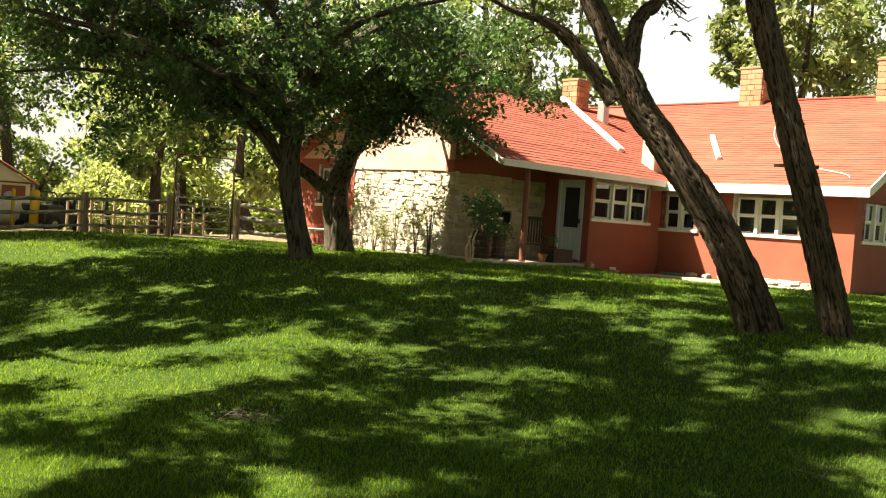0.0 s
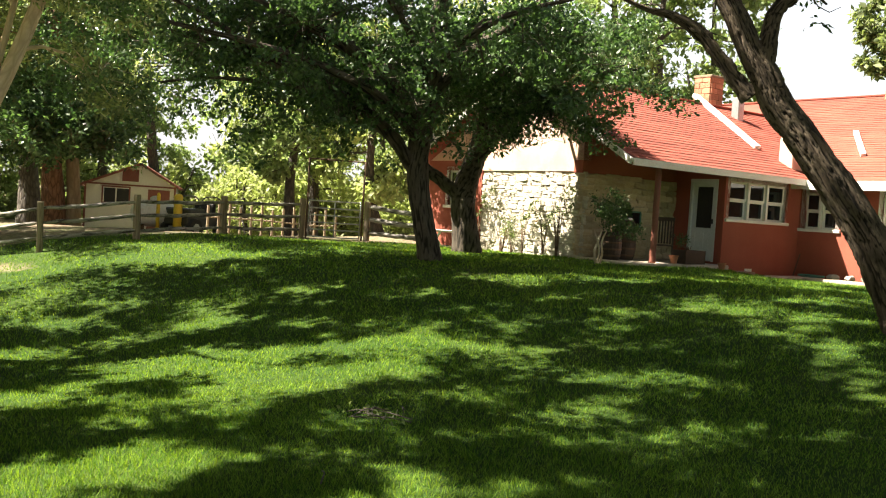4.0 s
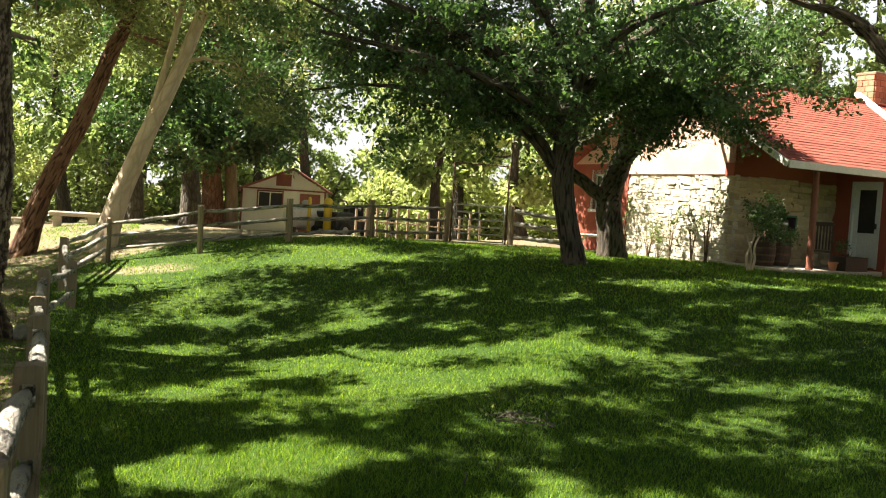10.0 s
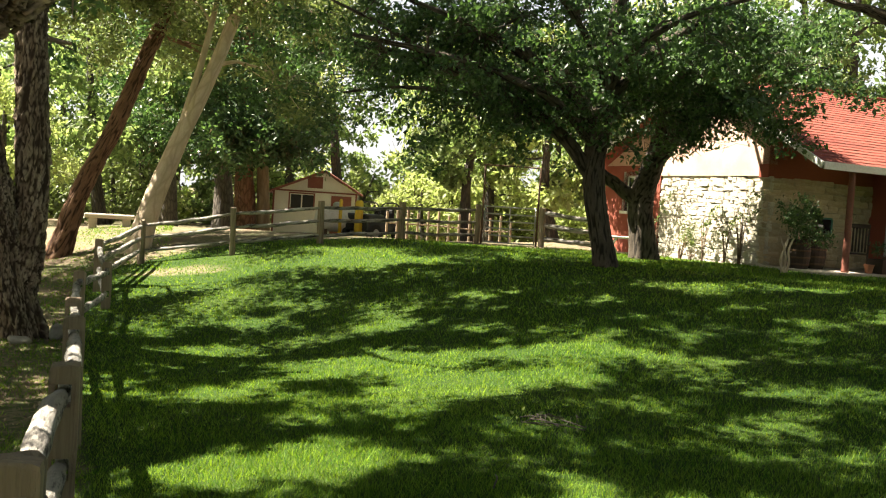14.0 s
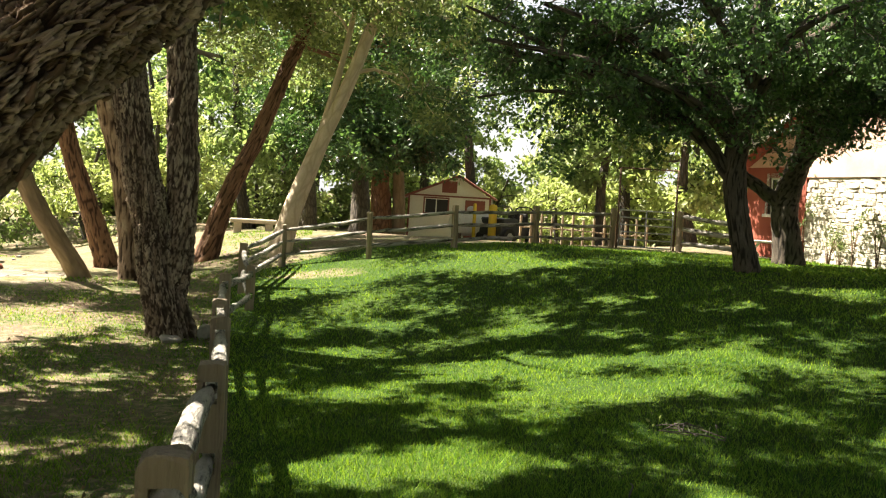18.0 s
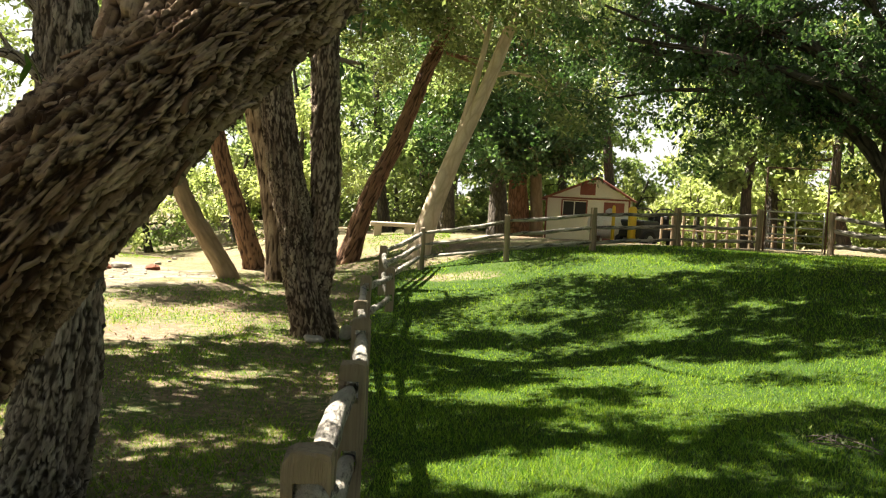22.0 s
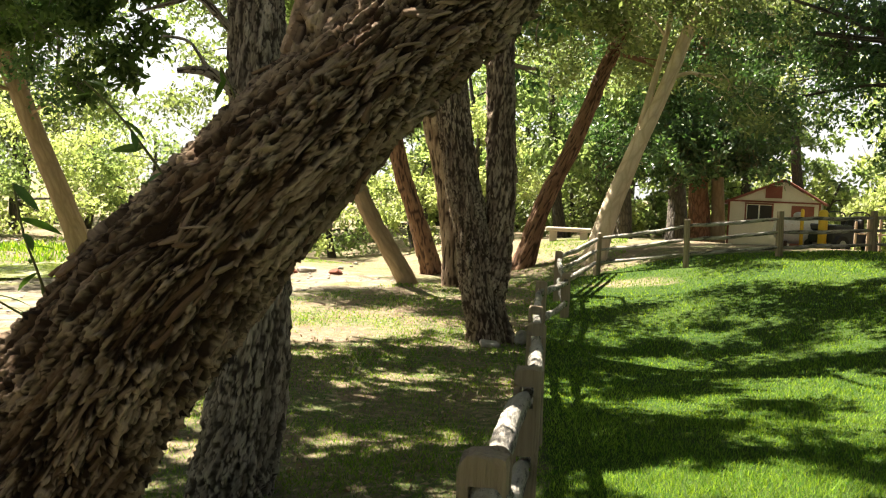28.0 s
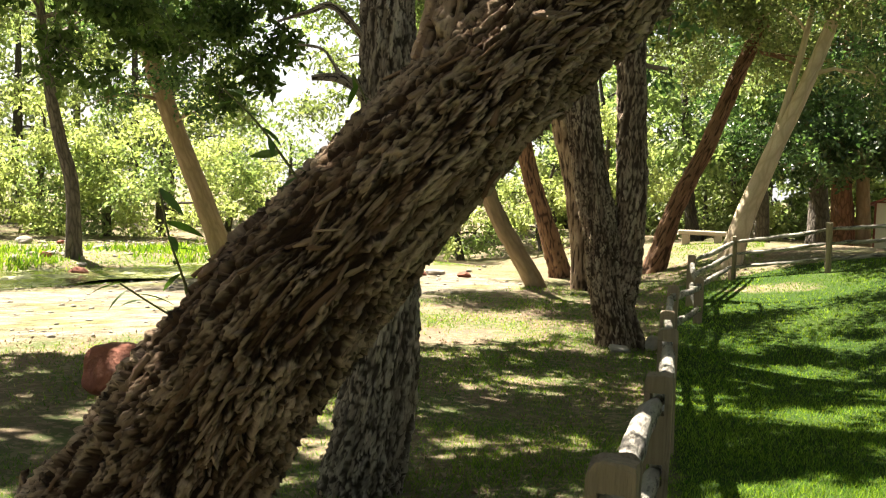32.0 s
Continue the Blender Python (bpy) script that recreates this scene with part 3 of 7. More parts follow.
def tubes_mesh(name, made, mat):
    vs, fs, uvs, k = [], [], [], 0
    plate, tone = [], []
    for v, f, uv, *more in made:
        vs.append(v), fs.append(f + k), uvs.append(uv)
        plate.append(more[0] if more else np.full(len(v), 0.8)), tone.append(more[1] if more else np.full(len(v), 0.4))
        k += len(v)
    me = arrays_mesh(name, np.vstack(vs), np.vstack(fs), mat, True)
    me.uv_layers.new(name="UVMap").data.foreach_set("uv", np.vstack(uvs).astype(np.float32).ravel())
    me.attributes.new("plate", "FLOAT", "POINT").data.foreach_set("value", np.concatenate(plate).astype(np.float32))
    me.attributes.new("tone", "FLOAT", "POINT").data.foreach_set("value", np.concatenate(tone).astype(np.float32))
    return me


def flakes_mesh(name, pts, base, count, size, mat, seed, half=None, skew=0.25, lift=0.2, knots=()):
    """Ragged, overlapping slivers of bark, each a thin bent plate lying along the trunk with its lower end lifted."""
    g = np.random.default_rng(seed)
    o = np.array(base)
    line = smooth_line(pts, 400)
    along = np.concatenate([[0], np.cumsum(np.linalg.norm(np.diff(line[:, :3], axis=0), axis=1))])
    s = g.uniform(0, along[-1], count)
    k = np.stack([np.interp(s, along, line[:, i]) for i in range(4)], 1)
    way = np.gradient(line[:, :3], axis=0)
    t = np.stack([np.interp(s, along, way[:, i]) for i in range(3)], 1)
    t /= np.linalg.norm(t, axis=1)[:, None]
    out = g.normal(size=(count, 3))
    if half is not None:
        out += np.array(half) * 1.6
    out -= t * np.sum(out * t, 1)[:, None]
    out /= np.linalg.norm(out, axis=1)[:, None]
    p = k[:, :3] + out * k[:, 3:]
    patch = np.sin(p @ [9.0, 4.0, -7.0]) + np.sin(p @ [-5.0, 13.0, 6.0] + 1.0) + np.sin(p @ [14.0, -9.0, 11.0] + 2.0)
    ok = patch > -1.9
    k, t, out, patch = k[ok], t[ok], out[ok], patch[ok]
    n = len(k)
    rot = np.zeros(n)
    for kx, ky, kz, kr in knots:
        rot = np.maximum(rot, np.exp(-(np.linalg.norm(k[:, :3] + out * k[:, 3:] - [kx, ky, kz], axis=1) / kr) ** 2))
    side = np.cross(t, out)
    turn = g.normal(skew + 0.08 * patch, 0.26)[:, None]
    d = t * np.cos(turn) + side * np.sin(turn)
    side = np.cross(d, out)
    L = size[1] * g.lognormal(0, 0.38, n)
    W = size[0] * g.lognormal(0, 0.35, n)
    st = np.linspace(-0.5, 0.5, 5)
    x = st[None] * L[:, None] * (1 + 0.1 * g.normal(size=(n, 5)))
    wide = np.array([0.5, 0.95, 1.0, 0.85, 0.38])[None] * g.uniform(0.55, 1.4, (n, 5)) * W[:, None] / 2
    bend = g.normal(0, 0.18, (n, 1)) * W[:, None] * np.sin(st * 5 + g.uniform(0, 6, (n, 1)))
    rise = g.uniform(0.0, 1.0, n)[:, None] ** 1.2 * 0.03 + lift * g.uniform(-0.15, 1, n)[:, None] * np.clip(-x, -0.02, None) + 0.003 * g.normal(size=(n, 5)) - 0.035 * rot[:, None]
    thick = g.uniform(0.008, 0.02, n)[:, None]
    rows = []
    for top in (0, 1):
        for sgn in (-1, 1):
            off = sgn * wide + bend
            h = k[:, 3:] + rise - top * thick - off**2 / (2.2 * k[:, 3:]) + 0.007 + sgn * 0.2 * wide * g.normal(0, 1, n)[:, None]
            rows.append(k[:, None, :3] + out[:, None] * h[..., None] + d[:, None] * x[..., None] + side[:, None] * off[..., None])
    v = np.stack(rows, 1).reshape(-1, 3) - o
    a = np.arange(4)
    f = np.concatenate([np.stack([a, a + 5, a + 6, a + 1], 1), np.stack([a + 10, a, a + 1, a + 11], 1), np.stack([a + 5, a + 15, a + 16, a + 6], 1), [[0, 10, 15, 5], [4, 9, 19, 14]]])
    f = (f[None] + 20 * np.arange(n)[:, None, None]).reshape(-1, 4)
    me = arrays_mesh(name, v, f, mat)
    uv = np.stack([np.repeat(g.uniform(0, 9, n), 20) + np.stack([-wide, wide, -wide, wide], 1).ravel(), np.repeat(s[:n], 20) + np.tile(x[:, None], (1, 4, 1)).ravel()], 1)
    me.uv_layers.new(name="UVMap").data.foreach_set("uv", uv[f.ravel()].astype(np.float32).ravel())
    # slivers' undersides take the dark furrow colour, as painted shade
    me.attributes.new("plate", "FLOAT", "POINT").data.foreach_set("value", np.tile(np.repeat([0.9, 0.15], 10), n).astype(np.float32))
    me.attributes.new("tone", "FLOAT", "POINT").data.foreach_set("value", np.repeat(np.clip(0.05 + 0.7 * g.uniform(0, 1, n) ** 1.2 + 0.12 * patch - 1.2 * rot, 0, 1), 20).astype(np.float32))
    return me


def leaves_mesh(name, centres, size, mat, g, slim=0.5, droop=0.35):
    """One folded, pointed leaf at each centre."""
    n = len(centres)
    d = g.normal(size=(n, 3))
    d[:, 2] -= droop
    d /= np.linalg.norm(d, axis=1)[:, None]
    s = np.cross(d, g.normal(size=(n, 3)))
    s /= np.linalg.norm(s, axis=1)[:, None] + 1e-9
    up = np.cross(s, d)
    L = (size * g.uniform(0.6, 1.35, n))[:, None]
    v = np.stack([centres, centres + d * L * 0.5 + s * L * slim * 0.5 + up * L * 0.10, centres + d * L, centres + d * L * 0.5 - s * L * slim * 0.5 + up * L * 0.10], 1)
    i = np.arange(n)[:, None] * 4
    f = np.concatenate([i + [0, 1, 2], i + [0, 2, 3]], 1).reshape(-1, 3)
    return arrays_mesh(name, v.reshape(-1, 3), f, mat)


def crown_points(g, clumps, count, flat=0.62):
    """Leaf places, thick towards the outside of each clump, thin between."""
    c = np.asarray(clumps, float)
    w = c[:, 3] ** 2.2
    k = g.choice(len(c), count, p=w / w.sum())
    d = g.normal(size=(count, 3))
    d /= np.linalg.norm(d, axis=1)[:, None]
    r = c[k, 3] * g.uniform(0, 1, count) ** 0.45 * g.uniform(0.75, 1.15, count)
    p = c[k, :3] + d * r[:, None] * np.array([1, 1, flat])
    p += 0.22 * np.sin(p[:, [1, 2, 0]] * 3.1 + c[k, 3:4] * 9)
    return p


def spread(g, centre, radii, n, r_lo, r_hi, low=-0.9):
    """Clumps in the outer part of an ellipsoid."""
    out = []
    while len(out) < n:
        d = g.normal(size=3)
        d /= np.linalg.norm(d)
        if d[2] < low:
            continue
        k = g.uniform(0.35, 1.0) ** 0.6
        out.append((*(np.array(centre) + d * k * np.array(radii)), g.uniform(r_lo, r_hi)))
    return out


def sprays(g, centre, radii, n, per=5, step=0.45, r=(0.25, 0.55), way=(1.0, 0.2)):
    """Leaf clumps strung along branches that lie nearly level, evenly over an ellipse."""
    out = []
    for _ in range(n):
        k, t = math.sqrt(g.uniform()), g.uniform(0, 6.283)
        p = np.array([centre[0] + radii[0] * k * math.cos(t), centre[1] + radii[1] * k * math.sin(t), centre[2] + radii[2] * g.uniform(-1, 1) * (1 - 0.6 * k)])
        d = np.array([*way, 0]) + g.normal(size=3) * [0.45, 0.45, 0.15]
        d /= np.linalg.norm(d)
        for i in range(per):
            out.append((*(p + d * step * (i - per / 2) + g.normal(size=3) * 0.08), g.uniform(*r)))
    return out


def boughs(g, centre, radii, n, per=6, step=0.42, r=(0.24, 0.5), droop=0.03, inner=0.25):
    """Leaf clumps strung along boughs that reach outwards from the middle of a crown and droop at their ends."""
    out = []
    for _ in range(n):
        t, k = g.uniform(0, 6.283), g.uniform(inner, 0.95)
        d = np.array([math.cos(t) * radii[0], math.sin(t) * radii[1], 0.0])
        p = np.array(centre) + d * k + [0, 0, radii[2] * g.uniform(-1, 1) * math.sqrt(1 - 0.7 * k * k)]
        d = d / np.linalg.norm(d) + g.normal(size=3) * [0.35, 0.35, 0.16]
        for i in range(per):
            out.append((*(p + d * step * (i - per / 2) - [0, 0, droop * i * i] + g.normal(size=3) * 0.1), g.uniform(*r)))
    return out


SUNLIT = [(-3.9, 10.1, 2.2, 0.55), (-2.6, 8.1, 1.0, 0.25), (-5.2, 8.0, 0.9, 0.3), (-10.3, 17.2, 1.8, 1.3)]


def with_gaps(clumps):
    """Leaves out the clumps that stand between the sun and the sunlit patches of lawn: the crowns part there."""
    out = []
    for c in clumps:
        k = (c[2] - 0.1) / sun_to.z
        x, y = c[0] - k * sun_to.x, c[1] - k * sun_to.y
        if not any(((x - px) / (rx + c[3])) ** 2 + ((y - py) / (ry + c[3] * 0.6)) ** 2 < 1 for px, py, rx, ry in SUNLIT):
            out.append(c)
    return out


def tree(label, base, trunks, clumps, leaves, size, leaf_mat, bark, seed, sides=14, rings=26, twigs=True, category="tree", slim=0.5, group="", ridges=0.07, limb_r=0.05, plate=None, knots=(), fine=True, flare=0.35, limb_plate=None):
    """trunks: lists of (x, y, z, radius); the first is the bole, the rest its limbs. A branch grows to every clump."""
    g = np.random.default_rng(seed)
    o = np.array(base)
    ob = thing("tree", label, category, pose(*base), group)
    rel = [[(p[0] - o[0], p[1] - o[1], p[2] - o[2], p[3]) for p in t] for t in trunks]
    bole = [(rel[0][0][0] * 1.0, rel[0][0][1], rel[0][0][2] - 0.35, rel[0][0][3] * 1.15)] + rel[0]
    trunk_ob = mesh_part("trunk", tubes_mesh("trunk", [tube(bole, rings, sides, 0.06, 0 if plate else ridges, seed, flare, plate, [(k[0] - o[0], k[1] - o[1], k[2] - o[2], k[3]) for k in knots])], bark), ob)
    for j, t in enumerate(rel[1:]):
        mesh_part("limb", tubes_mesh("limb", [tube(t, min(150, max(14, int(rings * (0.75 if t[0][3] > 0.15 else 0.4)))), min(84, max(8, int(sides * (0.6 if t[0][3] > 0.15 else 0.4)))), 0.06, 0 if plate else ridges, seed + j + 1, 0, limb_plate or plate)], bark), ob)
    cl = [(c[0] - o[0], c[1] - o[1], c[2] - o[2], c[3]) for c in clumps]
    if cl and twigs:
        nodes = np.vstack([smooth_line(t, 14)[5:] for t in rel])
        made = []
        hub = nodes[:, :3].mean(0)
        for c in sorted(cl, key=lambda q: float(np.linalg.norm(np.array(q[:3]) - hub))):
            e = np.array(c[:3])
            gap = nodes[:, :3] - e
            d = np.linalg.norm(gap, axis=1) + 0.9 * np.clip(gap[:, 2], 0, None) + g.uniform(0, 0.5, len(nodes))
            s = nodes[np.argmin(d)]
            span = np.linalg.norm(e - s[:3])
            m1 = s[:3] * 0.55 + e * 0.45 + g.normal(size=3) * 0.1 * span + [0, 0, 0.1 * span]
            r0 = min(s[3] * 0.65, limb_r + 0.01 * span)
            made.append(tube([(*s[:3], r0), (*m1, r0 * 0.7), (*e, r0 * 0.4)], 5 if fine else 4, 5 if fine else 3, 0.05, 0, seed))
            nodes = np.vstack([nodes, [*m1, r0 * 0.7], [*e, r0 * 0.4]])
            for _ in range(3 if fine else 1):
                e2 = e + g.normal(size=3) * c[3] * 0.6
                k = e if g.uniform() < 0.5 else m1
                made.append(tube([(*k, r0 * 0.35), (*(0.5 * (e2 + k) + g.normal(size=3) * 0.12), r0 * 0.25), (*e2, 0.004)], 4 if fine else 3, 3, 0.0, 0, seed))
        mesh_part("branchwork", tubes_mesh("branchwork", made, bark), ob, kind="stuff")
    if cl:
        mesh_part("crown", leaves_mesh("crown", crown_points(g, cl, leaves), size, leaf_mat, g, slim), ob, kind="stuff")
    return ob


def ground_at(x, y):
    return float(ground_z(np.float64(x), np.float64(y)))

# ---- house: local x runs along the porch eave, y back under the roof ----
house = thing("ranch_house", "low red stucco ranch house with stone gable and red shingle roof", "house", pose(3.41, 22.52, 0, 0, 0, 45))
Z0 = 0.35


def slab(u0, u1, z0, z1, d0, d1, holes, swap=False):
    """One slab between depths d0 and d1 with openings (a, b, low, high) cut right through it."""
    us = sorted({u0, u1, *[h[0] for h in holes], *[h[1] for h in holes]})
    zs = sorted({z0, z1, *[h[2] for h in holes], *[h[3] for h in holes]})
    bm = bmesh.new()
    vert = {}

    def at(i, j, k):
        if (i, j, k) not in vert:
            d = (d0, d1)[k]
            vert[i, j, k] = bm.verts.new((d, us[i], zs[j]) if swap else (us[i], d, zs[j]))
        return vert[i, j, k]

    def full(i, j):
        if not (0 <= i < len(us) - 1 and 0 <= j < len(zs) - 1):
            return False
        u, z = (us[i] + us[i + 1]) / 2, (zs[j] + zs[j + 1]) / 2
        return not any(h[0] < u < h[1] and h[2] < z < h[3] for h in holes)

    for i in range(len(us) - 1):
        for j in range(len(zs) - 1):
            if not full(i, j):
                continue
            for k in (0, 1):
                bm.faces.new((at(i, j, k), at(i + 1, j, k), at(i + 1, j + 1, k), at(i, j + 1, k)))
            for ok, p, q in ((full(i - 1, j), (i, j), (i, j + 1)), (full(i + 1, j), (i + 1, j), (i + 1, j + 1)), (full(i, j - 1), (i, j), (i + 1, j)), (full(i, j + 1), (i, j + 1), (i + 1, j + 1))):
                if not ok:
                    bm.faces.new((at(*p, 0), at(*q, 0), at(*q, 1), at(*p, 1)))
    bmesh.ops.recalc_face_normals(bm, faces=bm.faces)
    return bm


def wall_x(name, u0, u1, v0, v1, z0, z1, mat, holes=(), label=""):
    return part(name, slab(u0, u1, z0, z1, v0, v1, holes), mat, house, label)


def wall_y(name, v0, v1, u0, u1, z0, z1, mat, holes=(), label=""):
    return part(name, slab(v0, v1, z0, z1, u0, u1, holes, True), mat, house, label)


def window(m, width, height, sashes, parent, label="white painted double-hung window"):
    """A row of double-hung sashes. Local x along the wall, y inwards, z up from the sill."""
    w = thing("window", "", "", None)
    w.parent, w.matrix_basis = parent, m
    tagged(w, label)
    t = 0.1
    part("frame", slab(-t, width + t, 0, height + t, -0.05, 0.1, [(0, width, 0, height)]), WHITE, w)
    part("sill", boxes((-t - 0.04, width + t + 0.04, -0.1, 0.1, -0.075, 0.0), bevel=0.008), WHITE, w)
    step = width / sashes
    for i in range(1, sashes):
        part("mullion", boxes((i * step - 0.04, i * step + 0.04, -0.045, 0.09, 0.0, height)), WHITE, w)
    for i in range(sashes):
        a, b = i * step + (0.04 if i else 0.0), (i + 1) * step - (0.04 if i < sashes - 1 else 0.0)
        for lo, hi, y in ((height * 0.49, height, 0.01), (0.0, height * 0.51, 0.04)):
            s = 0.05
            part("sash", slab(a, b, lo, hi, y, y + 0.035, [(a + s, b - s, lo + s, hi - s)]), WHITE, w)
            part("pane", boxes((a + s, b - s, y + 0.012, y + 0.018, lo + s, hi - s)), GLASS, w)
    return w


SL = 0.55
W1 = (0.18, 2.40, 1.93, 2.80)
W3 = (-3.70, -2.12, 1.83, 2.70)
W2 = (-0.98, -0.14, 1.83, 2.70)
W4 = (3.55, 5.40, 1.83, 2.70)
wall_x("wall", 0.0, 3.03, 0.0, 0.2, Z0, 3.02, RED, [W1], "red stucco wall with a triple window")
wall_y("wall", -5.0, 0.0, 3.03, 3.23, Z0, 3.0, RED, [W3, W2], "red stucco wall with two windows")
wall_x("wall", 3.23, 13.6, -5.0, -4.8, Z0, 3.0, RED, [W4], "red stucco gable wall")
wall_y("wall", 0.2, 1.43, 0.0, 0.18, Z0, 3.15, RED, [(0.2, 0.98, 0.9, 2.82)], "dark red porch end wall")
wall_x("wall", -3.2, 0.0, 1.43, 1.7, 2.72, 3.8, RED, (), "red stucco wall over the stonework")
wall_y("wall", 1.7, 4.9, -3.2, -2.95, 2.75, 3.0, PINK, (), "faded pink stucco gable over the stonework")
wall_y("wall", 4.9, 7.1, -3.2, -2.95, Z0, 3.0, RED, [(5.45, 6.25, 1.85, 2.75)], "red stucco wall beside the stonework")
wall_x("wall", -3.0, 3.2, 7.0, 7.2, Z0, 3.0, RED, (), "red stucco back wall")
wall_y("wall", -5.0, 7.0, 13.4, 13.6, Z0, 3.0, RED, (), "red stucco back wall")
wall_x("wall", 3.2, 13.6, 6.8, 7.0, Z0, 3.0, RED, (), "red stucco side wall")
part("floor_slab", boxes((-2.9, 13.3, 1.75, 6.75, 0.72, 0.88), (0.25, 13.3, 0.25, 1.75, 0.72, 0.88), (3.3, 13.3, -4.75, 0.25, 0.72, 0.88)), DARKWOOD, house)

# gables
def prism_y(bm, u0, u1, pts):
    """A slab between u0 and u1 with the outline pts of (v, z)."""
    a = [bm.verts.new((u0, v, z)) for v, z in pts]
    b = [bm.verts.new((u1, v, z)) for v, z in pts]
    bm.faces.new(a), bm.faces.new(b[::-1])
    for i in range(len(pts)):
        j = (i + 1) % len(pts)
        bm.faces.new((a[j], a[i], b[i], b[j]))
    bmesh.ops.recalc_face_normals(bm, faces=bm.faces)
    return bm


def prism_x(bm, v0, v1, pts):
    prism_y(bm, v0, v1, pts)
    for v in bm.verts:
        v.co = Vector((v.co.y, v.co.x, v.co.z))
    bmesh.ops.recalc_face_normals(bm, faces=bm.faces)
    return bm


RV, RZ = 3.5, 5.12
part("gable", prism_y(bmesh.new(), -3.2, -2.95, [(1.43, RZ - 0.16 - SL * (RV - 1.43)), (1.43, 3.0), (7.1, 3.0), (RV, RZ - 0.16)]), PINK, house, "faded pink stucco gable")
part("gable", prism_x(bmesh.new(), -5.0, -4.8, [(3.1, 3.0), (13.5, 3.0), (8.3, 5.62)]), RED, house, "red stucco gable")

# roof boards
def roof(bm, ridge0, ridge1, eave0, eave1, thick=0.1):
    """A flat roof slope between a ridge line and an eave line."""
    top = [Vector(p) for p in (eave0, eave1, ridge1, ridge0)]
    n = (top[1] - top[0]).cross(top[3] - top[0]).normalized()
    n = n if n.z > 0 else -n
    a, b = [bm.verts.new(p) for p in top], [bm.verts.new(p - n * thick) for p in top]
    bm.faces.new(a), bm.faces.new(b[::-1])
    for i in range(4):
        bm.faces.new((a[i], b[i], b[(i + 1) % 4], a[(i + 1) % 4]))
    bmesh.ops.recalc_face_normals(bm, faces=bm.faces)
    return bm


EV = -0.38
EZ = RZ - SL * (RV - EV)
part("roof_slope", roof(bmesh.new(), (-3.62, RV, RZ), (7.2, RV, RZ), (-3.62, EV, EZ), (3.0, EV, EZ)), SHINGLE, house)
part("roof_slope", roof(bmesh.new(), (-3.62, RV, RZ), (7.2, RV, RZ), (-3.62, 7.4, RZ - SL * 3.9), (7.2, 7.4, RZ - SL * 3.9)), SHINGLE, house)
RU, RRZ, EU = 8.3, 5.82, 2.6
SR = 0.5
REZ = RRZ - SR * (RU - EU)
part("roof_slope", roof(bmesh.new(), (RU, -5.4, RRZ), (RU, 7.2, RRZ), (EU, -5.4, REZ), (EU, 7.2, REZ)), SHINGLE, house)
part("roof_slope", roof(bmesh.new(), (RU, -5.4, RRZ), (RU, 7.2, RRZ), (14.0, -5.4, REZ), (14.0, 7.2, REZ)), SHINGLE, house)

# shingle courses lie on the two slopes that show
def course(p0, p1, up_dir, drop):
    """One course of shingles with a ragged lower edge; up_dir climbs the slope."""
    p0, p1, up_dir = Vector(p0), Vector(p1), Vector(up_dir).normalized()
    along = (p1 - p0).normalized()
    n = along.cross(up_dir)
    n = n if n.z > 0 else -n
    bm = bmesh.new()
    L, x = (p1 - p0).length, 0.0
    while x < L:
        w = min(rng.uniform(0.26, 0.36), L - x)
        if w < 0.03:
            break
        j = rng.uniform(-0.008, 0.008)
        o = p0 + along * x
        lift = rng.uniform(0.012, 0.02)
        q = [o + along * 0.004 - up_dir * j, o + along * (w - 0.004) - up_dir * j, o + along * w + up_dir * (drop + 0.03), o + up_dir * (drop + 0.03)]
        a = [bm.verts.new(q[0] + n * lift), bm.verts.new(q[1] + n * lift), bm.verts.new(q[2] + n * 0.004), bm.verts.new(q[3] + n * 0.004)]
        b = [bm.verts.new(q[0] - n * 0.004), bm.verts.new(q[1] - n * 0.004)]
        bm.faces.new(a)
        bm.faces.new((b[0], b[1], a[1], a[0]))
        x += w
    return bm


slope = math.hypot(RV - EV, RZ - EZ)
k = 0.0
while k < slope - 0.15:
    f = k / slope
    v, z = EV + (RV - EV) * f, EZ + (RZ - EZ) * f
    part("shingle_course", course((-3.62, v, z), (min(7.2, (z - REZ) / SR + EU + 0.05), v, z), (0, RV - EV, RZ - EZ), 0.15), SHINGLE, house)
    k += 0.15
slope = math.hypot(RU - EU, RRZ - REZ)
k = 0.0
while k < slope - 0.15:
    f = k / slope
    u, z = EU + (RU - EU) * f, REZ + (RRZ - REZ) * f
    part("shingle_course", course((u, -5.4, z), (u, min(7.2, EV + (z - EZ) / SL + 0.03), z), (RU - EU, 0, RRZ - REZ), 0.15), SHINGLE, house)
    k += 0.15
part("ridge_cap", boxes((-3.62, 7.0, RV - 0.1, RV + 0.1, RZ - 0.02, RZ + 0.035), bevel=0.01), SHINGLE, house)
part("ridge_cap", boxes((RU - 0.1, RU + 0.1, -5.4, 7.2, RRZ - 0.02, RRZ + 0.035), bevel=0.01), SHINGLE, house)
# white fascia and barge boards
part("fascia", boxes((-3.62, 2.95, EV - 0.03, EV, EZ - 0.13, EZ + 0.015)), WHITE, house)
part("fascia", boxes((EU - 0.03, EU, -5.43, 0.15, REZ - 0.2, REZ + 0.015)), WHITE, house)
part("barge_board", roof(bmesh.new(), (-3.66, RV, RZ - 0.0), (-3.622, RV, RZ - 0.0), (-3.66, EV - 0.03, EZ - 0.0), (-3.622, EV - 0.03, EZ - 0.0), 0.13), WHITE, house)
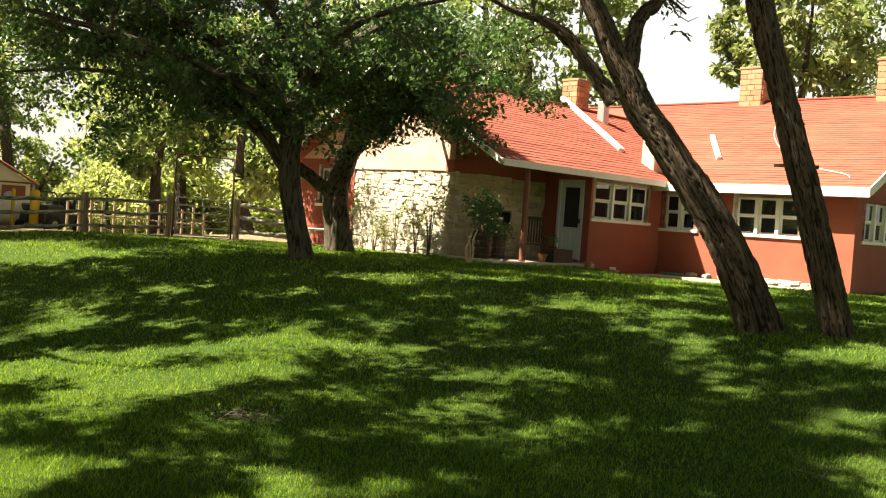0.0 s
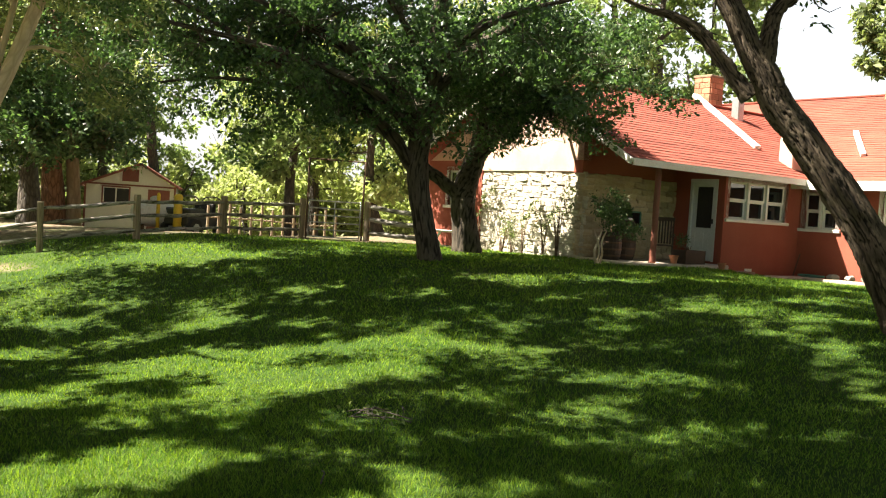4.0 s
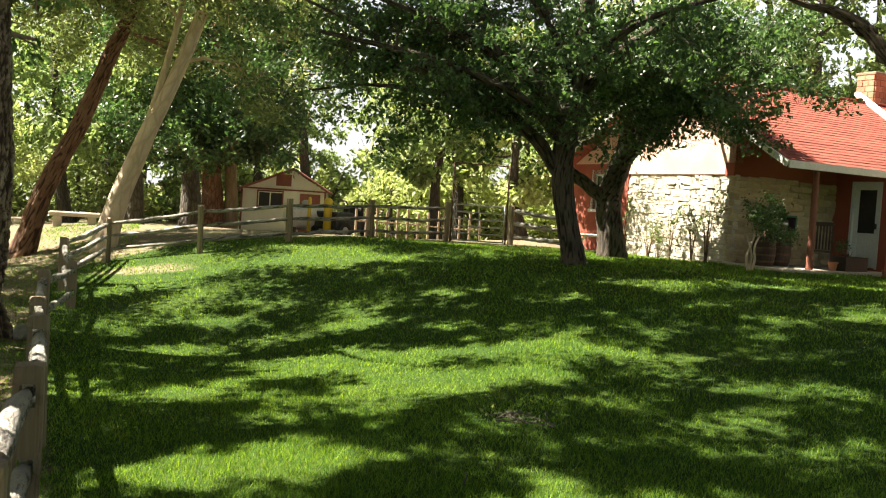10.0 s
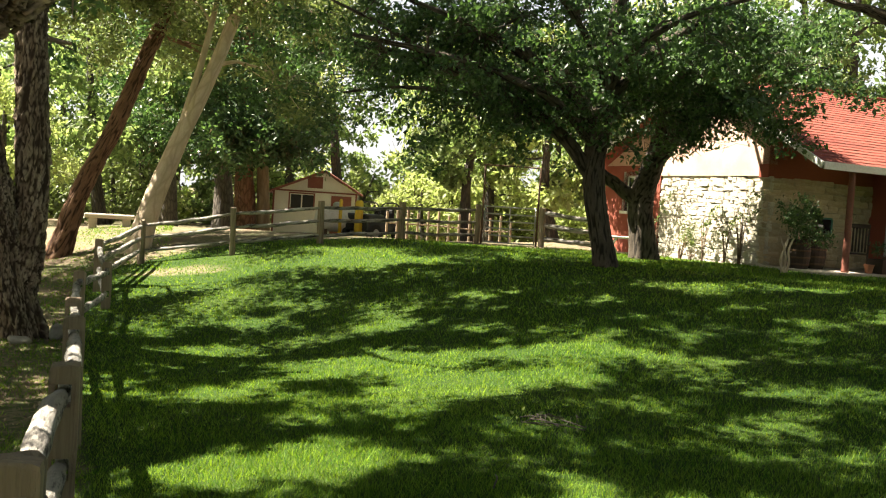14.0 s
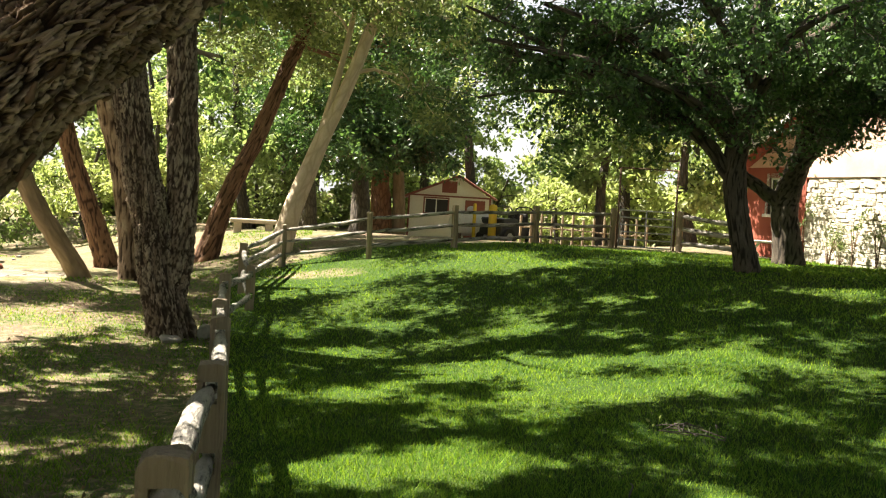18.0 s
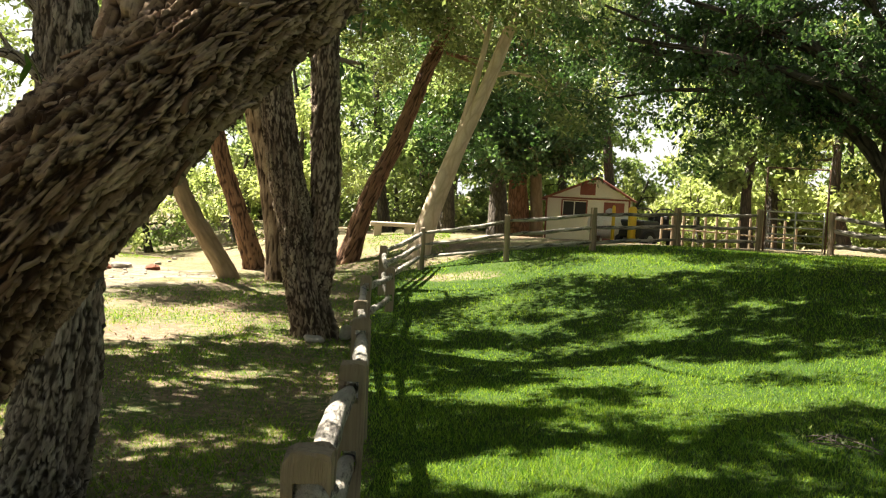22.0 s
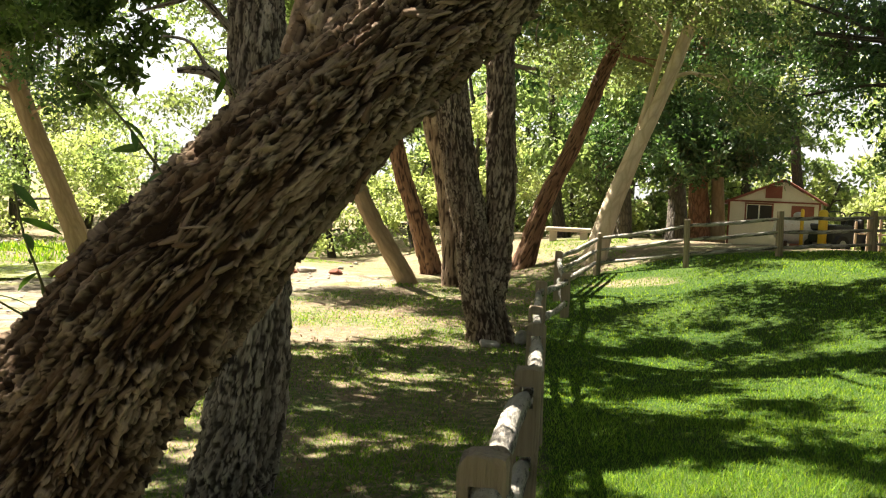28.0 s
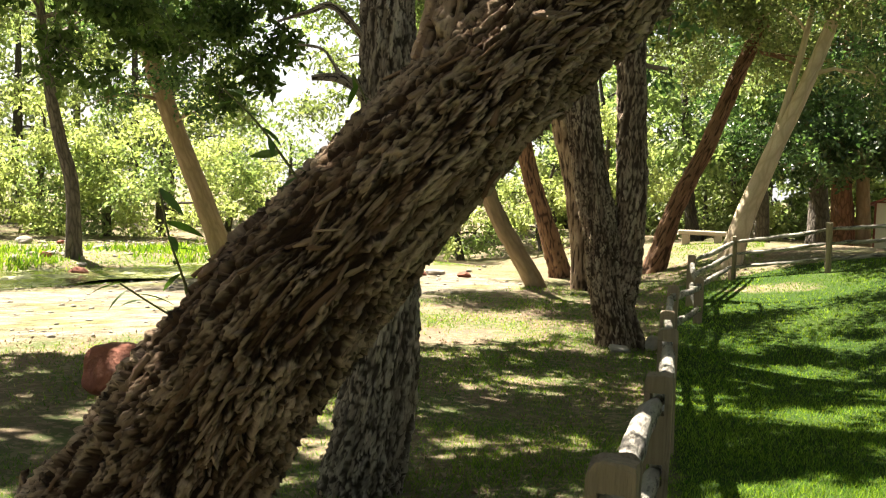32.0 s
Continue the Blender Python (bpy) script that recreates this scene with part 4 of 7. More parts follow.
part("barge_board", roof(bmesh.new(), (-3.66, RV, RZ), (-3.622, RV, RZ), (-3.66, 7.4, RZ - SL * 3.9), (-3.622, 7.4, RZ - SL * 3.9), 0.13), WHITE, house)
part("barge_board", roof(bmesh.new(), (RU, -5.44, RRZ), (RU, -5.402, RRZ), (EU - 0.03, -5.44, REZ), (EU - 0.03, -5.402, REZ), 0.19), WHITE, house)
part("porch_ceiling", roof(bmesh.new(), (-3.58, 1.42, EZ + SL * (1.42 - EV) - 0.12), (-0.02, 1.42, EZ + SL * (1.42 - EV) - 0.12), (-3.58, EV + 0.02, EZ + SL * 0.02 - 0.12), (-0.02, EV + 0.02, EZ + SL * 0.02 - 0.12), 0.03), DARKWOOD, house)


def on_left(u, v, up=0.0):
    return (u, v, RZ - SL * (RV - v) + up)


def on_right(u, v, up=0.0):
    return (u, v, RRZ - SR * (RU - u) + up)


def strip(p, q, w, h, mat, name, label):
    p, q = Vector(p), Vector(q)
    m = look(p, q)
    bm = bmesh.new()
    L = (q - p).length
    box(bm, -w / 2, w / 2, 0, h, -L, 0, 0.006, m)
    return part(name, bm, mat, house, label)


strip(on_left(2.5, 1.0), on_left(3.55, 3.9, 0.02), 0.17, 0.1, WHITE, "flashing", "white painted flashing strip")
strip(on_right(4.0, -1.0), on_right(5.5, 0.1), 0.12, 0.1, WHITE, "flashing", "white painted flashing strip")

# chimneys of stacked bricks
brick_me = bpy.data.meshes.new("brick")
bm = boxes((-0.5, 0.5, -0.5, 0.5, -0.5, 0.5), bevel=0.06)
bm.to_mesh(brick_me), bm.free()
brick_me.materials.append(BRICK)


def chimney(u, v, z0, z1, su, sv, label, core=MORTAR):
    c = part("chimney", boxes((u - su / 2, u + su / 2, v - sv / 2, v + sv / 2, z0, z1 - 0.02)), core, house, label)
    h, row, z = 0.16, 0, z1 - 0.16
    while z > max(z0, z1 - 1.25):
        for face in range(2):
            n = 2 + (row % 2)
            for i in range(n):
                w = (sv if face == 0 else su) / n
                a = -(sv if face == 0 else su) / 2 + w * (i + 0.5)
                p, s = ((u - su / 2, v + a, z + h / 2), (0.06, w - 0.012, h - 0.012)) if face == 0 else ((u + a, v - sv / 2, z + h / 2), (w - 0.012, 0.06, h - 0.012))
                mesh_part("brick", brick_me, c, m=Matrix.LocRotScale(p, None, (s[0] * rng.uniform(0.8, 1.25) if face == 0 else s[0], s[1] if face == 0 else s[1] * rng.uniform(0.8, 1.25), s[2])))
        z -= h
        row += 1
    part("cap", boxes((u - su / 2 - 0.05, u + su / 2 + 0.05, v - sv / 2 - 0.05, v + sv / 2 + 0.05, z1 - 0.02, z1 + 0.06), bevel=0.015), MORTAR, c)
    return c


chimney(4.35, 4.05, 4.4, 6.0, 0.55, 0.55, "orange brick chimney with a stepped cap")
chimney(8.3, 0.35, 5.2, 6.75, 0.7, 0.7, "orange brick chimney")
chimney(8.3, -3.65, 5.2, 6.75, 0.7, 0.7, "orange brick chimney")
part("chimney", boxes((2.72, 3.2, 0.1, 0.5, 2.9, 4.05), bevel=0.02), PINK, house, "pink stucco chimney beside the eave")
vent = part("roof_vent", boxes((4.05, 4.3, 2.75, 3.0, 4.3, 5.35), bevel=0.02), METAL, house, "galvanised roof vent")

window(pose(W1[0], 0.05, W1[2]), W1[1] - W1[0], W1[3] - W1[2], 3, house, "white painted triple double-hung window")
window(pose(3.08, W3[1], W3[2], 0, 0, -90), W3[1] - W3[0], W3[3] - W3[2], 3, house, "white painted triple double-hung window")
window(pose(3.08, W2[1], W2[2], 0, 0, -90), W2[1] - W2[0], W2[3] - W2[2], 2, house)
window(pose(W4[0], -4.95, W4[2]), W4[1] - W4[0], W4[3] - W4[2], 3, house, "white painted triple double-hung window")
wl = window(pose(-3.15, 6.25, 1.85, 0, 0, -90), 0.8, 0.9, 1, house)
part("curtain", boxes((0.05, 0.75, 0.12, 0.14, 0.05, 0.85)), CURTAIN, wl, "sunlit yellow curtain")

# door
door = thing("door", "", "")
door.parent, door.matrix_basis = house, pose(0.05, 0.98, 0.9, 0, 0, -90)
tagged(door, "pale blue-white screen door with a dark upper pane, closed")
part("frame", slab(0.0, 0.78, 0, 1.92, -0.06, 0.1, [(0.06, 0.72, 0, 1.85)]), DOORP, door)
part("leaf", boxes((0.06, 0.17, 0, 0.045, 0.02, 1.85), (0.61, 0.72, 0, 0.045, 0.02, 1.85), (0.17, 0.61, 0, 0.045, 0.02, 0.16), (0.17, 0.61, 0, 0.045, 0.68, 0.78), (0.17, 0.61, 0, 0.045, 1.74, 1.85), (0.17, 0.61, 0.012, 0.03, 0.16, 0.68), (0.37, 0.41, 0.002, 0.04, 0.16, 0.68)), DOORP, door)
part("screen", boxes((0.17, 0.61, 0.015, 0.022, 0.78, 1.74)), SCREEN, door)
part("door_handle", boxes((0.64, 0.67, -0.06, 0.0, 0.88, 1.0), bevel=0.008), BLACK, door)

# porch floor, step, post
part("porch_floor", boxes((-3.3, 0.0, -0.25, 1.43, 0.3, 0.86), bevel=0.015), CONCRETE, house, "worn concrete porch floor")
for u0, u1 in ((-2.0, -1.02), (-1.0, -0.1), (-0.08, 0.5)):
    part("step", boxes((u0, u1, -0.62, -0.252, 0.3, 0.75 + 0.02 * u0), bevel=0.02), REDSTEP, house, "worn red stone step slab")
part("porch_post", lathe([(0.075, 0.86), (0.08, 0.9), (0.07, 1.0), (0.065, 2.8), (0.075, 2.9)], 10, Matrix.Translation((-2.5, -0.12, 0))), REDWOOD, house, "round red-brown porch post", True)
part("crawl_vent", boxes((0.95, 1.2, -0.02, 0.0, 0.66, 0.78), *[(0.97, 1.18, -0.03, -0.02, 0.67 + 0.025 * i, 0.68 + 0.025 * i) for i in range(4)]), WHITE, house, "white crawl-space vent")

# stonework: a mortar core with single stones standing proud
def stone_meshes(mat, first):
    made = []
    for i in range(8):
        g = np.random.default_rng(first + i)
        bm = bmesh.new()
        box(bm, -0.5, 0.5, -0.5, 0.5, -0.5, 0.5)
        for v in bm.verts:
            v.co += Vector(g.uniform(-0.13, 0.13, 3))
        bmesh.ops.bevel(bm, geom=list(bm.edges), offset=0.12, segments=1, affect="EDGES")
        for v in bm.verts:
            v.co += Vector(g.uniform(-0.03, 0.03, 3))
        me = bpy.data.meshes.new("stone")
        bm.to_mesh(me), bm.free()
        me.materials.append(mat)
        made.append(me)
    return made


def stone_wall(parent, length, z0, z1, put, mes, lo=0.12, hi=0.4, low=0.075, high=0.145):
    """Courses of uneven stones; put(a, z, w, h) gives a stone's place and size."""
    z = z0
    while z < z1 - 0.05:
        h = min(rng.uniform(low, high), z1 - z)
        a = -rng.uniform(0, 0.1)
        while a < length:
            w = min(rng.uniform(lo, hi), length + 0.02 - a)
            if w > 0.06:
                p, s = put(a + w / 2, z + h / 2 + rng.normal() * 0.012, w * rng.uniform(0.95, 1.08), h * rng.uniform(0.92, 1.14))
                mesh_part("stone", mes[rng.integers(8)], parent, m=Matrix.LocRotScale(p, Euler((rng.normal() * 0.05, rng.normal() * 0.05, rng.normal() * 0.04)), s))
            a += w
        z += h


cream, tan = stone_meshes(STONE, 40), stone_meshes(STONE_TAN, 50)
sg = part("stone_wall", boxes((-3.12, -2.85, 1.46, 4.9, Z0, 2.75)), PALE_MORTAR, house, "cream sandstone rubble gable wall in full sun")
stone_wall(sg, 3.44, 0.62, 2.76, lambda a, z, w, h: ((-3.12, 1.43 + a, z), (rng.uniform(0.08, 0.14), w, h)), cream, 0.1, 0.3, 0.06, 0.135)
sp = part("stone_wall", boxes((-2.85, 0.0, 1.46, 1.7, Z0, 2.72)), PALE_MORTAR, house, "tan sandstone block wall along the porch")
stone_wall(sp, 3.2, 0.88, 2.72, lambda a, z, w, h: ((-3.2 + a, 1.45, z), (w, rng.uniform(0.08, 0.13), h)), tan, 0.18, 0.5, 0.11, 0.2)
pl = part("stone_plinth", boxes((2.98, 3.03, -4.6, -2.4, 0.3, 0.78)), MORTAR, house, "pale rough stone plinth")
stone_wall(pl, 2.1, 0.5, 0.78, lambda a, z, w, h: ((2.98, -4.5 + a, z), (rng.uniform(0.08, 0.14), w, h)), cream, 0.14, 0.3)

# ---- split-rail fence ----
def polar(az, d):
    return d * math.sin(radians(az)), d * math.cos(radians(az))


def rail(p, q, r, seed, mat=RAILWOOD, name="rail", parent=None, label=""):
    """A split log rail from p to q, uneven and pinched at its ends; local x along it."""
    p, q = Vector(p), Vector(q)
    L = (q - p).length
    g = np.random.default_rng(seed)
    n = 12
    t = np.linspace(0, 1, n)
    rr = r * (0.55 + 0.45 * np.clip(np.minimum(t, 1 - t) / 0.12, 0, 1)) * g.uniform(0.9, 1.1, n)
    pts = np.stack([t * L, g.normal(0, 0.006, n) + 0.02 * np.sin(t * 3.1 + seed), g.normal(0, 0.006, n) - 0.015 * np.sin(np.pi * t), rr], 1)
    v, f, uv = tube(pts, 26, 9, 0.16, 0.0, seed)
    me = arrays_mesh(name, v, f, mat, False)
    bm = bmesh.new()
    bm.from_mesh(me)
    bmesh.ops.holes_fill(bm, edges=bm.edges)
    bm.to_mesh(me), bm.free()
    me.polygons.foreach_set("use_smooth", np.ones(len(me.polygons), bool))
    x = (q - p).normalized()
    y = Vector((0, 0, 1)).cross(x).normalized()
    m = Matrix((x, y, x.cross(y))).transposed().to_4x4()
    m.translation = p
    return mesh_part(name, me, parent, label, m)


def post(x, y, z0, z1, turn, w, d, slots, seed, parent):
    """A split post with slots through it along its local x; the top is worn."""
    g = np.random.default_rng(seed)
    bm = bmesh.new()
    H, z = z1 - z0 + 0.3, 0.0
    s = 0.055
    for a in sorted(slots) + [None]:
        top = (a - s * 1.1 if a is not None else z1 - z0) + 0.3
        box(bm, -w / 2, w / 2, -d / 2, d / 2, z, top)
        if a is not None:
            up = a + s * 1.1 + 0.3
            box(bm, -w / 2, w / 2, -d / 2, -s * 0.75, top, up)
            box(bm, -w / 2, w / 2, s * 0.75, d / 2, top, up)
            z = up
    bmesh.ops.remove_doubles(bm, verts=bm.verts, dist=0.0005)
    bmesh.ops.subdivide_edges(bm, edges=[e for e in bm.edges if e.calc_length() > 0.1], cuts=5)
    for v in bm.verts:
        k = noise.noise(Vector((v.co.x * 5 + seed, v.co.y * 5, v.co.z * 2.2)))
        v.co.x += 0.016 * k + 0.004 * g.normal() * 0.5
        v.co.y += 0.014 * noise.noise(Vector((v.co.x * 4, v.co.y * 6 + seed, v.co.z * 2.7)))
        if v.co.z > H - 0.02:
            v.co.z += 0.022 * noise.noise(Vector((v.co.x * 11 + seed, v.co.y * 11, 1.0))) - 0.022 * min(1.15, abs(v.co.y) / (d / 2)) ** 5 - 0.012 * min(1.2, abs(v.co.x) / (w / 2)) ** 3
            v.co.y *= 0.95
    ob = part("post", bm, GREYWOOD, parent)
    ob.matrix_basis = pose(x, y, z0 - 0.3, g.normal() * 0.8, g.normal() * 0.8, turn)
    return ob


fence = thing("split_rail_fence", "weathered grey split-rail fence round the lawn", "fence")
# azimuth, distance, foot height, top height
NEAR = [(-41.8, 3.0, -0.16, 0.86), (-39.6, 5.3, -0.34, 0.72), (-39.0, 7.7, -0.38, 0.65), (-39.2, 10.5, -0.47, 0.48), (-39.0, 13.5, -0.5, 0.49), (-37.5, 17.3, -0.42, 0.33), (-38.0, 19.3, -0.3, 0.62),
        (-35.7, 22.0, 0.03, 0.94), (-30.6, 21.0, 0.36, 1.36), (-25.5, 21.5, 0.6, 1.61), (-20.7, 23.0, 0.72, 1.71), (-16.2, 24.0, 0.74, 1.78)]
spots = [(*polar(a, d), lo, hi) for a, d, lo, hi in NEAR]
start = (*polar(-49.0, 1.55), 0.0, 1.0)
for i, (x, y, lo, hi) in enumerate(spots):
    nx, ny = spots[i + 1][:2] if i + 1 < len(spots) else polar(-12.5, 24.0)
    px, py = spots[i - 1][:2] if i else start[:2]
    turn = math.degrees(math.atan2(ny - py, nx - px))
    H = hi - lo
    slots = [H - 0.17, H - 0.56] if i < 7 else [H * 0.84, H * 0.55, H * 0.24]
    post(x, y, lo, hi, turn, 0.125 if i < 7 else 0.11, 0.155 if i < 7 else 0.125, slots if i < 6 else [], 100 + i, fence)
    if i + 1 < len(spots):
        x2, y2, lo2, hi2 = spots[i + 1]
        H2 = hi2 - lo2
        pairs = [(H - 0.17, H2 - 0.17), (H - 0.56, H2 - 0.56)] if i < 6 else [(H * 0.84, H2 * 0.84), (H * 0.55, H2 * 0.55), (H * 0.24, H2 * 0.24)]
        for j, (a, b2) in enumerate(pairs):
            rail((x, y, lo + a), (x2, y2, lo2 + b2), 0.05 if i < 7 else 0.04, 10 * i + j, parent=fence)
x, y, lo, hi = spots[0]
for j, a in enumerate((hi - 0.17, hi - 0.56)):
    d = Vector((x - spots[1][0], y - spots[1][1], 0)).normalized()
    rail((x + d.x * 0.11, y + d.y * 0.11, a - 0.005), (x - d.x * 0.25, y - d.y * 0.25, a - 0.01), 0.088, 300 + j, parent=fence)

# pipe gate with an overhead frame, and the rails on to the house
gx0, gy0 = polar(-15.9, 24.1)
gx1, gy1 = polar(-12.6, 24.0)
gate = thing("pipe_gate", "rusty pipe gate with five bars, closed, under a pipe arch", "gate")
for x, y in ((gx0, gy0), (gx1, gy1)):
    part("upright", lathe([(0.026, 0.5), (0.026, 2.78)], 10, Matrix.Translation((x, y, 0))), RUST, gate, smooth=True)
mesh_part("crossbar", tubes_mesh("crossbar", [tube([(gx0, gy0, 2.78, 0.02), ((gx0 + gx1) / 2, (gy0 + gy1) / 2, 2.77, 0.02), (gx1, gy1, 2.76, 0.02)], 4, 8, 0)], RUST), gate)
for i in range(6):
    z = 0.84 + 0.18 * i
    mesh_part("bar", tubes_mesh("bar", [tube([(gx0 + 0.05, gy0, z, 0.017), ((gx0 + gx1) / 2, (gy0 + gy1) / 2, z - 0.005, 0.017), (gx1 - 0.05, gy1, z, 0.017)], 4, 8, 0)], METAL), gate)
for k in (0.04, 0.5, 0.96):
    x, y = gx0 + (gx1 - gx0) * k, gy0 + (gy1 - gy0) * k
    part("stile", lathe([(0.018, 0.82), (0.018, 1.76)], 8, Matrix.Translation((x, y, 0))), METAL, gate, smooth=True)
side_fence = thing("rail_fence", "grey three-rail fence between the gate and the house", "fence")
sx, sy = polar(-12.3, 23.9)
ex, ey = polar(-9.0, 23.4)
post(sx, sy, 0.74, 1.8, 0, 0.13, 0.14, [], 201, side_fence)
post(ex, ey, 0.74, 1.62, 0, 0.13, 0.14, [], 202, side_fence)
for j, (a, b2) in enumerate(((1.66, 1.55), (1.35, 1.26), (1.02, 0.96))):
    rail((sx, sy, a), (ex, ey, b2), 0.06, 400 + j, parent=side_fence)

# ---- corral behind ----
corral = thing("corral_fence", "weathered low corral fence of upright posts and one rail", "fence")
cps = []
for i in range(13):
    a = -21.6 + 0.62 * i
    x, y = polar(a, 30.5 + 0.25 * i)
    z = ground_at(x, y)
    bm = lathe([(0.04, z - 0.2), (0.04, z + 0.85 + 0.1 * (i % 3)), (0.035, z + 0.9 + 0.1 * (i % 3))], 7, Matrix.Translation((x, y, 0)))
    part("post", bm, GREYWOOD, corral)
    cps.append((x, y, z))
for i in range(12):
    for h in (0.55,):
        a, b2 = cps[i], cps[i + 1]
        rail((a[0], a[1], a[2] + h), (b2[0], b2[1], b2[2] + h), 0.025, 500 + i, GREYWOOD, parent=corral)

# ---- shed ----
SX, SY = polar(-28.4, 48.0)
shed = thing("shed", "cream sided shed with maroon trim and a low gable roof", "shed", pose(SX, SY, -0.28, 0, 0, 22))
part("wall", boxes((0, 4.1, 0, 0.12, 0, 2.25)), SIDING, shed)
part("wall", boxes((0, 0.12, 0.12, 6, 0, 2.25)), SIDING, shed)
part("wall", boxes((3.98, 4.1, 0.12, 6, 0, 2.25)), SIDING, shed)
part("gable", prism_x(bmesh.new(), 0.0, 0.12, [(0, 2.25), (4.1, 2.25), (2.5, 3.2)]), SIDING, shed)
part("roof_slope", roof(bmesh.new(), (2.5, -0.35, 3.35), (2.5, 6.3, 3.35), (-0.3, -0.35, 2.15), (-0.3, 6.3, 2.15), 0.1), MAROON, shed)
part("roof_slope", roof(bmesh.new(), (2.5, -0.35, 3.35), (2.5, 6.3, 3.35), (4.38, -0.35, 2.24), (4.38, 6.3, 2.24), 0.1), MAROON, shed)
part("trim_board", boxes((-0.03, 4.13, -0.03, 0.0, 2.2, 2.28)), MAROON, shed)
part("corner_board", boxes((-0.03, 0.06, -0.035, 0.0, 0, 2.2)), MAROON, shed)
part("corner_board", boxes((4.04, 4.13, -0.035, 0.0, 0, 2.2)), MAROON, shed)
part("gable_hatch", boxes((1.65, 2.4, -0.04, 0.0, 2.42, 3.0)), MAROON, shed, "maroon louvred gable hatch")
part("door", boxes((2.85, 3.85, -0.04, 0.0, 0.1, 2.1)), MAROON, shed, "plain maroon door")
sw = thing("window", "", "")
sw.parent = shed
sw.matrix_basis = pose(-0.1, 0, 0.32)
tagged(sw, "dark sliding window in a maroon frame")
part("frame", boxes((0.85, 0.92, -0.05, 0.0, 1.0, 1.85), (2.08, 2.15, -0.05, 0.0, 1.0, 1.85), (0.92, 2.08, -0.05, 0.0, 1.0, 1.07), (0.92, 2.08, -0.05, 0.0, 1.78, 1.85)), MAROON, sw)
part("sash", boxes((0.92, 0.96, -0.04, 0, 1.07, 1.78), (1.47, 1.53, -0.04, 0, 1.07, 1.78), (0.96, 1.47, -0.04, 0, 1.74, 1.78), (1.53, 2.08, -0.04, 0, 1.74, 1.78)), WHITE, sw)
part("pane", boxes((0.96, 1.47, -0.02, -0.01, 1.07, 1.74)), SCREEN, sw)
part("pane", boxes((1.53, 2.08, -0.02, -0.01, 1.07, 1.74)), SCREEN, sw)
for i in range(1, 8):
    part("siding_lap", boxes((0.06, 4.04, -0.014, 0.0, 0.27 * i, 0.27 * i + 0.015)), SIDING, shed)

# ---- propane tank, yellow posts, dark utility vehicle ----
tx, ty = polar(-24.6, 40.0)
tz = ground_at(tx, ty)
tank = thing("propane_tank", "white propane tank stained with rust, on low feet", "gas tank", pose(tx, ty, tz, 0, 0, 35) @ Matrix.Scale(1.25, 4))
prof = [(0.02, -0.75), (0.22, -0.70), (0.36, -0.58), (0.42, -0.42), (0.42, 0.42), (0.36, 0.58), (0.22, 0.70), (0.02, 0.75)]
part("vessel", lathe(prof, 24, pose(0, 0, 0.66, 0, 90, 0)), TANKP, tank, smooth=True)
part("dome_lid", lathe([(0.16, 1.05), (0.16, 1.16), (0.1, 1.22), (0.02, 1.24)], 14), METAL, tank)
for s in (-0.4, 0.4):
    part("foot", boxes((s - 0.05, s + 0.05, -0.3, 0.3, 0.0, 0.32)), RUST, tank)
for a, d, w in ((-24.4, 39.0, 0.07), (-23.3, 39.0, 0.17)):
    x, y = polar(a, d)
    z = ground_at(x, y)
    yp = thing("bollard", "bright yellow painted guard post", "bollard", pose(x, y, z, 0, 0, 20), "yellow posts by the tank")
    part("post", lathe([(w, -0.3), (w, 1.55), (w * 0.7, 1.63), (w * 0.1, 1.65)], 14), YELLOW, yp, smooth=True)
jx, jy = polar(-22.3, 40.0)
jeep = thing("utility_vehicle", "small black open utility vehicle parked on dirt", "vehicle", pose(jx, jy, ground_at(jx, jy), 0, 0, 70) @ Matrix.Scale(1.2, 4))
part("body", boxes((-0.95, 0.95, -0.55, 0.55, 0.35, 0.72), (-0.9, -0.1, -0.55, 0.55, 0.72, 0.95), bevel=0.05), BLACK, jeep)
part("seat", boxes((0.0, 0.45, -0.45, 0.45, 0.72, 0.85), (0.38, 0.5, -0.45, 0.45, 0.8, 1.15), bevel=0.04), RUBBER, jeep)
for y in (-0.5, 0.5):
    mesh_part("roll_bar", tubes_mesh("roll_bar", [tube([(0.75, y, 0.7, 0.025), (0.6, y, 1.3, 0.025), (-0.15, y, 1.32, 0.025), (-0.4, y, 0.95, 0.025)], 16, 8, 0)], BLACK), jeep)
for x in (-0.65, 0.65):
    for y in (-0.55, 0.55):
        wh = part("wheel", lathe([(0.16, -0.1), (0.29, -0.11), (0.31, -0.06), (0.31, 0.06), (0.29, 0.11), (0.16, 0.1)], 20, pose(x, y, 0.31, 90)), RUBBER, jeep, smooth=False)
        part("rim", lathe([(0.15, -0.115), (0.05, -0.13), (0.05, 0.13), (0.15, 0.115)], 14, pose(x, y, 0.31, 90)), METAL, wh)

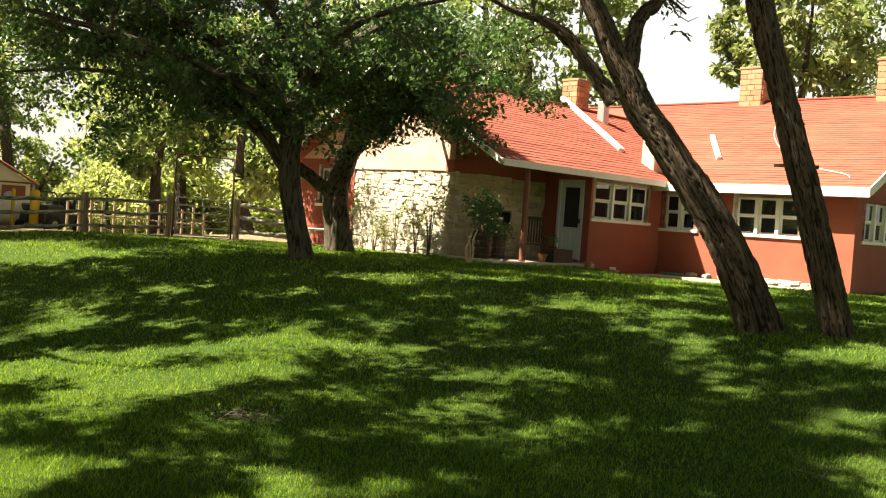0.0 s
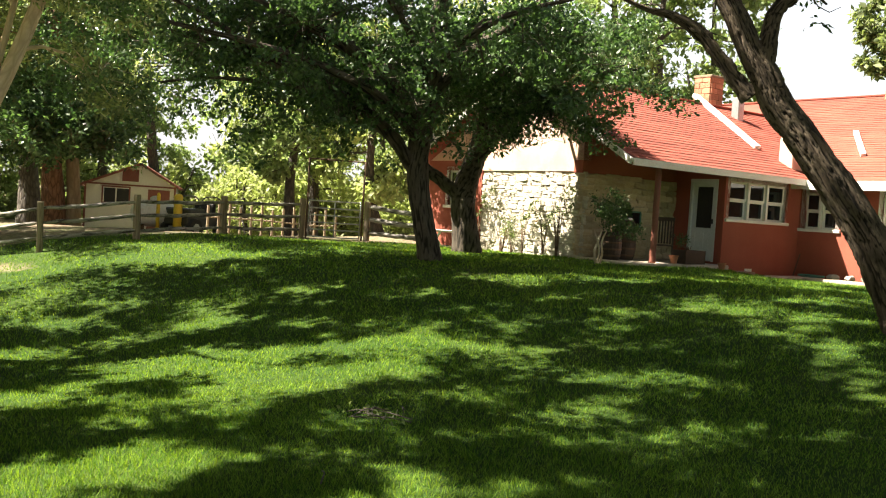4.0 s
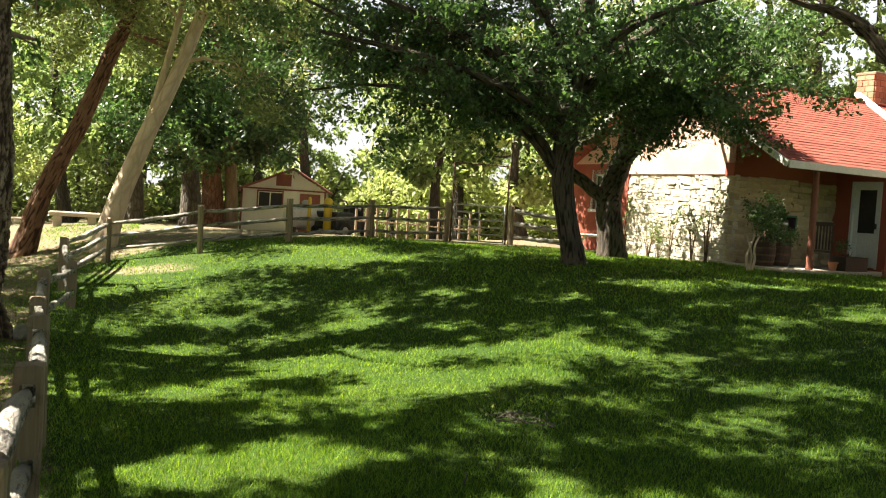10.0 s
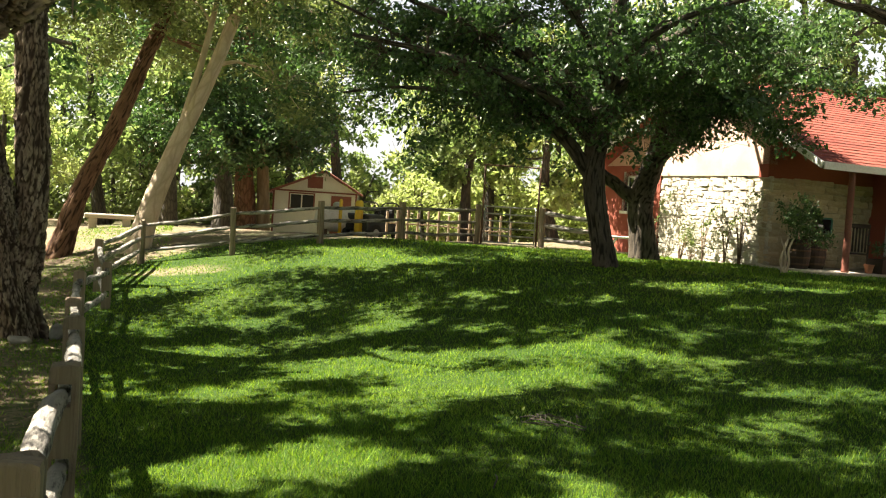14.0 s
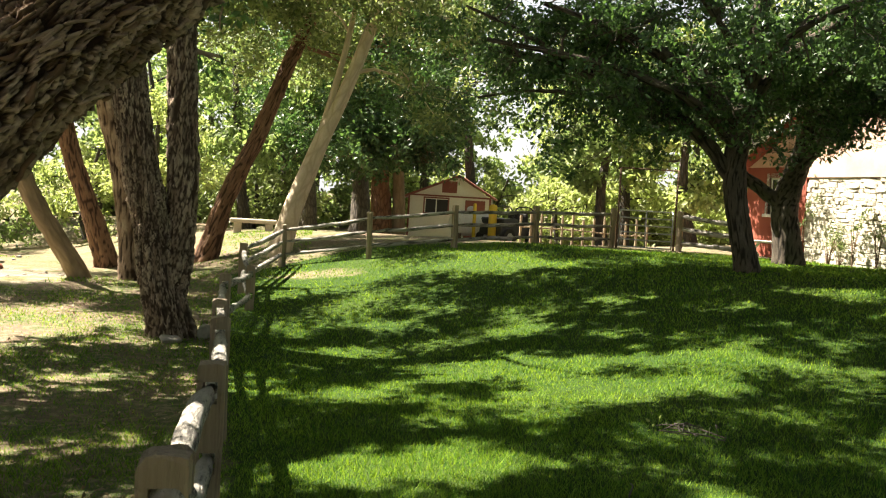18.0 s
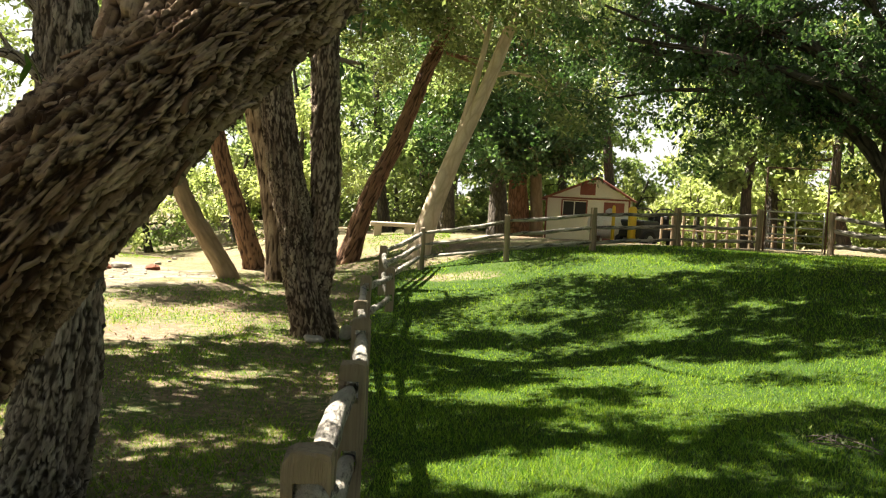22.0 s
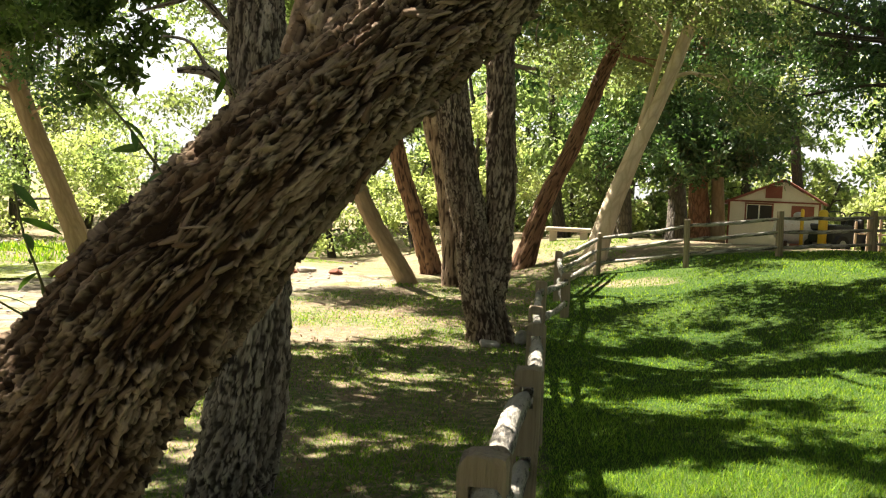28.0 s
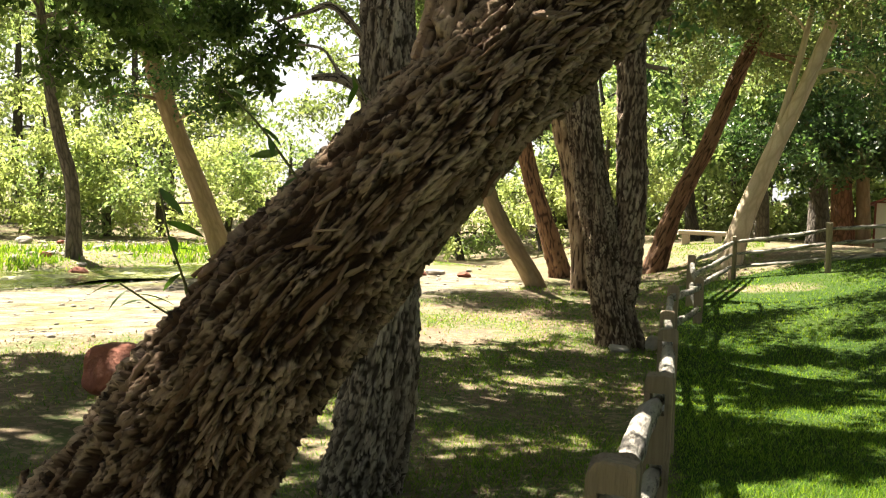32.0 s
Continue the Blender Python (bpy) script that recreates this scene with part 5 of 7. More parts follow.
# ---- trees on the lawn ----
g = np.random.default_rng(11)
MA = [(-2.55, 17.29, 0.77, 0.19), (-2.87, 17.24, 2.3, 0.19), (-2.79, 17.26, 3.54, 0.18), (-2.68, 17.27, 4.77, 0.16), (-2.61, 17.28, 5.9, 0.13), (-2.5, 17.4, 7.6, 0.07)]
MA_L = [[(-2.86, 17.24, 2.3, 0.13), (-3.5, 17.0, 3.1, 0.12), (-4.5, 16.8, 3.75, 0.1), (-5.8, 16.6, 4.25, 0.08), (-7.4, 16.5, 4.6, 0.05)],
        [(-2.8, 17.25, 3.2, 0.12), (-3.5, 16.8, 4.0, 0.1), (-4.7, 16.4, 4.7, 0.075), (-6.2, 16.1, 5.3, 0.04)],
        [(-2.75, 17.26, 3.7, 0.11), (-2.0, 16.9, 4.5, 0.09), (-0.9, 16.6, 5.2, 0.06)],
        [(-2.85, 17.2, 2.9, 0.09), (-3.5, 16.0, 3.6, 0.075), (-4.9, 15.2, 4.1, 0.055), (-6.6, 14.6, 4.4, 0.03)],
        [(-3.6, 16.9, 4.1, 0.075), (-4.2, 15.8, 4.5, 0.055), (-5.6, 15.0, 5.0, 0.03)],
        [(-2.8, 17.2, 3.4, 0.09), (-2.4, 16.2, 4.2, 0.07), (-1.4, 15.4, 4.8, 0.045), (0.0, 14.8, 5.1, 0.025)],
        [(-2.75, 17.2, 3.9, 0.085), (-3.0, 16.1, 4.7, 0.06), (-3.4, 15.2, 5.3, 0.035)],
        [(-4.5, 16.8, 3.75, 0.06), (-5.2, 16.4, 3.7, 0.045), (-6.3, 16.1, 3.75, 0.03), (-7.3, 15.9, 3.6, 0.016)],
        [(-5.8, 16.6, 4.25, 0.05), (-6.4, 16.0, 4.7, 0.04), (-7.5, 15.6, 5.2, 0.02)]]
cl = boughs(g, (-3.3, 16.9, 5.0), (3.9, 3.4, 0.8), 46, inner=0.45) + boughs(g, (-6.4, 16.4, 4.8), (2.6, 2.2, 0.7), 20, inner=0.4) + boughs(g, (-4.3, 16.2, 3.75), (2.6, 1.6, 0.5), 34, 5, 0.34, (0.14, 0.32), 0.05, 0.05)
cl = [c for c in cl if c[1] > 15.9 or g.uniform() < 0.45]
ob = tree("spreading dark-barked shade tree with a dense green crown on the lawn", MA[0][:3], [MA, *MA_L], cl, 40000, 0.105, LEAF_ELM, PLATE_DARK, 1, 48, 80, plate=(0.05, 0.28, 0.02))
# leaf layer added above the view, to cast shade on the lawn
high = spread(g, (-5.3, 17.0, 9.5), (4.2, 3.2, 1.3), 20, 0.6, 1.0, -0.8)
mesh_part("shade_crown", leaves_mesh("shade_crown", crown_points(g, high, 1900) - np.array(MA[0][:3]), 0.24, LEAF_ELM, g), ob, kind="stuff")
MB = [(-2.28, 21.06, 0.8, 0.27), (-2.43, 21.04, 1.88, 0.26), (-2.38, 21.05, 2.4, 0.25), (-2.21, 21.06, 3.01, 0.21), (-1.98, 21.09, 4.01, 0.17), (-1.9, 21.09, 5.24, 0.13), (-1.7, 21.1, 7.0, 0.06)]
MB_L = [[(-2.45, 21.0, 2.0, 0.15), (-2.95, 20.9, 2.35, 0.14), (-3.4, 20.8, 2.75, 0.12), (-3.7, 20.7, 4.0, 0.09), (-3.9, 20.6, 5.5, 0.05)],
        [(-2.3, 21.0, 2.7, 0.15), (-1.75, 20.8, 3.5, 0.12), (-1.25, 20.6, 4.5, 0.09), (-0.4, 20.3, 5.6, 0.05)],
        [(-1.75, 20.8, 3.5, 0.09), (-1.0, 20.3, 4.1, 0.07), (0.2, 19.6, 4.6, 0.045), (1.2, 19.0, 4.7, 0.025)],
        [(-2.2, 21.0, 3.1, 0.1), (-2.0, 20.2, 4.0, 0.08), (-1.7, 19.2, 4.8, 0.05), (-1.3, 18.3, 5.3, 0.03)]]
# the last two sets are added up-sun, to shade trunk and red wall
cl = boughs(g, (-1.0, 18.8, 4.95), (3.1, 2.2, 0.8), 38, inner=0.45) + boughs(g, (-0.7, 18.5, 4.05), (2.5, 1.1, 0.3), 22, 5, 0.34, (0.16, 0.38), 0.04, 0.1) + boughs(g, (-3.3, 20.3, 4.3), (1.4, 1.2, 0.5), 20, 5, 0.34, (0.2, 0.4), 0.03, 0.1) + boughs(g, (-5.3, 24.2, 5.0), (1.4, 1.8, 0.6), 24, 5, inner=0.05)
cl = [c for c in cl if (c[1] > 18.0 or g.uniform() < 0.5) and c[0] < 1.1 - 0.3 * (4.6 - c[2])] + boughs(np.random.default_rng(9), (-0.6, 18.7, 3.72), (1.1, 0.5, 0.15), 11, 4, 0.3, (0.14, 0.3), 0.04, 0.1)
tree("forked dark-barked shade tree close to the stone gable", MB[0][:3], [MB, *MB_L], cl, 40000, 0.105, LEAF_ELM, PLATE_DARK, 2, 48, 80, plate=(0.05, 0.28, 0.02))
L1 = [(3.91, 11.56, 0.58, 0.225), (3.53, 11.68, 1.48, 0.205), (3.23, 11.77, 1.98, 0.200), (2.88, 11.86, 2.49, 0.195), (2.60, 11.92, 2.89, 0.190), (2.35, 11.97, 3.19, 0.185), (2.17, 12.00, 3.54, 0.165), (1.98, 12.04, 3.87, 0.140), (1.81, 12.06, 4.23, 0.130), (1.64, 12.09, 4.54, 0.120), (1.26, 12.13, 5.30, 0.090), (0.92, 12.17, 6.14, 0.050)]
L1L = [[(2.03, 12.03, 3.28, 0.100), (1.75, 12.07, 3.62, 0.085), (1.49, 12.11, 3.95, 0.075), (1.29, 12.13, 4.13, 0.060), (1.02, 12.16, 4.27, 0.045), (0.73, 12.18, 4.34, 0.030), (0.32, 12.20, 4.51, 0.020)],
       [(2.17, 12.01, 3.57, 0.120), (2.18, 12.00, 3.85, 0.105), (2.22, 12.00, 4.24, 0.090), (2.31, 11.98, 4.41, 0.085), (2.45, 11.95, 4.56, 0.075), (2.65, 11.91, 5.13, 0.050)]]
cl = spread(g, (1.4, 12.2, 7.6), (3.2, 3.0, 2.2), 20, 0.7, 1.2, -0.5) + [(0.2, 12.4, 5.2, 0.6), (-0.6, 12.3, 5.1, 0.6), (2.75, 12.1, 4.75, 0.22), (2.85, 12.1, 4.45, 0.16), (2.6, 12.1, 5.2, 0.3)]
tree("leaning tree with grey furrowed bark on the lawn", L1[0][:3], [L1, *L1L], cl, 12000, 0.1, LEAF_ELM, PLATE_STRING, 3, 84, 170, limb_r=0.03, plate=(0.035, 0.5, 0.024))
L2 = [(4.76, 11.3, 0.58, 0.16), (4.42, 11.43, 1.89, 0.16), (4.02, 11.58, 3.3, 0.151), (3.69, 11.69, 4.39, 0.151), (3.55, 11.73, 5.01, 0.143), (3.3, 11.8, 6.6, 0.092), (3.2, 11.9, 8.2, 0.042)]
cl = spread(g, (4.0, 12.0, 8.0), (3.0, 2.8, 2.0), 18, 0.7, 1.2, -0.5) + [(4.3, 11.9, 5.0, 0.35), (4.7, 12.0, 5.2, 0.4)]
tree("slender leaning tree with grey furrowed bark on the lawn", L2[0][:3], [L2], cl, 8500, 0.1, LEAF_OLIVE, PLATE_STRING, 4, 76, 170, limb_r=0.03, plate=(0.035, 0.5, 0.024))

# ---- trees along the fence and the creek ----
LT = [(-3.74, 0.98, -0.21, 0.4), (-3.44, 1.36, 0.53, 0.34), (-3.16, 1.72, 1.24, 0.3), (-2.86, 2.34, 2.02, 0.255), (-2.72, 2.8, 2.5, 0.24), (-2.4, 3.5, 3.45, 0.2)]
LTU = [(-2.4, 3.5, 3.5, 0.2), (-2.0, 4.6, 5.0, 0.17), (-2.2, 5.6, 7.5, 0.14), (-3.6, 6.8, 11.0, 0.1), (-5.0, 7.8, 13.5, 0.06)]
LTV = [(-2.91, 2.15, 1.91, 0.100), (-2.93, 2.22, 2.08, 0.135), (-2.96, 2.30, 2.31, 0.130), (-3.02, 2.38, 2.59, 0.120), (-3.13, 2.49, 3.04, 0.100), (-3.33, 2.72, 3.73, 0.060)]
# the willow's crown is out of view; its sprays are placed to shade the lawn
gs = np.random.default_rng(1234)
cl = with_gaps(sprays(gs, (0.3, 8.4, 14.0), (9.4, 9.3, 1.2), 122, 6, 0.42, (0.2, 0.5)) + sprays(gs, (-7.0, 4.7, 14.0), (4.2, 3.0, 1.2), 18, 6, 0.42, (0.2, 0.5)) + sprays(gs, (-8.0, 6.0, 14.0), (3.4, 2.2, 1.0), 8, 6, 0.42, (0.2, 0.5)) + sprays(gs, (-10.6, 7.0, 14.0), (3.2, 2.6, 1.0), 5, 6, 0.42, (0.2, 0.5)) + sprays(gs, (-14.3, 5.4, 14.0), (1.4, 0.9, 0.6), 4, 6, 0.42, (0.2, 0.5), (0.2, 1.0)))
KNOTS = [(-2.68, 2.16, 2.03, 0.055), (-2.91, 1.81, 1.75, 0.04), (-2.95, 1.6, 1.47, 0.085), (-2.89, 1.73, 1.12, 0.035)]
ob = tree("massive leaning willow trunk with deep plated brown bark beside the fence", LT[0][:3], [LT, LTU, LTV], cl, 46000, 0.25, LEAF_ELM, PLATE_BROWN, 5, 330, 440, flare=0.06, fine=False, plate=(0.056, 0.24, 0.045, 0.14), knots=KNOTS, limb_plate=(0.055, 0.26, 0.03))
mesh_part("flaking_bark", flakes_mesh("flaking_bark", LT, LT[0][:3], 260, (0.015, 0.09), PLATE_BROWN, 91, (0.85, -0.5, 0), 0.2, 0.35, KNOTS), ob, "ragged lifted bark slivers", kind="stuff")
BK = [(-5.34, 3.46, -0.41, 0.27), (-5.29, 3.53, 0.45, 0.235), (-5.27, 3.55, 1.76, 0.2), (-5.3, 3.51, 2.67, 0.185), (-5.32, 3.49, 3.3, 0.17), (-5.3, 3.4, 5.5, 0.12), (-5.2, 3.3, 7.5, 0.06)]
cl = spread(g, (-6.0, 5.4, 8.4), (3.0, 2.6, 1.8), 12, 0.6, 1.0, -0.5)
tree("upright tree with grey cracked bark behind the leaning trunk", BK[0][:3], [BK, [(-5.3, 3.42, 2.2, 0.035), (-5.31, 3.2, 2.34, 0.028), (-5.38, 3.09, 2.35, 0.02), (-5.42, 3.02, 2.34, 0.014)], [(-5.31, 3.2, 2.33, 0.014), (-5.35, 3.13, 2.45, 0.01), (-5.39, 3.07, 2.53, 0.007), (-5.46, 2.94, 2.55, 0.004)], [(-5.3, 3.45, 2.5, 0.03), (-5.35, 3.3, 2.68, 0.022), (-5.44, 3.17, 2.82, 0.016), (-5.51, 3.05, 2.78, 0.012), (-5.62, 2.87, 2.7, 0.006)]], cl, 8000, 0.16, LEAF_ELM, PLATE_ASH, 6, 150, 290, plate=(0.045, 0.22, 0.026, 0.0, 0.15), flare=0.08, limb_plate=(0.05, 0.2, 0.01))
DT = [(-9.30, 10.39, -0.50, 0.270), (-9.47, 10.24, 0.46, 0.240), (-9.56, 10.16, 1.11, 0.235), (-9.67, 10.05, 1.77, 0.245), (-9.79, 9.93, 2.70, 0.230), (-9.87, 9.86, 3.49, 0.210), (-9.96, 9.76, 4.27, 0.190), (-10.09, 9.63, 5.27, 0.150), (-10.23, 9.48, 6.56, 0.070)]
DT2 = [(-9.34, 10.38, 0.1, 0.2), (-9.27, 10.44, 1.22, 0.2), (-9.31, 10.4, 2.86, 0.19), (-9.35, 10.36, 4.49, 0.17), (-9.3, 10.4, 6.5, 0.08)]
cl = sprays(g, (-9.0, 11.0, 7.4), (6.0, 5.4, 2.0), 30, 5, 0.5, (0.35, 0.75)) + [(-9.0, 10.8, 4.3, 0.5), (-8.9, 10.7, 3.5, 0.35)]
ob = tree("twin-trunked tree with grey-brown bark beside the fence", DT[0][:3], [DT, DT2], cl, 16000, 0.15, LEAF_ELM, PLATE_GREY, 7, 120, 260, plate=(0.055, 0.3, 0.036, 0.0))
# unseen high leaf layers, added up-sun of the far lawn to shade it
high = with_gaps(sprays(g, (-10.8, 12.8, 13.5), (7.0, 3.8, 1.0), 44, 6, 0.42, (0.2, 0.5)) + sprays(g, (-9.0, 13.6, 10.5), (3.4, 3.0, 0.8), 20, 6, 0.42, (0.2, 0.5)))
mesh_part("shade_crown", leaves_mesh("shade_crown", crown_points(g, high, 19000) - np.array(DT[0][:3]), 0.26, LEAF_ELM, g), ob, kind="stuff")
WT = [(-14.0, 19.29, 0.05, 0.279), (-13.7, 19.51, 1.49, 0.23), (-13.25, 19.82, 3.0, 0.197), (-12.73, 20.16, 4.54, 0.164), (-12.3, 20.42, 6.07, 0.139), (-11.7, 20.8, 8.5, 0.082)]
WT2 = [(-13.4, 19.72, 2.6, 0.111), (-13.15, 19.9, 3.8, 0.093), (-12.9, 20.1, 5.2, 0.076), (-12.7, 20.3, 6.8, 0.051)]
cl = spread(g, (-12.6, 20.6, 7.6), (4.6, 3.6, 3.0), 34, 0.8, 1.3, -0.8) + [(-11.4, 20.8, 4.6, 0.8), (-10.8, 21.0, 3.8, 0.7)]
tree("pale smooth-barked leaning cottonwood behind the fence", WT[0][:3], [WT, WT2], cl, 26000, 0.14, LEAF_OLIVE, BARK_PALE, 8, 18, 40, ridges=0.0)
BT = [(-16.3, 19.32, -0.2, 0.254), (-15.93, 19.63, 1.49, 0.221), (-15.39, 20.06, 3.06, 0.197), (-14.89, 20.43, 4.8, 0.18), (-14.41, 20.77, 6.26, 0.164), (-13.8, 21.2, 8.5, 0.082)]
cl = spread(g, (-15.4, 20.8, 7.6), (4.0, 3.4, 3.0), 30, 0.8, 1.3, -0.85)
tree("leaning tree with red-brown bark behind the fence", BT[0][:3], [BT], cl, 24000, 0.14, LEAF_OLIVE, PLATE_RED, 9, 44, 80, plate=(0.08, 0.3, 0.03))
A1 = [(-16.64, 15.52, -0.5, 0.204), (-17.19, 14.91, 0.82, 0.196), (-17.51, 14.54, 1.81, 0.187), (-17.81, 14.18, 3.05, 0.17), (-18.3, 13.6, 5.0, 0.119), (-18.6, 13.3, 7.0, 0.051)]
A2 = [(-18.86, 18.5, -0.5, 0.261), (-19.23, 18.11, 1.05, 0.234), (-19.6, 17.72, 2.59, 0.225), (-19.8, 17.5, 4.12, 0.216), (-20.0, 17.3, 7.0, 0.108)]
A3 = [(-15.66, 16.13, -0.5, 0.257), (-15.82, 15.97, 1.57, 0.266), (-16.16, 15.62, 3.54, 0.266), (-16.38, 15.39, 4.84, 0.247), (-16.7, 15.1, 7.5, 0.114)]
for i, (t, lab, bk) in enumerate(((A1, "leaning smooth tan trunk by the creek", BARK_TAN), (A2, "red-barked tree by the creek", PLATE_RED), (A3, "dark thick-barked tree by the creek", PLATE_BROWN))):
    top = t[-1]
    cl = with_gaps(spread(g, (top[0], top[1], 7.4), (3.6, 3.6, 2.8), 24, 0.8, 1.3, -0.85))
    tree(lab, t[0][:3], [t], cl, 15000, 0.15, LEAF_LIGHT if i != 1 else LEAF_OLIVE, bk, 20 + i, 40, 72, plate=(0.08, 0.3, 0.028))
F1 = [(-26.35, 7.59, -0.5, 0.2), (-26.36, 7.53, 1.4, 0.18), (-26.46, 7.2, 2.73, 0.16), (-26.55, 6.84, 4.78, 0.14), (-26.6, 6.6, 7.5, 0.06)]
F2 = [(-26.47, 11.95, -0.5, 0.31), (-26.78, 11.24, 1.52, 0.28), (-27.09, 10.45, 3.62, 0.27), (-27.3, 9.9, 5.53, 0.26), (-27.4, 9.6, 8.5, 0.14)]
tree("dark mottled trunk on the creek bank", F1[0][:3], [F1], spread(g, (-26.6, 7.0, 7.6), (3.4, 3.2, 3.2), 22, 0.8, 1.3), 13000, 0.16, LEAF_LIGHT, BARK_GREY, 31)
tree("leaning smooth tan tree over the creek bank", F2[0][:3], [F2], spread(g, (-27.2, 9.4, 7.0), (3.2, 3.0, 3.0), 24, 0.8, 1.3) + [(-25.6, 10.6, 3.6, 0.7), (-25.2, 10.2, 4.6, 0.9), (-26.6, 8.6, 3.9, 0.9), (-25.0, 11.0, 5.6, 1.0)], 15000, 0.16, LEAF_ELM, BARK_TAN, 32)
P = [((-30.0, 40.0), 0.42, BARK_RED), ((-28.9, 40.0), 0.28, BARK_TAN), ((-31.2, 43.0), 0.42, BARK_GREY), ((-34.3, 46.0), 0.4, BARK_GREY), ((-35.5, 50.0), 0.4, BARK_DARK)]
for i, ((a, d), r, bk) in enumerate(P):
    x, y = polar(a, d)
    z = ground_at(x, y)
    t = [(x, y, z, r), (x - 0.1, y, z + 2, r * 0.9), (x - 0.3, y, z + 4.5, r * 0.75), (x - 0.2, y, z + 9, r * 0.3)]
    cl = spread(g, (x + 0.4, y - 1, z + 7.2), (4.0, 3.2, 4.0), 30, 1.0, 1.6, -0.9)
    if i < 2:
        cl += spread(g, (x - 0.5, y - 2.0, z + 4.3), (4.2, 2.4, 1.7), 18, 0.7, 1.2, -0.9) + boughs(g, (x + 1.0 * i + 0.2, y - 2.6, z + 3.9), (3.2, 1.8, 0.7), 22, 5, 0.4, (0.3, 0.6), 0.04, 0.1)
    tree("thick old cottonwood beside the shed", (x, y, z), [t], cl, 22000 if i < 2 else 12000, 0.2, LEAF_ELM, bk, 40 + i, group="cottonwoods by the shed")

# a tall tree added beside the camera's view to shade the bank; only its low sprays show
SH = [(-15.5, -3.6, -0.5, 0.4), (-15.2, -2.6, 2.0, 0.34), (-14.8, -0.8, 4.8, 0.26), (-14.0, 1.6, 7.0, 0.18), (-13.0, 4.4, 8.6, 0.1)]
cl = []
for _ in range(54):
    q = g.uniform(0, 1)
    cl.append((-13.7 + 1.4 * q + 0.5 * g.normal(), 3.1 + 3.5 * q + 0.3 * g.normal(), 3.3 + 1.9 * g.uniform() ** 0.8 - 0.35 * abs(g.normal()), g.uniform(0.18, 0.4)))
ob = tree("tall streamside tree with drooping dark leaf sprays", SH[0][:3], [SH], cl, 6000, 0.14, LEAF_SPRAY, BARK_GREY, 55, limb_r=0.015)
# unseen leaf layer added overhead, to shade the dirt beside the fence
gs = np.random.default_rng(77)
high = with_gaps(sprays(gs, (-13.6, 3.0, 9.0), (5.4, 8.5, 1.4), 125, 5, 0.45, (0.3, 0.65), (0.5, 0.8)) + sprays(gs, (-8.0, 2.2, 9.6), (2.4, 3.2, 0.8), 10, 5, 0.4, (0.3, 0.55)) + sprays(gs, (-11.8, 2.3, 9.3), (1.7, 1.3, 0.5), 9, 5, 0.4, (0.3, 0.55)))
mesh_part("shade_crown", leaves_mesh("shade_crown", crown_points(g, high, 40000) - np.array(SH[0][:3]), 0.28, LEAF_ELM, g), ob, kind="stuff")

# ---- woods behind ----
def wood_tree(az, d, height, radius, low, mat, seed, label, leaves=8500, size=0.3):
    g2 = np.random.default_rng(seed)
    x, y = polar(az, d)
    z = ground_at(x, y)
    t = [(x, y, z, 0.1 + height * 0.016), (x + g2.normal() * 0.3, y, z + height * 0.3, 0.08 + height * 0.012), (x + g2.normal() * 0.6, y, z + height * 0.85, 0.05)]
    mid = (height + low) / 2
    cl = spread(g2, (x, y, z + mid), (radius, radius, (height - low) / 2), 26, radius * 0.2, radius * 0.38, -1.0)
    tree(label, (x, y, z), [t], cl, int(leaves * 0.5), size * 1.34, mat, BARK_DARK, seed, 8, 12, group="woods behind", fine=False)


WOODS = "leafy tree in the woods behind"
BUSH = "bright yellow-green streamside shrub"
rw = random.Random(5)
for i in range(15):
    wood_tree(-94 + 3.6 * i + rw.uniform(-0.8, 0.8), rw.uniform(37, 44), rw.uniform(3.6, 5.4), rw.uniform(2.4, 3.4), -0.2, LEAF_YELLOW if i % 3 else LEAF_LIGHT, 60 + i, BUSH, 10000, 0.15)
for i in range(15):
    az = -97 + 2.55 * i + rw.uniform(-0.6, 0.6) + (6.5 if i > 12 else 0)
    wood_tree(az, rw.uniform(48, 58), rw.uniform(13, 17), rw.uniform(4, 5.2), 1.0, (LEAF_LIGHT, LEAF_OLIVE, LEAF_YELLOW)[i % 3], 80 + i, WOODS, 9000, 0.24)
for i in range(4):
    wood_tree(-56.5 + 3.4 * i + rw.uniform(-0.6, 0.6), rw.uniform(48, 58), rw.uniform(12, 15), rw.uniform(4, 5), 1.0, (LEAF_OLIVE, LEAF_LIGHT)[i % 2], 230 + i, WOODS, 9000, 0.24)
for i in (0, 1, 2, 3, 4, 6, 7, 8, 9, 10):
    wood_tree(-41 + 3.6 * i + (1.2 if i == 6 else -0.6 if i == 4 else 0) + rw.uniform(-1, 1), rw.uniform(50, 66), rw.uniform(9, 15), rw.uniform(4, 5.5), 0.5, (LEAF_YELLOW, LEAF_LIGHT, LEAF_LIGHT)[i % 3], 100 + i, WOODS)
for i, (a, d, h, r, low) in enumerate(((-16.7, 38, 9, 2.6, 2.2), (-15.5, 41, 10, 3.2, 1.5), (-11.5, 36, 8, 2.6, 1.0), (-8, 38, 9, 3, 1.0), (-24.6, 60, 9, 2.4, 0.5), (-24.2, 54, 15, 5.0, 6.4), (-19.6, 62, 9, 1.8, 0.5), (-38, 40, 10, 3.6, 2.2), (-43, 42, 9, 3.4, 1.5), (-5, 40, 10, 3.5, 1.0))):
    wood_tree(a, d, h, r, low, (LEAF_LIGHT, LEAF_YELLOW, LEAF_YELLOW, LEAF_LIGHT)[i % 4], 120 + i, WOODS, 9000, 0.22)
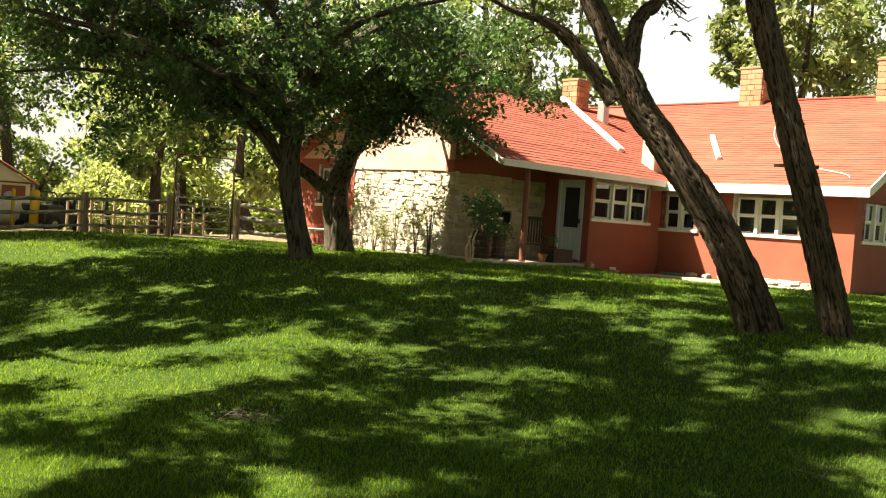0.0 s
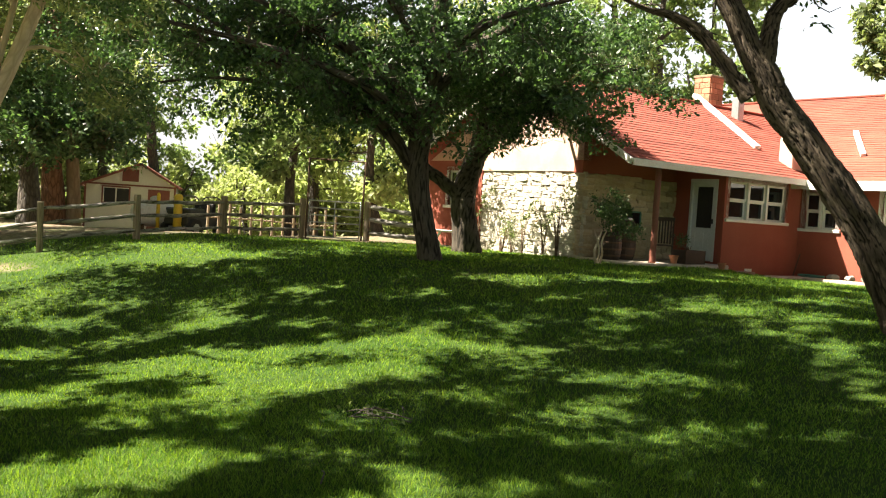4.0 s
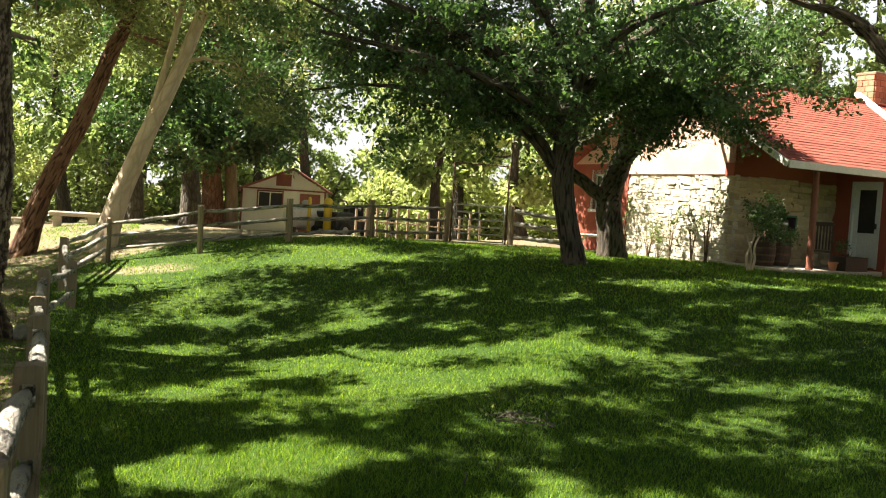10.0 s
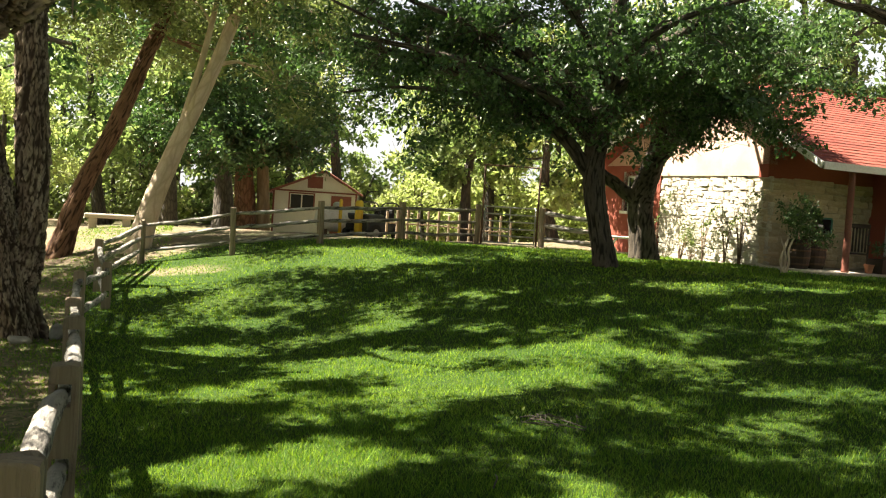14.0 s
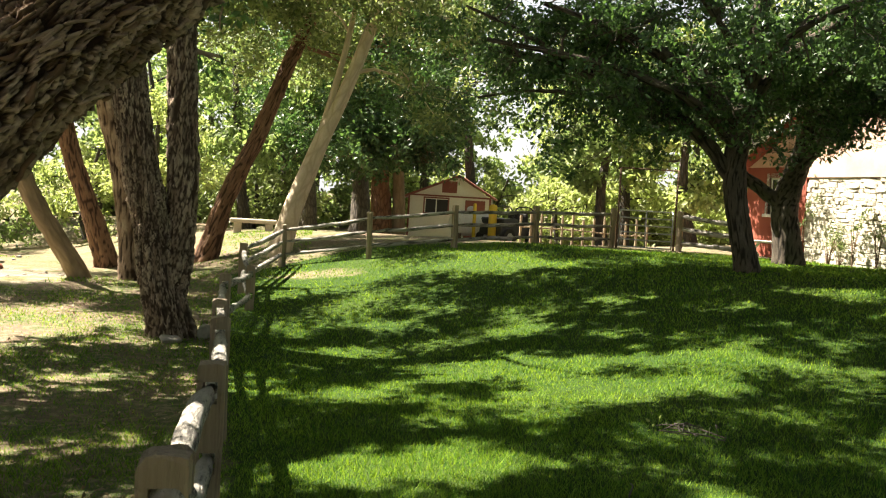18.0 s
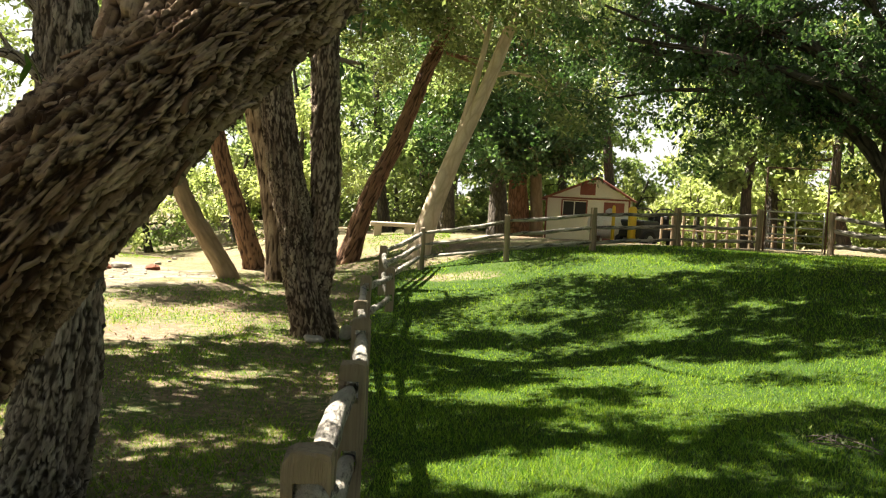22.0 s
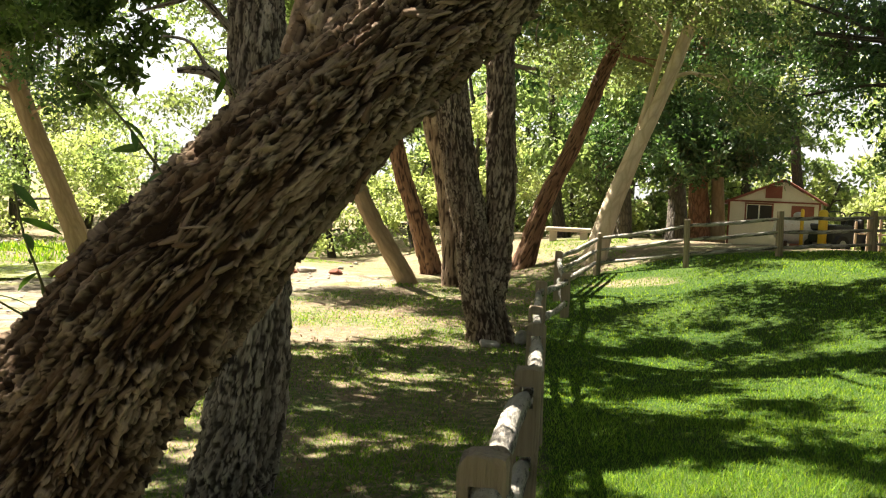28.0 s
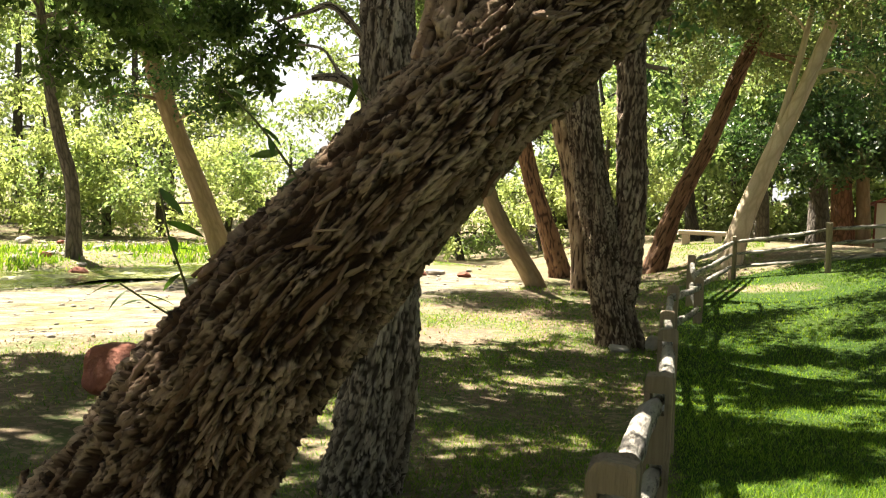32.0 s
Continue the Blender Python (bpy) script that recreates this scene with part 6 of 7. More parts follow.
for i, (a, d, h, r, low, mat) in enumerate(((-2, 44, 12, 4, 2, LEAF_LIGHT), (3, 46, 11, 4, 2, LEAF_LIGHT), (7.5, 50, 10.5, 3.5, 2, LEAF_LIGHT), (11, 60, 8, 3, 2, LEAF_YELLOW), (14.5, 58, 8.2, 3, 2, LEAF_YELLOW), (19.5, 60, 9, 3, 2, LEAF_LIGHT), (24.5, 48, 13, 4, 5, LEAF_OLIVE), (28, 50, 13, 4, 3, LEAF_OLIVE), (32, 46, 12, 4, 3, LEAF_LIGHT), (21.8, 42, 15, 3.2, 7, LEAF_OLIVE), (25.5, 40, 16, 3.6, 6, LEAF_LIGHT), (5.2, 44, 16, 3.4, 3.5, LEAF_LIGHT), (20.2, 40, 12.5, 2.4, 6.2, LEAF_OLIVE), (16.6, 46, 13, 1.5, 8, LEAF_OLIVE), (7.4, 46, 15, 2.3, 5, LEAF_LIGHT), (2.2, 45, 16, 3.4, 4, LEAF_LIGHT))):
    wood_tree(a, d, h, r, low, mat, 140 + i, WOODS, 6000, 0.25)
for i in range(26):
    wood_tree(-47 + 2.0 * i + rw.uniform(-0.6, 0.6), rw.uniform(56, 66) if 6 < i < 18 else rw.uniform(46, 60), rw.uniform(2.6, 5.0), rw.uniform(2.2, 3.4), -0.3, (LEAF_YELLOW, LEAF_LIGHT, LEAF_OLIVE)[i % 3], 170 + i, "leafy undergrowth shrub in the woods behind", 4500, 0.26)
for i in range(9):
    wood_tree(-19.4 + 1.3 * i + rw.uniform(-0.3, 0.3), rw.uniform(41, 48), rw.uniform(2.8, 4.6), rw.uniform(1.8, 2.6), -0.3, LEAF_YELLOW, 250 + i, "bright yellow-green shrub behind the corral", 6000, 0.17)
# unseen trees added round the camera's back, to cut the sky fill and close reflections
for i in range(26):
    wood_tree(42 + 8.6 * i + rw.uniform(-2, 2), rw.uniform(17, 26) if i < 20 else rw.uniform(26, 34), rw.uniform(8, 11) if 1 < i < 13 else rw.uniform(10, 15), rw.uniform(4.2, 5.5), 0.4, (LEAF_ELM, LEAF_LIGHT, LEAF_OLIVE)[i % 3], 300 + i, WOODS, 2200, 0.5)

# ---- grass ----
def blades(name, az, dist, keep, height, width, mat, seed, lean=0.5):
    """Single grass blades, as many to each part of the view, so thicker near by."""
    g = np.random.default_rng(seed)
    x, y = dist * np.sin(np.radians(az)), dist * np.cos(np.radians(az))
    ok = keep(x, y, g)
    x, y, d = x[ok], y[ok], dist[ok]
    n = len(x)
    z = ground_z(x, y)
    tuft = 0.75 + 0.5 * (0.5 + 0.5 * np.sin(x * 2.3 + 1.7 * np.sin(y * 1.9)) * np.cos(y * 2.7 + np.sin(x * 1.3)))
    h = height * tuft * g.uniform(0.5, 1.3, n)
    w = width * np.maximum(d, 4.0) / 5 * g.uniform(0.7, 1.3, n)
    t = g.uniform(0, 2 * np.pi, n)
    c, s = np.cos(t) * w, np.sin(t) * w
    lx, ly = g.normal(0, lean, n) * h, g.normal(0, lean, n) * h
    base = np.stack([x, y, z - 0.01], 1)
    v = np.stack([base + np.stack([c, s, 0 * c], 1), base - np.stack([c, s, 0 * c], 1), base + np.stack([lx, ly, h], 1)], 1)
    f = np.arange(3 * n).reshape(n, 3)
    return arrays_mesh(name, v.reshape(-1, 3), f, mat)


g = np.random.default_rng(21)
N = 430000
me = blades("lawn_grass", g.uniform(-60, 28, N), 3.6 * (25 / 3.6) ** g.uniform(0, 1, N) ** 0.9, lambda x, y, g: lawn_side(x, y) > -0.05 + 0.2 * g.normal(size=len(x)), 0.047, 0.003, GRASS_BLADE, 3)
tagged(new("lawn_grass", me), "short mown green lawn grass in dappled shade", "grass", kind="stuff")


def patchy(x, y, g):
    k = np.sin(x * 1.1 + 2 * np.sin(y * 0.6)) + np.sin(y * 1.7 - 0.8 * x) + 0.8 * np.sin(2.9 * x + 1.3 * y)
    near = (lawn_side(x, y) < 0) & (np.abs(x + 0.32 * y + 15.0) > 3.4)
    near &= ~((x < -5.2 - 0.4 * np.sin(2 * y)) & (y < 4.4 + 0.5 * np.sin(1.7 * x)) & (x > -13) & (g.uniform(size=len(x)) < 0.6))
    return near & (k + 0.9 * g.normal(size=len(x)) > -0.7)


N = 210000
me = blades("rough_grass", g.uniform(-92, -34, N), 4.5 * (34 / 4.5) ** g.uniform(0, 1, N), patchy, 0.05, 0.0032, GRASS_BLADE, 4, 0.7)
tagged(new("rough_grass", me), "patchy unmown grass beside the fence and creek", "grass", kind="stuff")
N = 28000
me = blades("dry_grass", g.uniform(-92, -34, N), 4.5 * (30 / 4.5) ** g.uniform(0, 1, N), patchy, 0.04, 0.0035, DRY_BLADE, 5, 1.0)
tagged(new("dry_grass", me), "dry straw-coloured grass among the green", "grass", kind="stuff")
N = 26000
me = blades("creek_reeds", g.uniform(-84, -44, N), g.uniform(20, 36, N), lambda x, y, g: (np.abs(x + 0.32 * y + 25.0 + 0.8 * np.sin(y)) < 2.4) & (np.sin(x * 1.7) + np.sin(y * 1.3) + g.normal(size=len(x)) > 0.3), 0.2, 0.006, GRASS_BLADE, 6, 0.35)
tagged(new("creek_reeds", me), "tall fresh green grass beyond the creek bed", "grass", kind="stuff")
yy = np.linspace(-14, 13, 55)
cx = -20.5 - 0.32 * yy
wv = np.concatenate([np.stack([cx - 1.7 + 0.4 * np.sin(yy * 0.9), yy, 0 * yy - 0.63], 1), np.stack([cx + 1.6 + 0.5 * np.sin(yy * 1.4 + 1), yy, 0 * yy - 0.63], 1)])
k = np.arange(54)
tagged(new("water", arrays_mesh("water", wv, np.stack([k, k + 55, k + 56, k + 1], 1), WATER)), "shallow glinting creek water with green algae", "water", kind="structure")


def pebbles(name, keep, box4, n, lo, hi, mat, seed):
    """Small uneven stones and clods lying about."""
    g = np.random.default_rng(seed)
    x, y = g.uniform(box4[0], box4[1], n), g.uniform(box4[2], box4[3], n)
    ok = keep(x, y)
    x, y = x[ok], y[ok]
    n = len(x)
    ico = bmesh.new()
    bmesh.ops.create_icosphere(ico, subdivisions=1, radius=1.0)
    base = np.array([v.co for v in ico.verts])
    face = np.array([[v.index for v in f.verts] for f in ico.faces])
    ico.free()
    r = lo * (hi / lo) ** (g.uniform(0, 1, n) ** 2)
    sh = g.uniform(0.5, 1.3, (n, 1, 3)) * [1, 1, 0.5] * (1 + 0.2 * g.normal(size=(n, len(base), 1)))
    v = base[None] * sh * r[:, None, None] + np.stack([x, y, ground_z(x, y) + 0.1 * r], 1)[:, None]
    f = (face[None] + len(base) * np.arange(n)[:, None, None]).reshape(-1, 3)
    return arrays_mesh(name, v.reshape(-1, 3), f, mat)


g = np.random.default_rng(63)
lx, ly = g.uniform(-14, -3, 11000), g.uniform(-1, 15, 11000)
ok = (lawn_side(lx, ly) < -0.1) & (np.sin(lx * 1.9 + np.sin(ly)) + np.cos(ly * 1.6) + 0.8 * g.normal(size=11000) > -0.2)
lx, ly = lx[ok], ly[ok]
tagged(new("leaf_litter", leaves_mesh("leaf_litter", np.stack([lx, ly, ground_z(lx, ly) + 0.012], 1), 0.05, LITTER, g, 0.5, 0.0)), "dry pale fallen leaves and twigs scattered over the dirt", "leaf litter", kind="stuff")
tagged(new("creek_pebbles", pebbles("creek_pebbles", lambda x, y: np.abs(x + 0.32 * y + 15.2) < 3.6, (-24, -8, -8, 16), 2600, 0.015, 0.07, GREYROCK, 31)), "small pale stones scattered over the sandy creek bed", "pebbles", kind="stuff")
tagged(new("bank_stones", pebbles("bank_stones", lambda x, y: (np.abs(x + 0.32 * y + 26.5) < 3.0) & (np.sin(x * 0.9) + np.cos(y * 0.7) > -0.8), (-40, -20, -10, 18), 1600, 0.05, 0.22, GREYROCK, 32)), "tumbled pale stones on the far creek bank", "pebbles", kind="stuff")

# ---- rocks, stump, sprouts ----
def rock(name, label, category, x, y, size, mat, seed, sink=0.12, group=""):
    g = np.random.default_rng(seed)
    bm = bmesh.new()
    bmesh.ops.create_icosphere(bm, subdivisions=4, radius=0.5)
    cuts = [(Vector(g.normal(size=3)).normalized(), g.uniform(0.3, 0.42)) for _ in range(9)]
    for v in bm.verts:
        for n, d in cuts:
            k = v.co.dot(n)
            if k > d:
                v.co -= n * (k - d) * 0.85
        v.co += v.co.normalized() * 0.035 * noise.noise(v.co * 4 + Vector((seed, 0, 0)))
        v.co = Vector((v.co.x * size[0], v.co.y * size[1], v.co.z * size[2]))
    me = bpy.data.meshes.new(name)
    bm.to_mesh(me), bm.free()
    me.materials.append(mat)
    ob = tagged(new(name, me), label, category, group)
    ob.matrix_world = pose(x, y, ground_at(x, y) + size[2] * (0.5 - sink), 0, 0, g.uniform(0, 360))
    return ob


rock("boulder", "rounded red sandstone boulder on shaded dirt", "boulder", -9.5, 3.15, (0.8, 0.7, 0.62), BOULDER, 1)
rock("rock", "flat pale rock at the foot of the twin tree", "rock", -9.0, 10.0, (0.4, 0.28, 0.13), GREYROCK, 2, 0.2, "rocks by the twin tree")
rock("rock", "rounded pale rock at the foot of the twin tree", "rock", -8.85, 10.55, (0.26, 0.22, 0.26), GREYROCK, 3, 0.1, "rocks by the twin tree")
rk = random.Random(9)
for i in range(46):
    az, d = rk.uniform(-82, -50), rk.uniform(24, 33)
    x, y = polar(az, d)
    s = rk.uniform(0.12, 0.5)
    rock("rock", "tumbled pale stone on the creek bank", "rock", x, y, (s * 1.3, s, s * 0.6), GREYROCK if i % 3 else BOULDER, 10 + i, 0.2, "stones on the creek bank")

bm = boxes((-0.75, 0.75, -0.2, 0.2, 0.28, 0.42), bevel=0.03)
lx, ly = polar(-37.5, 31.5)
slab = thing("stone_bench", "long pale concrete slab resting on two blocks", "bench", pose(lx, ly, ground_at(lx, ly), 0, 0, 35))
part("slab", bm, CONCRETE, slab)
for s in (-0.5, 0.5):
    part("block", boxes((s - 0.12, s + 0.12, -0.17, 0.17, -0.1, 0.28), bevel=0.015), CONCRETE, slab)

sx0, sy0 = polar(-74.5, 4.5)
stump = thing("stump", "broken bark-covered stump at the foot of the leaning willow", "stump", pose(sx0, sy0, ground_at(sx0, sy0)))
v, f, uv, mask, tone = tube([(0, 0, -0.2, 0.2), (0, 0, 0.1, 0.17), (0.02, 0, 0.4, 0.155), (0.03, 0.01, 0.6, 0.14)], 90, 90, 0.08, 0, 77, 0.3, (0.045, 0.14, 0.03))
ring = v.reshape(90, 90, 3)
jag = 0.05 * np.sin(np.arange(90) * 0.42) + 0.02 * np.sin(np.arange(90) * 1.3 + 1)
ring[:, :, 2] += np.clip((np.arange(90)[:, None] - 55) / 35, 0, 1) * jag[None]
mesh_part("shell", tubes_mesh("shell", [(ring.reshape(-1, 3), f, uv, mask, tone)], PLATE_BROWN), stump)
part("heartwood", lathe([(0.13, 0.0), (0.125, 0.5), (0.06, 0.56)], 14), DARKWOOD, stump)


def blade_leaf(length, width):
    """One long willow leaf with a folded rib and a curled tip."""
    bm = bmesh.new()
    n, rows = 7, []
    for i in range(n):
        t = i / (n - 1)
        w = width * math.sin(math.pi * min(1, t * 0.94 + 0.05)) ** 0.8 / 2
        z = -0.25 * length * t * t
        rows.append([bm.verts.new((t * length, s * w, z + (0.18 * w if s else 0))) for s in (-1, 0, 1)])
    for a, b2 in zip(rows, rows[1:]):
        bm.faces.new((a[0], a[1], b2[1], b2[0]))
        bm.faces.new((a[1], a[2], b2[2], b2[1]))
    return bm


leaf_me = bpy.data.meshes.new("leaf")
bm = blade_leaf(1.0, 0.22)
bm.to_mesh(leaf_me), bm.free()
leaf_me.materials.append(WEED)


def sprout(label, pts, leaves, size, seed):
    g = np.random.default_rng(seed)
    o = np.array(pts[0][:3])
    ob = thing("sprout", label, "shoot", pose(*o), "shoots on the willow trunk")
    rel = [(p[0] - o[0], p[1] - o[1], p[2] - o[2], p[3]) for p in pts]
    mesh_part("stem", tubes_mesh("stem", [tube(rel, 16, 6, 0.0)], WEED_STEM), ob)
    line = smooth_line(rel, 40)
    for i in range(leaves):
        p = line[int(6 + 33 * i / max(1, leaves - 1))]
        s = size * g.uniform(0.7, 1.2)
        mesh_part("leaf", leaf_me, ob, m=Matrix.LocRotScale(p[:3], Euler((g.normal() * 0.4, g.uniform(-0.3, 0.6), g.uniform(0, 6.28))), (s, s, s)))


WEED_STEM = rough_paint("green_stem", (0.09, 0.1, 0.03), (0.14, 0.13, 0.05), 60, 4, 0.7, 0.2, 0.002)
sprout("leafy green shoot growing from the willow bark", [(-3.40, 1.43, 1.15, 0.006), (-3.36, 1.36, 1.3, 0.005), (-3.35, 1.3, 1.45, 0.004), (-3.37, 1.27, 1.62, 0.002)], 9, 0.13, 1)
sprout("leafy green shoot growing from the willow bark", [(-3.38, 1.38, 1.12, 0.005), (-3.42, 1.26, 1.2, 0.004), (-3.45, 1.16, 1.27, 0.002)], 7, 0.12, 2)
sprout("thin willow twig with long narrow leaves", [(-3.12, 1.74, 1.62, 0.006), (-3.17, 1.66, 1.75, 0.005), (-3.22, 1.57, 1.88, 0.004), (-3.28, 1.47, 1.99, 0.002)], 8, 0.14, 3)
sprout("thin willow twig with long narrow leaves", [(-3.0, 1.95, 1.88, 0.005), (-3.02, 1.9, 2.0, 0.004), (-3.03, 1.86, 2.07, 0.002)], 4, 0.1, 4)
sprout("short leafy shoot at the top edge of the bark", [(-3.13, 1.74, 1.6, 0.004), (-3.17, 1.7, 1.63, 0.003), (-3.21, 1.66, 1.64, 0.002)], 5, 0.07, 5)

# fallen twigs on the lawn
def twigs(x, y, n, reach, seed):
    g = np.random.default_rng(seed)
    ob = thing("fallen_branch", "dry grey fallen twigs with withered leaves on the grass", "branch", pose(x, y, ground_at(x, y) + 0.04), "twigs on the lawn")
    for i in range(n):
        a, L = g.uniform(0, 6.28), reach * g.uniform(0.4, 1.0)
        c = g.normal(0, reach * 0.25, 2)
        p = [(c[0] - L / 2 * math.cos(a), c[1] - L / 2 * math.sin(a), 0.0, 0.006), (c[0], c[1], g.uniform(0.01, 0.05), 0.005), (c[0] + L / 2 * math.cos(a + 0.3), c[1] + L / 2 * math.sin(a + 0.3), 0.02, 0.003)]
        mesh_part("twig", tubes_mesh("twig", [tube(p, 8, 5, 0.1)], BARK_GREY), ob)
    if n < 4:
        return
    pts = np.concatenate([g.normal(0, reach * 0.3, (40, 2)), g.uniform(0.0, 0.05, (40, 1))], 1)
    mesh_part("withered_leaves", leaves_mesh("withered_leaves", pts, 0.05, LEAF_OLIVE, g), ob, "grey withered leaves", kind="stuff")


twigs(-1.4, 7.3, 9, 0.5, 1)
twigs(-1.3, 5.6, 1, 0.35, 2)
twigs(2.6, 6.6, 2, 0.4, 4)

# ---- round the house ----
def house_at(u, v, z, turn=0.0):
    return pose(3.41, 22.52, 0, 0, 0, 45) @ pose(u, v, z, 0, 0, turn)


bm = bmesh.new()
box(bm, 0.3, 2.45, -0.95, -0.4, 0.45, 0.665, 0.01)
box(bm, 1.85, 2.45, -7.2, -0.952, 0.45, 0.67, 0.01)
me = bpy.data.meshes.new("walkway")
bm.to_mesh(me), bm.free()
me.materials.append(CONCRETE)
tagged(new("walkway", me), "narrow pale concrete path along the house wall", "path", kind="structure").matrix_world = house_at(0, 0, 0)


def rocking_chair(m):
    c = thing("rocking_chair", "dark brown slatted wooden rocking chair on the porch", "chair", m)
    part("seat", boxes((-0.26, 0.26, -0.25, 0.25, 0.40, 0.44), bevel=0.01), BARRELWOOD, c)
    for x in (-0.24, 0.24):
        part("rocker", prism_rocker(x), BARRELWOOD, c)
        part("leg", boxes((x - 0.02, x + 0.02, -0.24, -0.2, 0.05, 0.64)), BARRELWOOD, c)
        part("leg", boxes((x - 0.02, x + 0.02, 0.2, 0.24, 0.05, 1.1)), BARRELWOOD, c)
        part("armrest", boxes((x - 0.045, x + 0.045, -0.3, 0.24, 0.64, 0.67), bevel=0.01), BARRELWOOD, c)
    for i in range(6):
        x = -0.18 + 0.072 * i
        part("slat", boxes((x - 0.022, x + 0.022, 0.215, 0.235, 0.46, 1.06), bevel=0.004), BARRELWOOD, c)
    part("top_rail", boxes((-0.27, 0.27, 0.2, 0.245, 1.04, 1.14), bevel=0.012), BARRELWOOD, c)
    return c


def prism_rocker(x):
    bm = bmesh.new()
    for i in range(8):
        y0, y1 = -0.45 + 0.1125 * i, -0.45 + 0.1125 * (i + 1)
        z = 0.22 * (((y0 + y1) / 2) ** 2)
        box(bm, x - 0.018, x + 0.018, y0, y1 + 0.002, z, z + 0.05)
    return bm


rocking_chair(house_at(-1.45, 0.5, 0.86, -50) @ Matrix.Scale(0.88, 4))


def plant(name, label, category, m, pts_r, height, count, size, mat, seed, group=""):
    """A bush of leaves on thin stems."""
    g = np.random.default_rng(seed)
    ob = thing(name, label, category, m, group)
    made, leaf = [], []
    for i in range(pts_r[0]):
        a = g.uniform(0, 6.28)
        e = np.array([math.cos(a) * pts_r[1] * g.uniform(0.2, 1), math.sin(a) * pts_r[1] * g.uniform(0.2, 1), height * g.uniform(0.55, 1.0)])
        made.append(tube([(e[0] * 0.08, e[1] * 0.08, -0.05, 0.012), (e[0] * 0.35, e[1] * 0.35, e[2] * 0.5, 0.009), (*e, 0.004)], 8, 5, 0.1))
        leaf.append((*e, pts_r[1] * 0.42))
        leaf.append((*(e * [0.8, 0.8, 0.75]), pts_r[1] * 0.35))
    mesh_part("stem_tangle", tubes_mesh("stem_tangle", made, BARK_PALE if "rose" in label else BARK_BROWN), ob, kind="stuff")
    mesh_part("foliage", leaves_mesh("foliage", crown_points(g, leaf, count, 0.9), size, mat, g, 0.55), ob, kind="stuff")
    return ob


# shrub with pale twisted stems by the porch
shrub = thing("shrub", "green shrub on pale twisted stems beside the porch", "shrub", house_at(-4.15, -0.1, 0.8))
for j, pts in enumerate(([(0, 0, -0.1, 0.03), (-0.1, 0, 0.25, 0.025), (0.05, 0.05, 0.5, 0.02), (0.15, 0, 0.9, 0.012)], [(0.02, 0, -0.1, 0.028), (0.14, 0.02, 0.2, 0.022), (0.1, 0, 0.5, 0.018), (0.4, 0, 0.95, 0.01)], [(0, 0.02, -0.1, 0.025), (0.03, 0, 0.3, 0.02), (-0.15, 0, 0.7, 0.012)])):
    mesh_part("stem", tubes_mesh("stem", [tube(pts, 14, 8, 0.1, 0, j)], BARK_PALE), shrub)
gs = np.random.default_rng(5)
mesh_part("foliage", leaves_mesh("foliage", crown_points(gs, [(0.1, 0, 1.1, 0.3), (0.45, 0, 1.0, 0.32), (-0.15, 0, 0.85, 0.25), (0.25, 0, 1.3, 0.22), (0.75, 0.1, 0.95, 0.25), (0.0, 0, 0.6, 0.18)], 1500, 0.9), 0.07, LEAF_ELM, gs), shrub, kind="stuff")

# vines and flowers along the sunny stone wall
for i, (v, h, n, r) in enumerate(((3.0, 1.25, 5, 0.16), (3.75, 0.75, 9, 0.4), (2.3, 1.15, 6, 0.25), (1.85, 1.85, 6, 0.28), (4.7, 1.35, 5, 0.22), (3.4, 0.45, 6, 0.25))):
    plant("climbing_plant", "thin yellow-green climbing plant against the stone wall", "plant", house_at(-3.42, v, 0.76), (n, r), h, 70 + 24 * n, 0.06, LEAF_OLIVE, 30 + i, "plants along the stone wall")

# small window in the porch stonework, barrels and planters
small = thing("niche_window", "small dark teal-framed window in the porch stonework", "window", house_at(-1.9, 1.37, 1.62))
part("frame", boxes((-0.02, 0.62, -0.03, 0.0, -0.04, 0.0), (-0.02, 0.62, -0.03, 0.0, 0.3, 0.34), (-0.04, 0.0, -0.03, 0.0, 0.0, 0.3), (0.6, 0.64, -0.03, 0.0, 0.0, 0.3)), HOSE, small)
part("pane", boxes((0.0, 0.6, -0.012, 0.0, 0.0, 0.3)), GLASS, small)


def barrel(m, label, r=0.26, h=0.6):
    b2 = thing("barrel", label, "barrel", m, "barrels on the porch")
    part("body", lathe([(r * 0.84, 0), (r * 0.95, h * 0.25), (r, h * 0.5), (r * 0.95, h * 0.75), (r * 0.84, h), (r * 0.7, h - 0.03)], 20), BARRELWOOD, b2)
    for k in (0.15, 0.38, 0.62, 0.85):
        q = r * (0.86 + 0.14 * math.sin(math.pi * k))
        part("hoop", lathe([(q + 0.004, h * k - 0.02), (q + 0.008, h * k), (q + 0.004, h * k + 0.02)], 20), RUST, b2)
    return b2


barrel(house_at(-2.9, 0.75, 0.86), "dark oak barrel planter on the porch")
barrel(house_at(-2.25, 0.95, 0.86), "dark oak barrel on the porch", 0.28, 0.66)
plant("potted_plant", "leafy green plant in a dark barrel", "plant", house_at(-2.9, 0.75, 1.44), (7, 0.28), 0.5, 400, 0.07, LEAF_ELM, 61)
plant("potted_plant", "leafy green plant over the barrel", "plant", house_at(-2.25, 0.95, 1.5), (6, 0.28), 0.4, 400, 0.07, LEAF_ELM, 62)
box_pl = thing("planter_box", "dark red-brown wooden planter box on the porch edge", "planter", house_at(-1.2, -0.05, 0.86, 8))
part("side", boxes((-0.42, 0.42, -0.17, -0.145, 0, 0.3)), BARRELWOOD, box_pl)
part("side", boxes((-0.42, 0.42, 0.145, 0.17, 0, 0.3)), BARRELWOOD, box_pl)
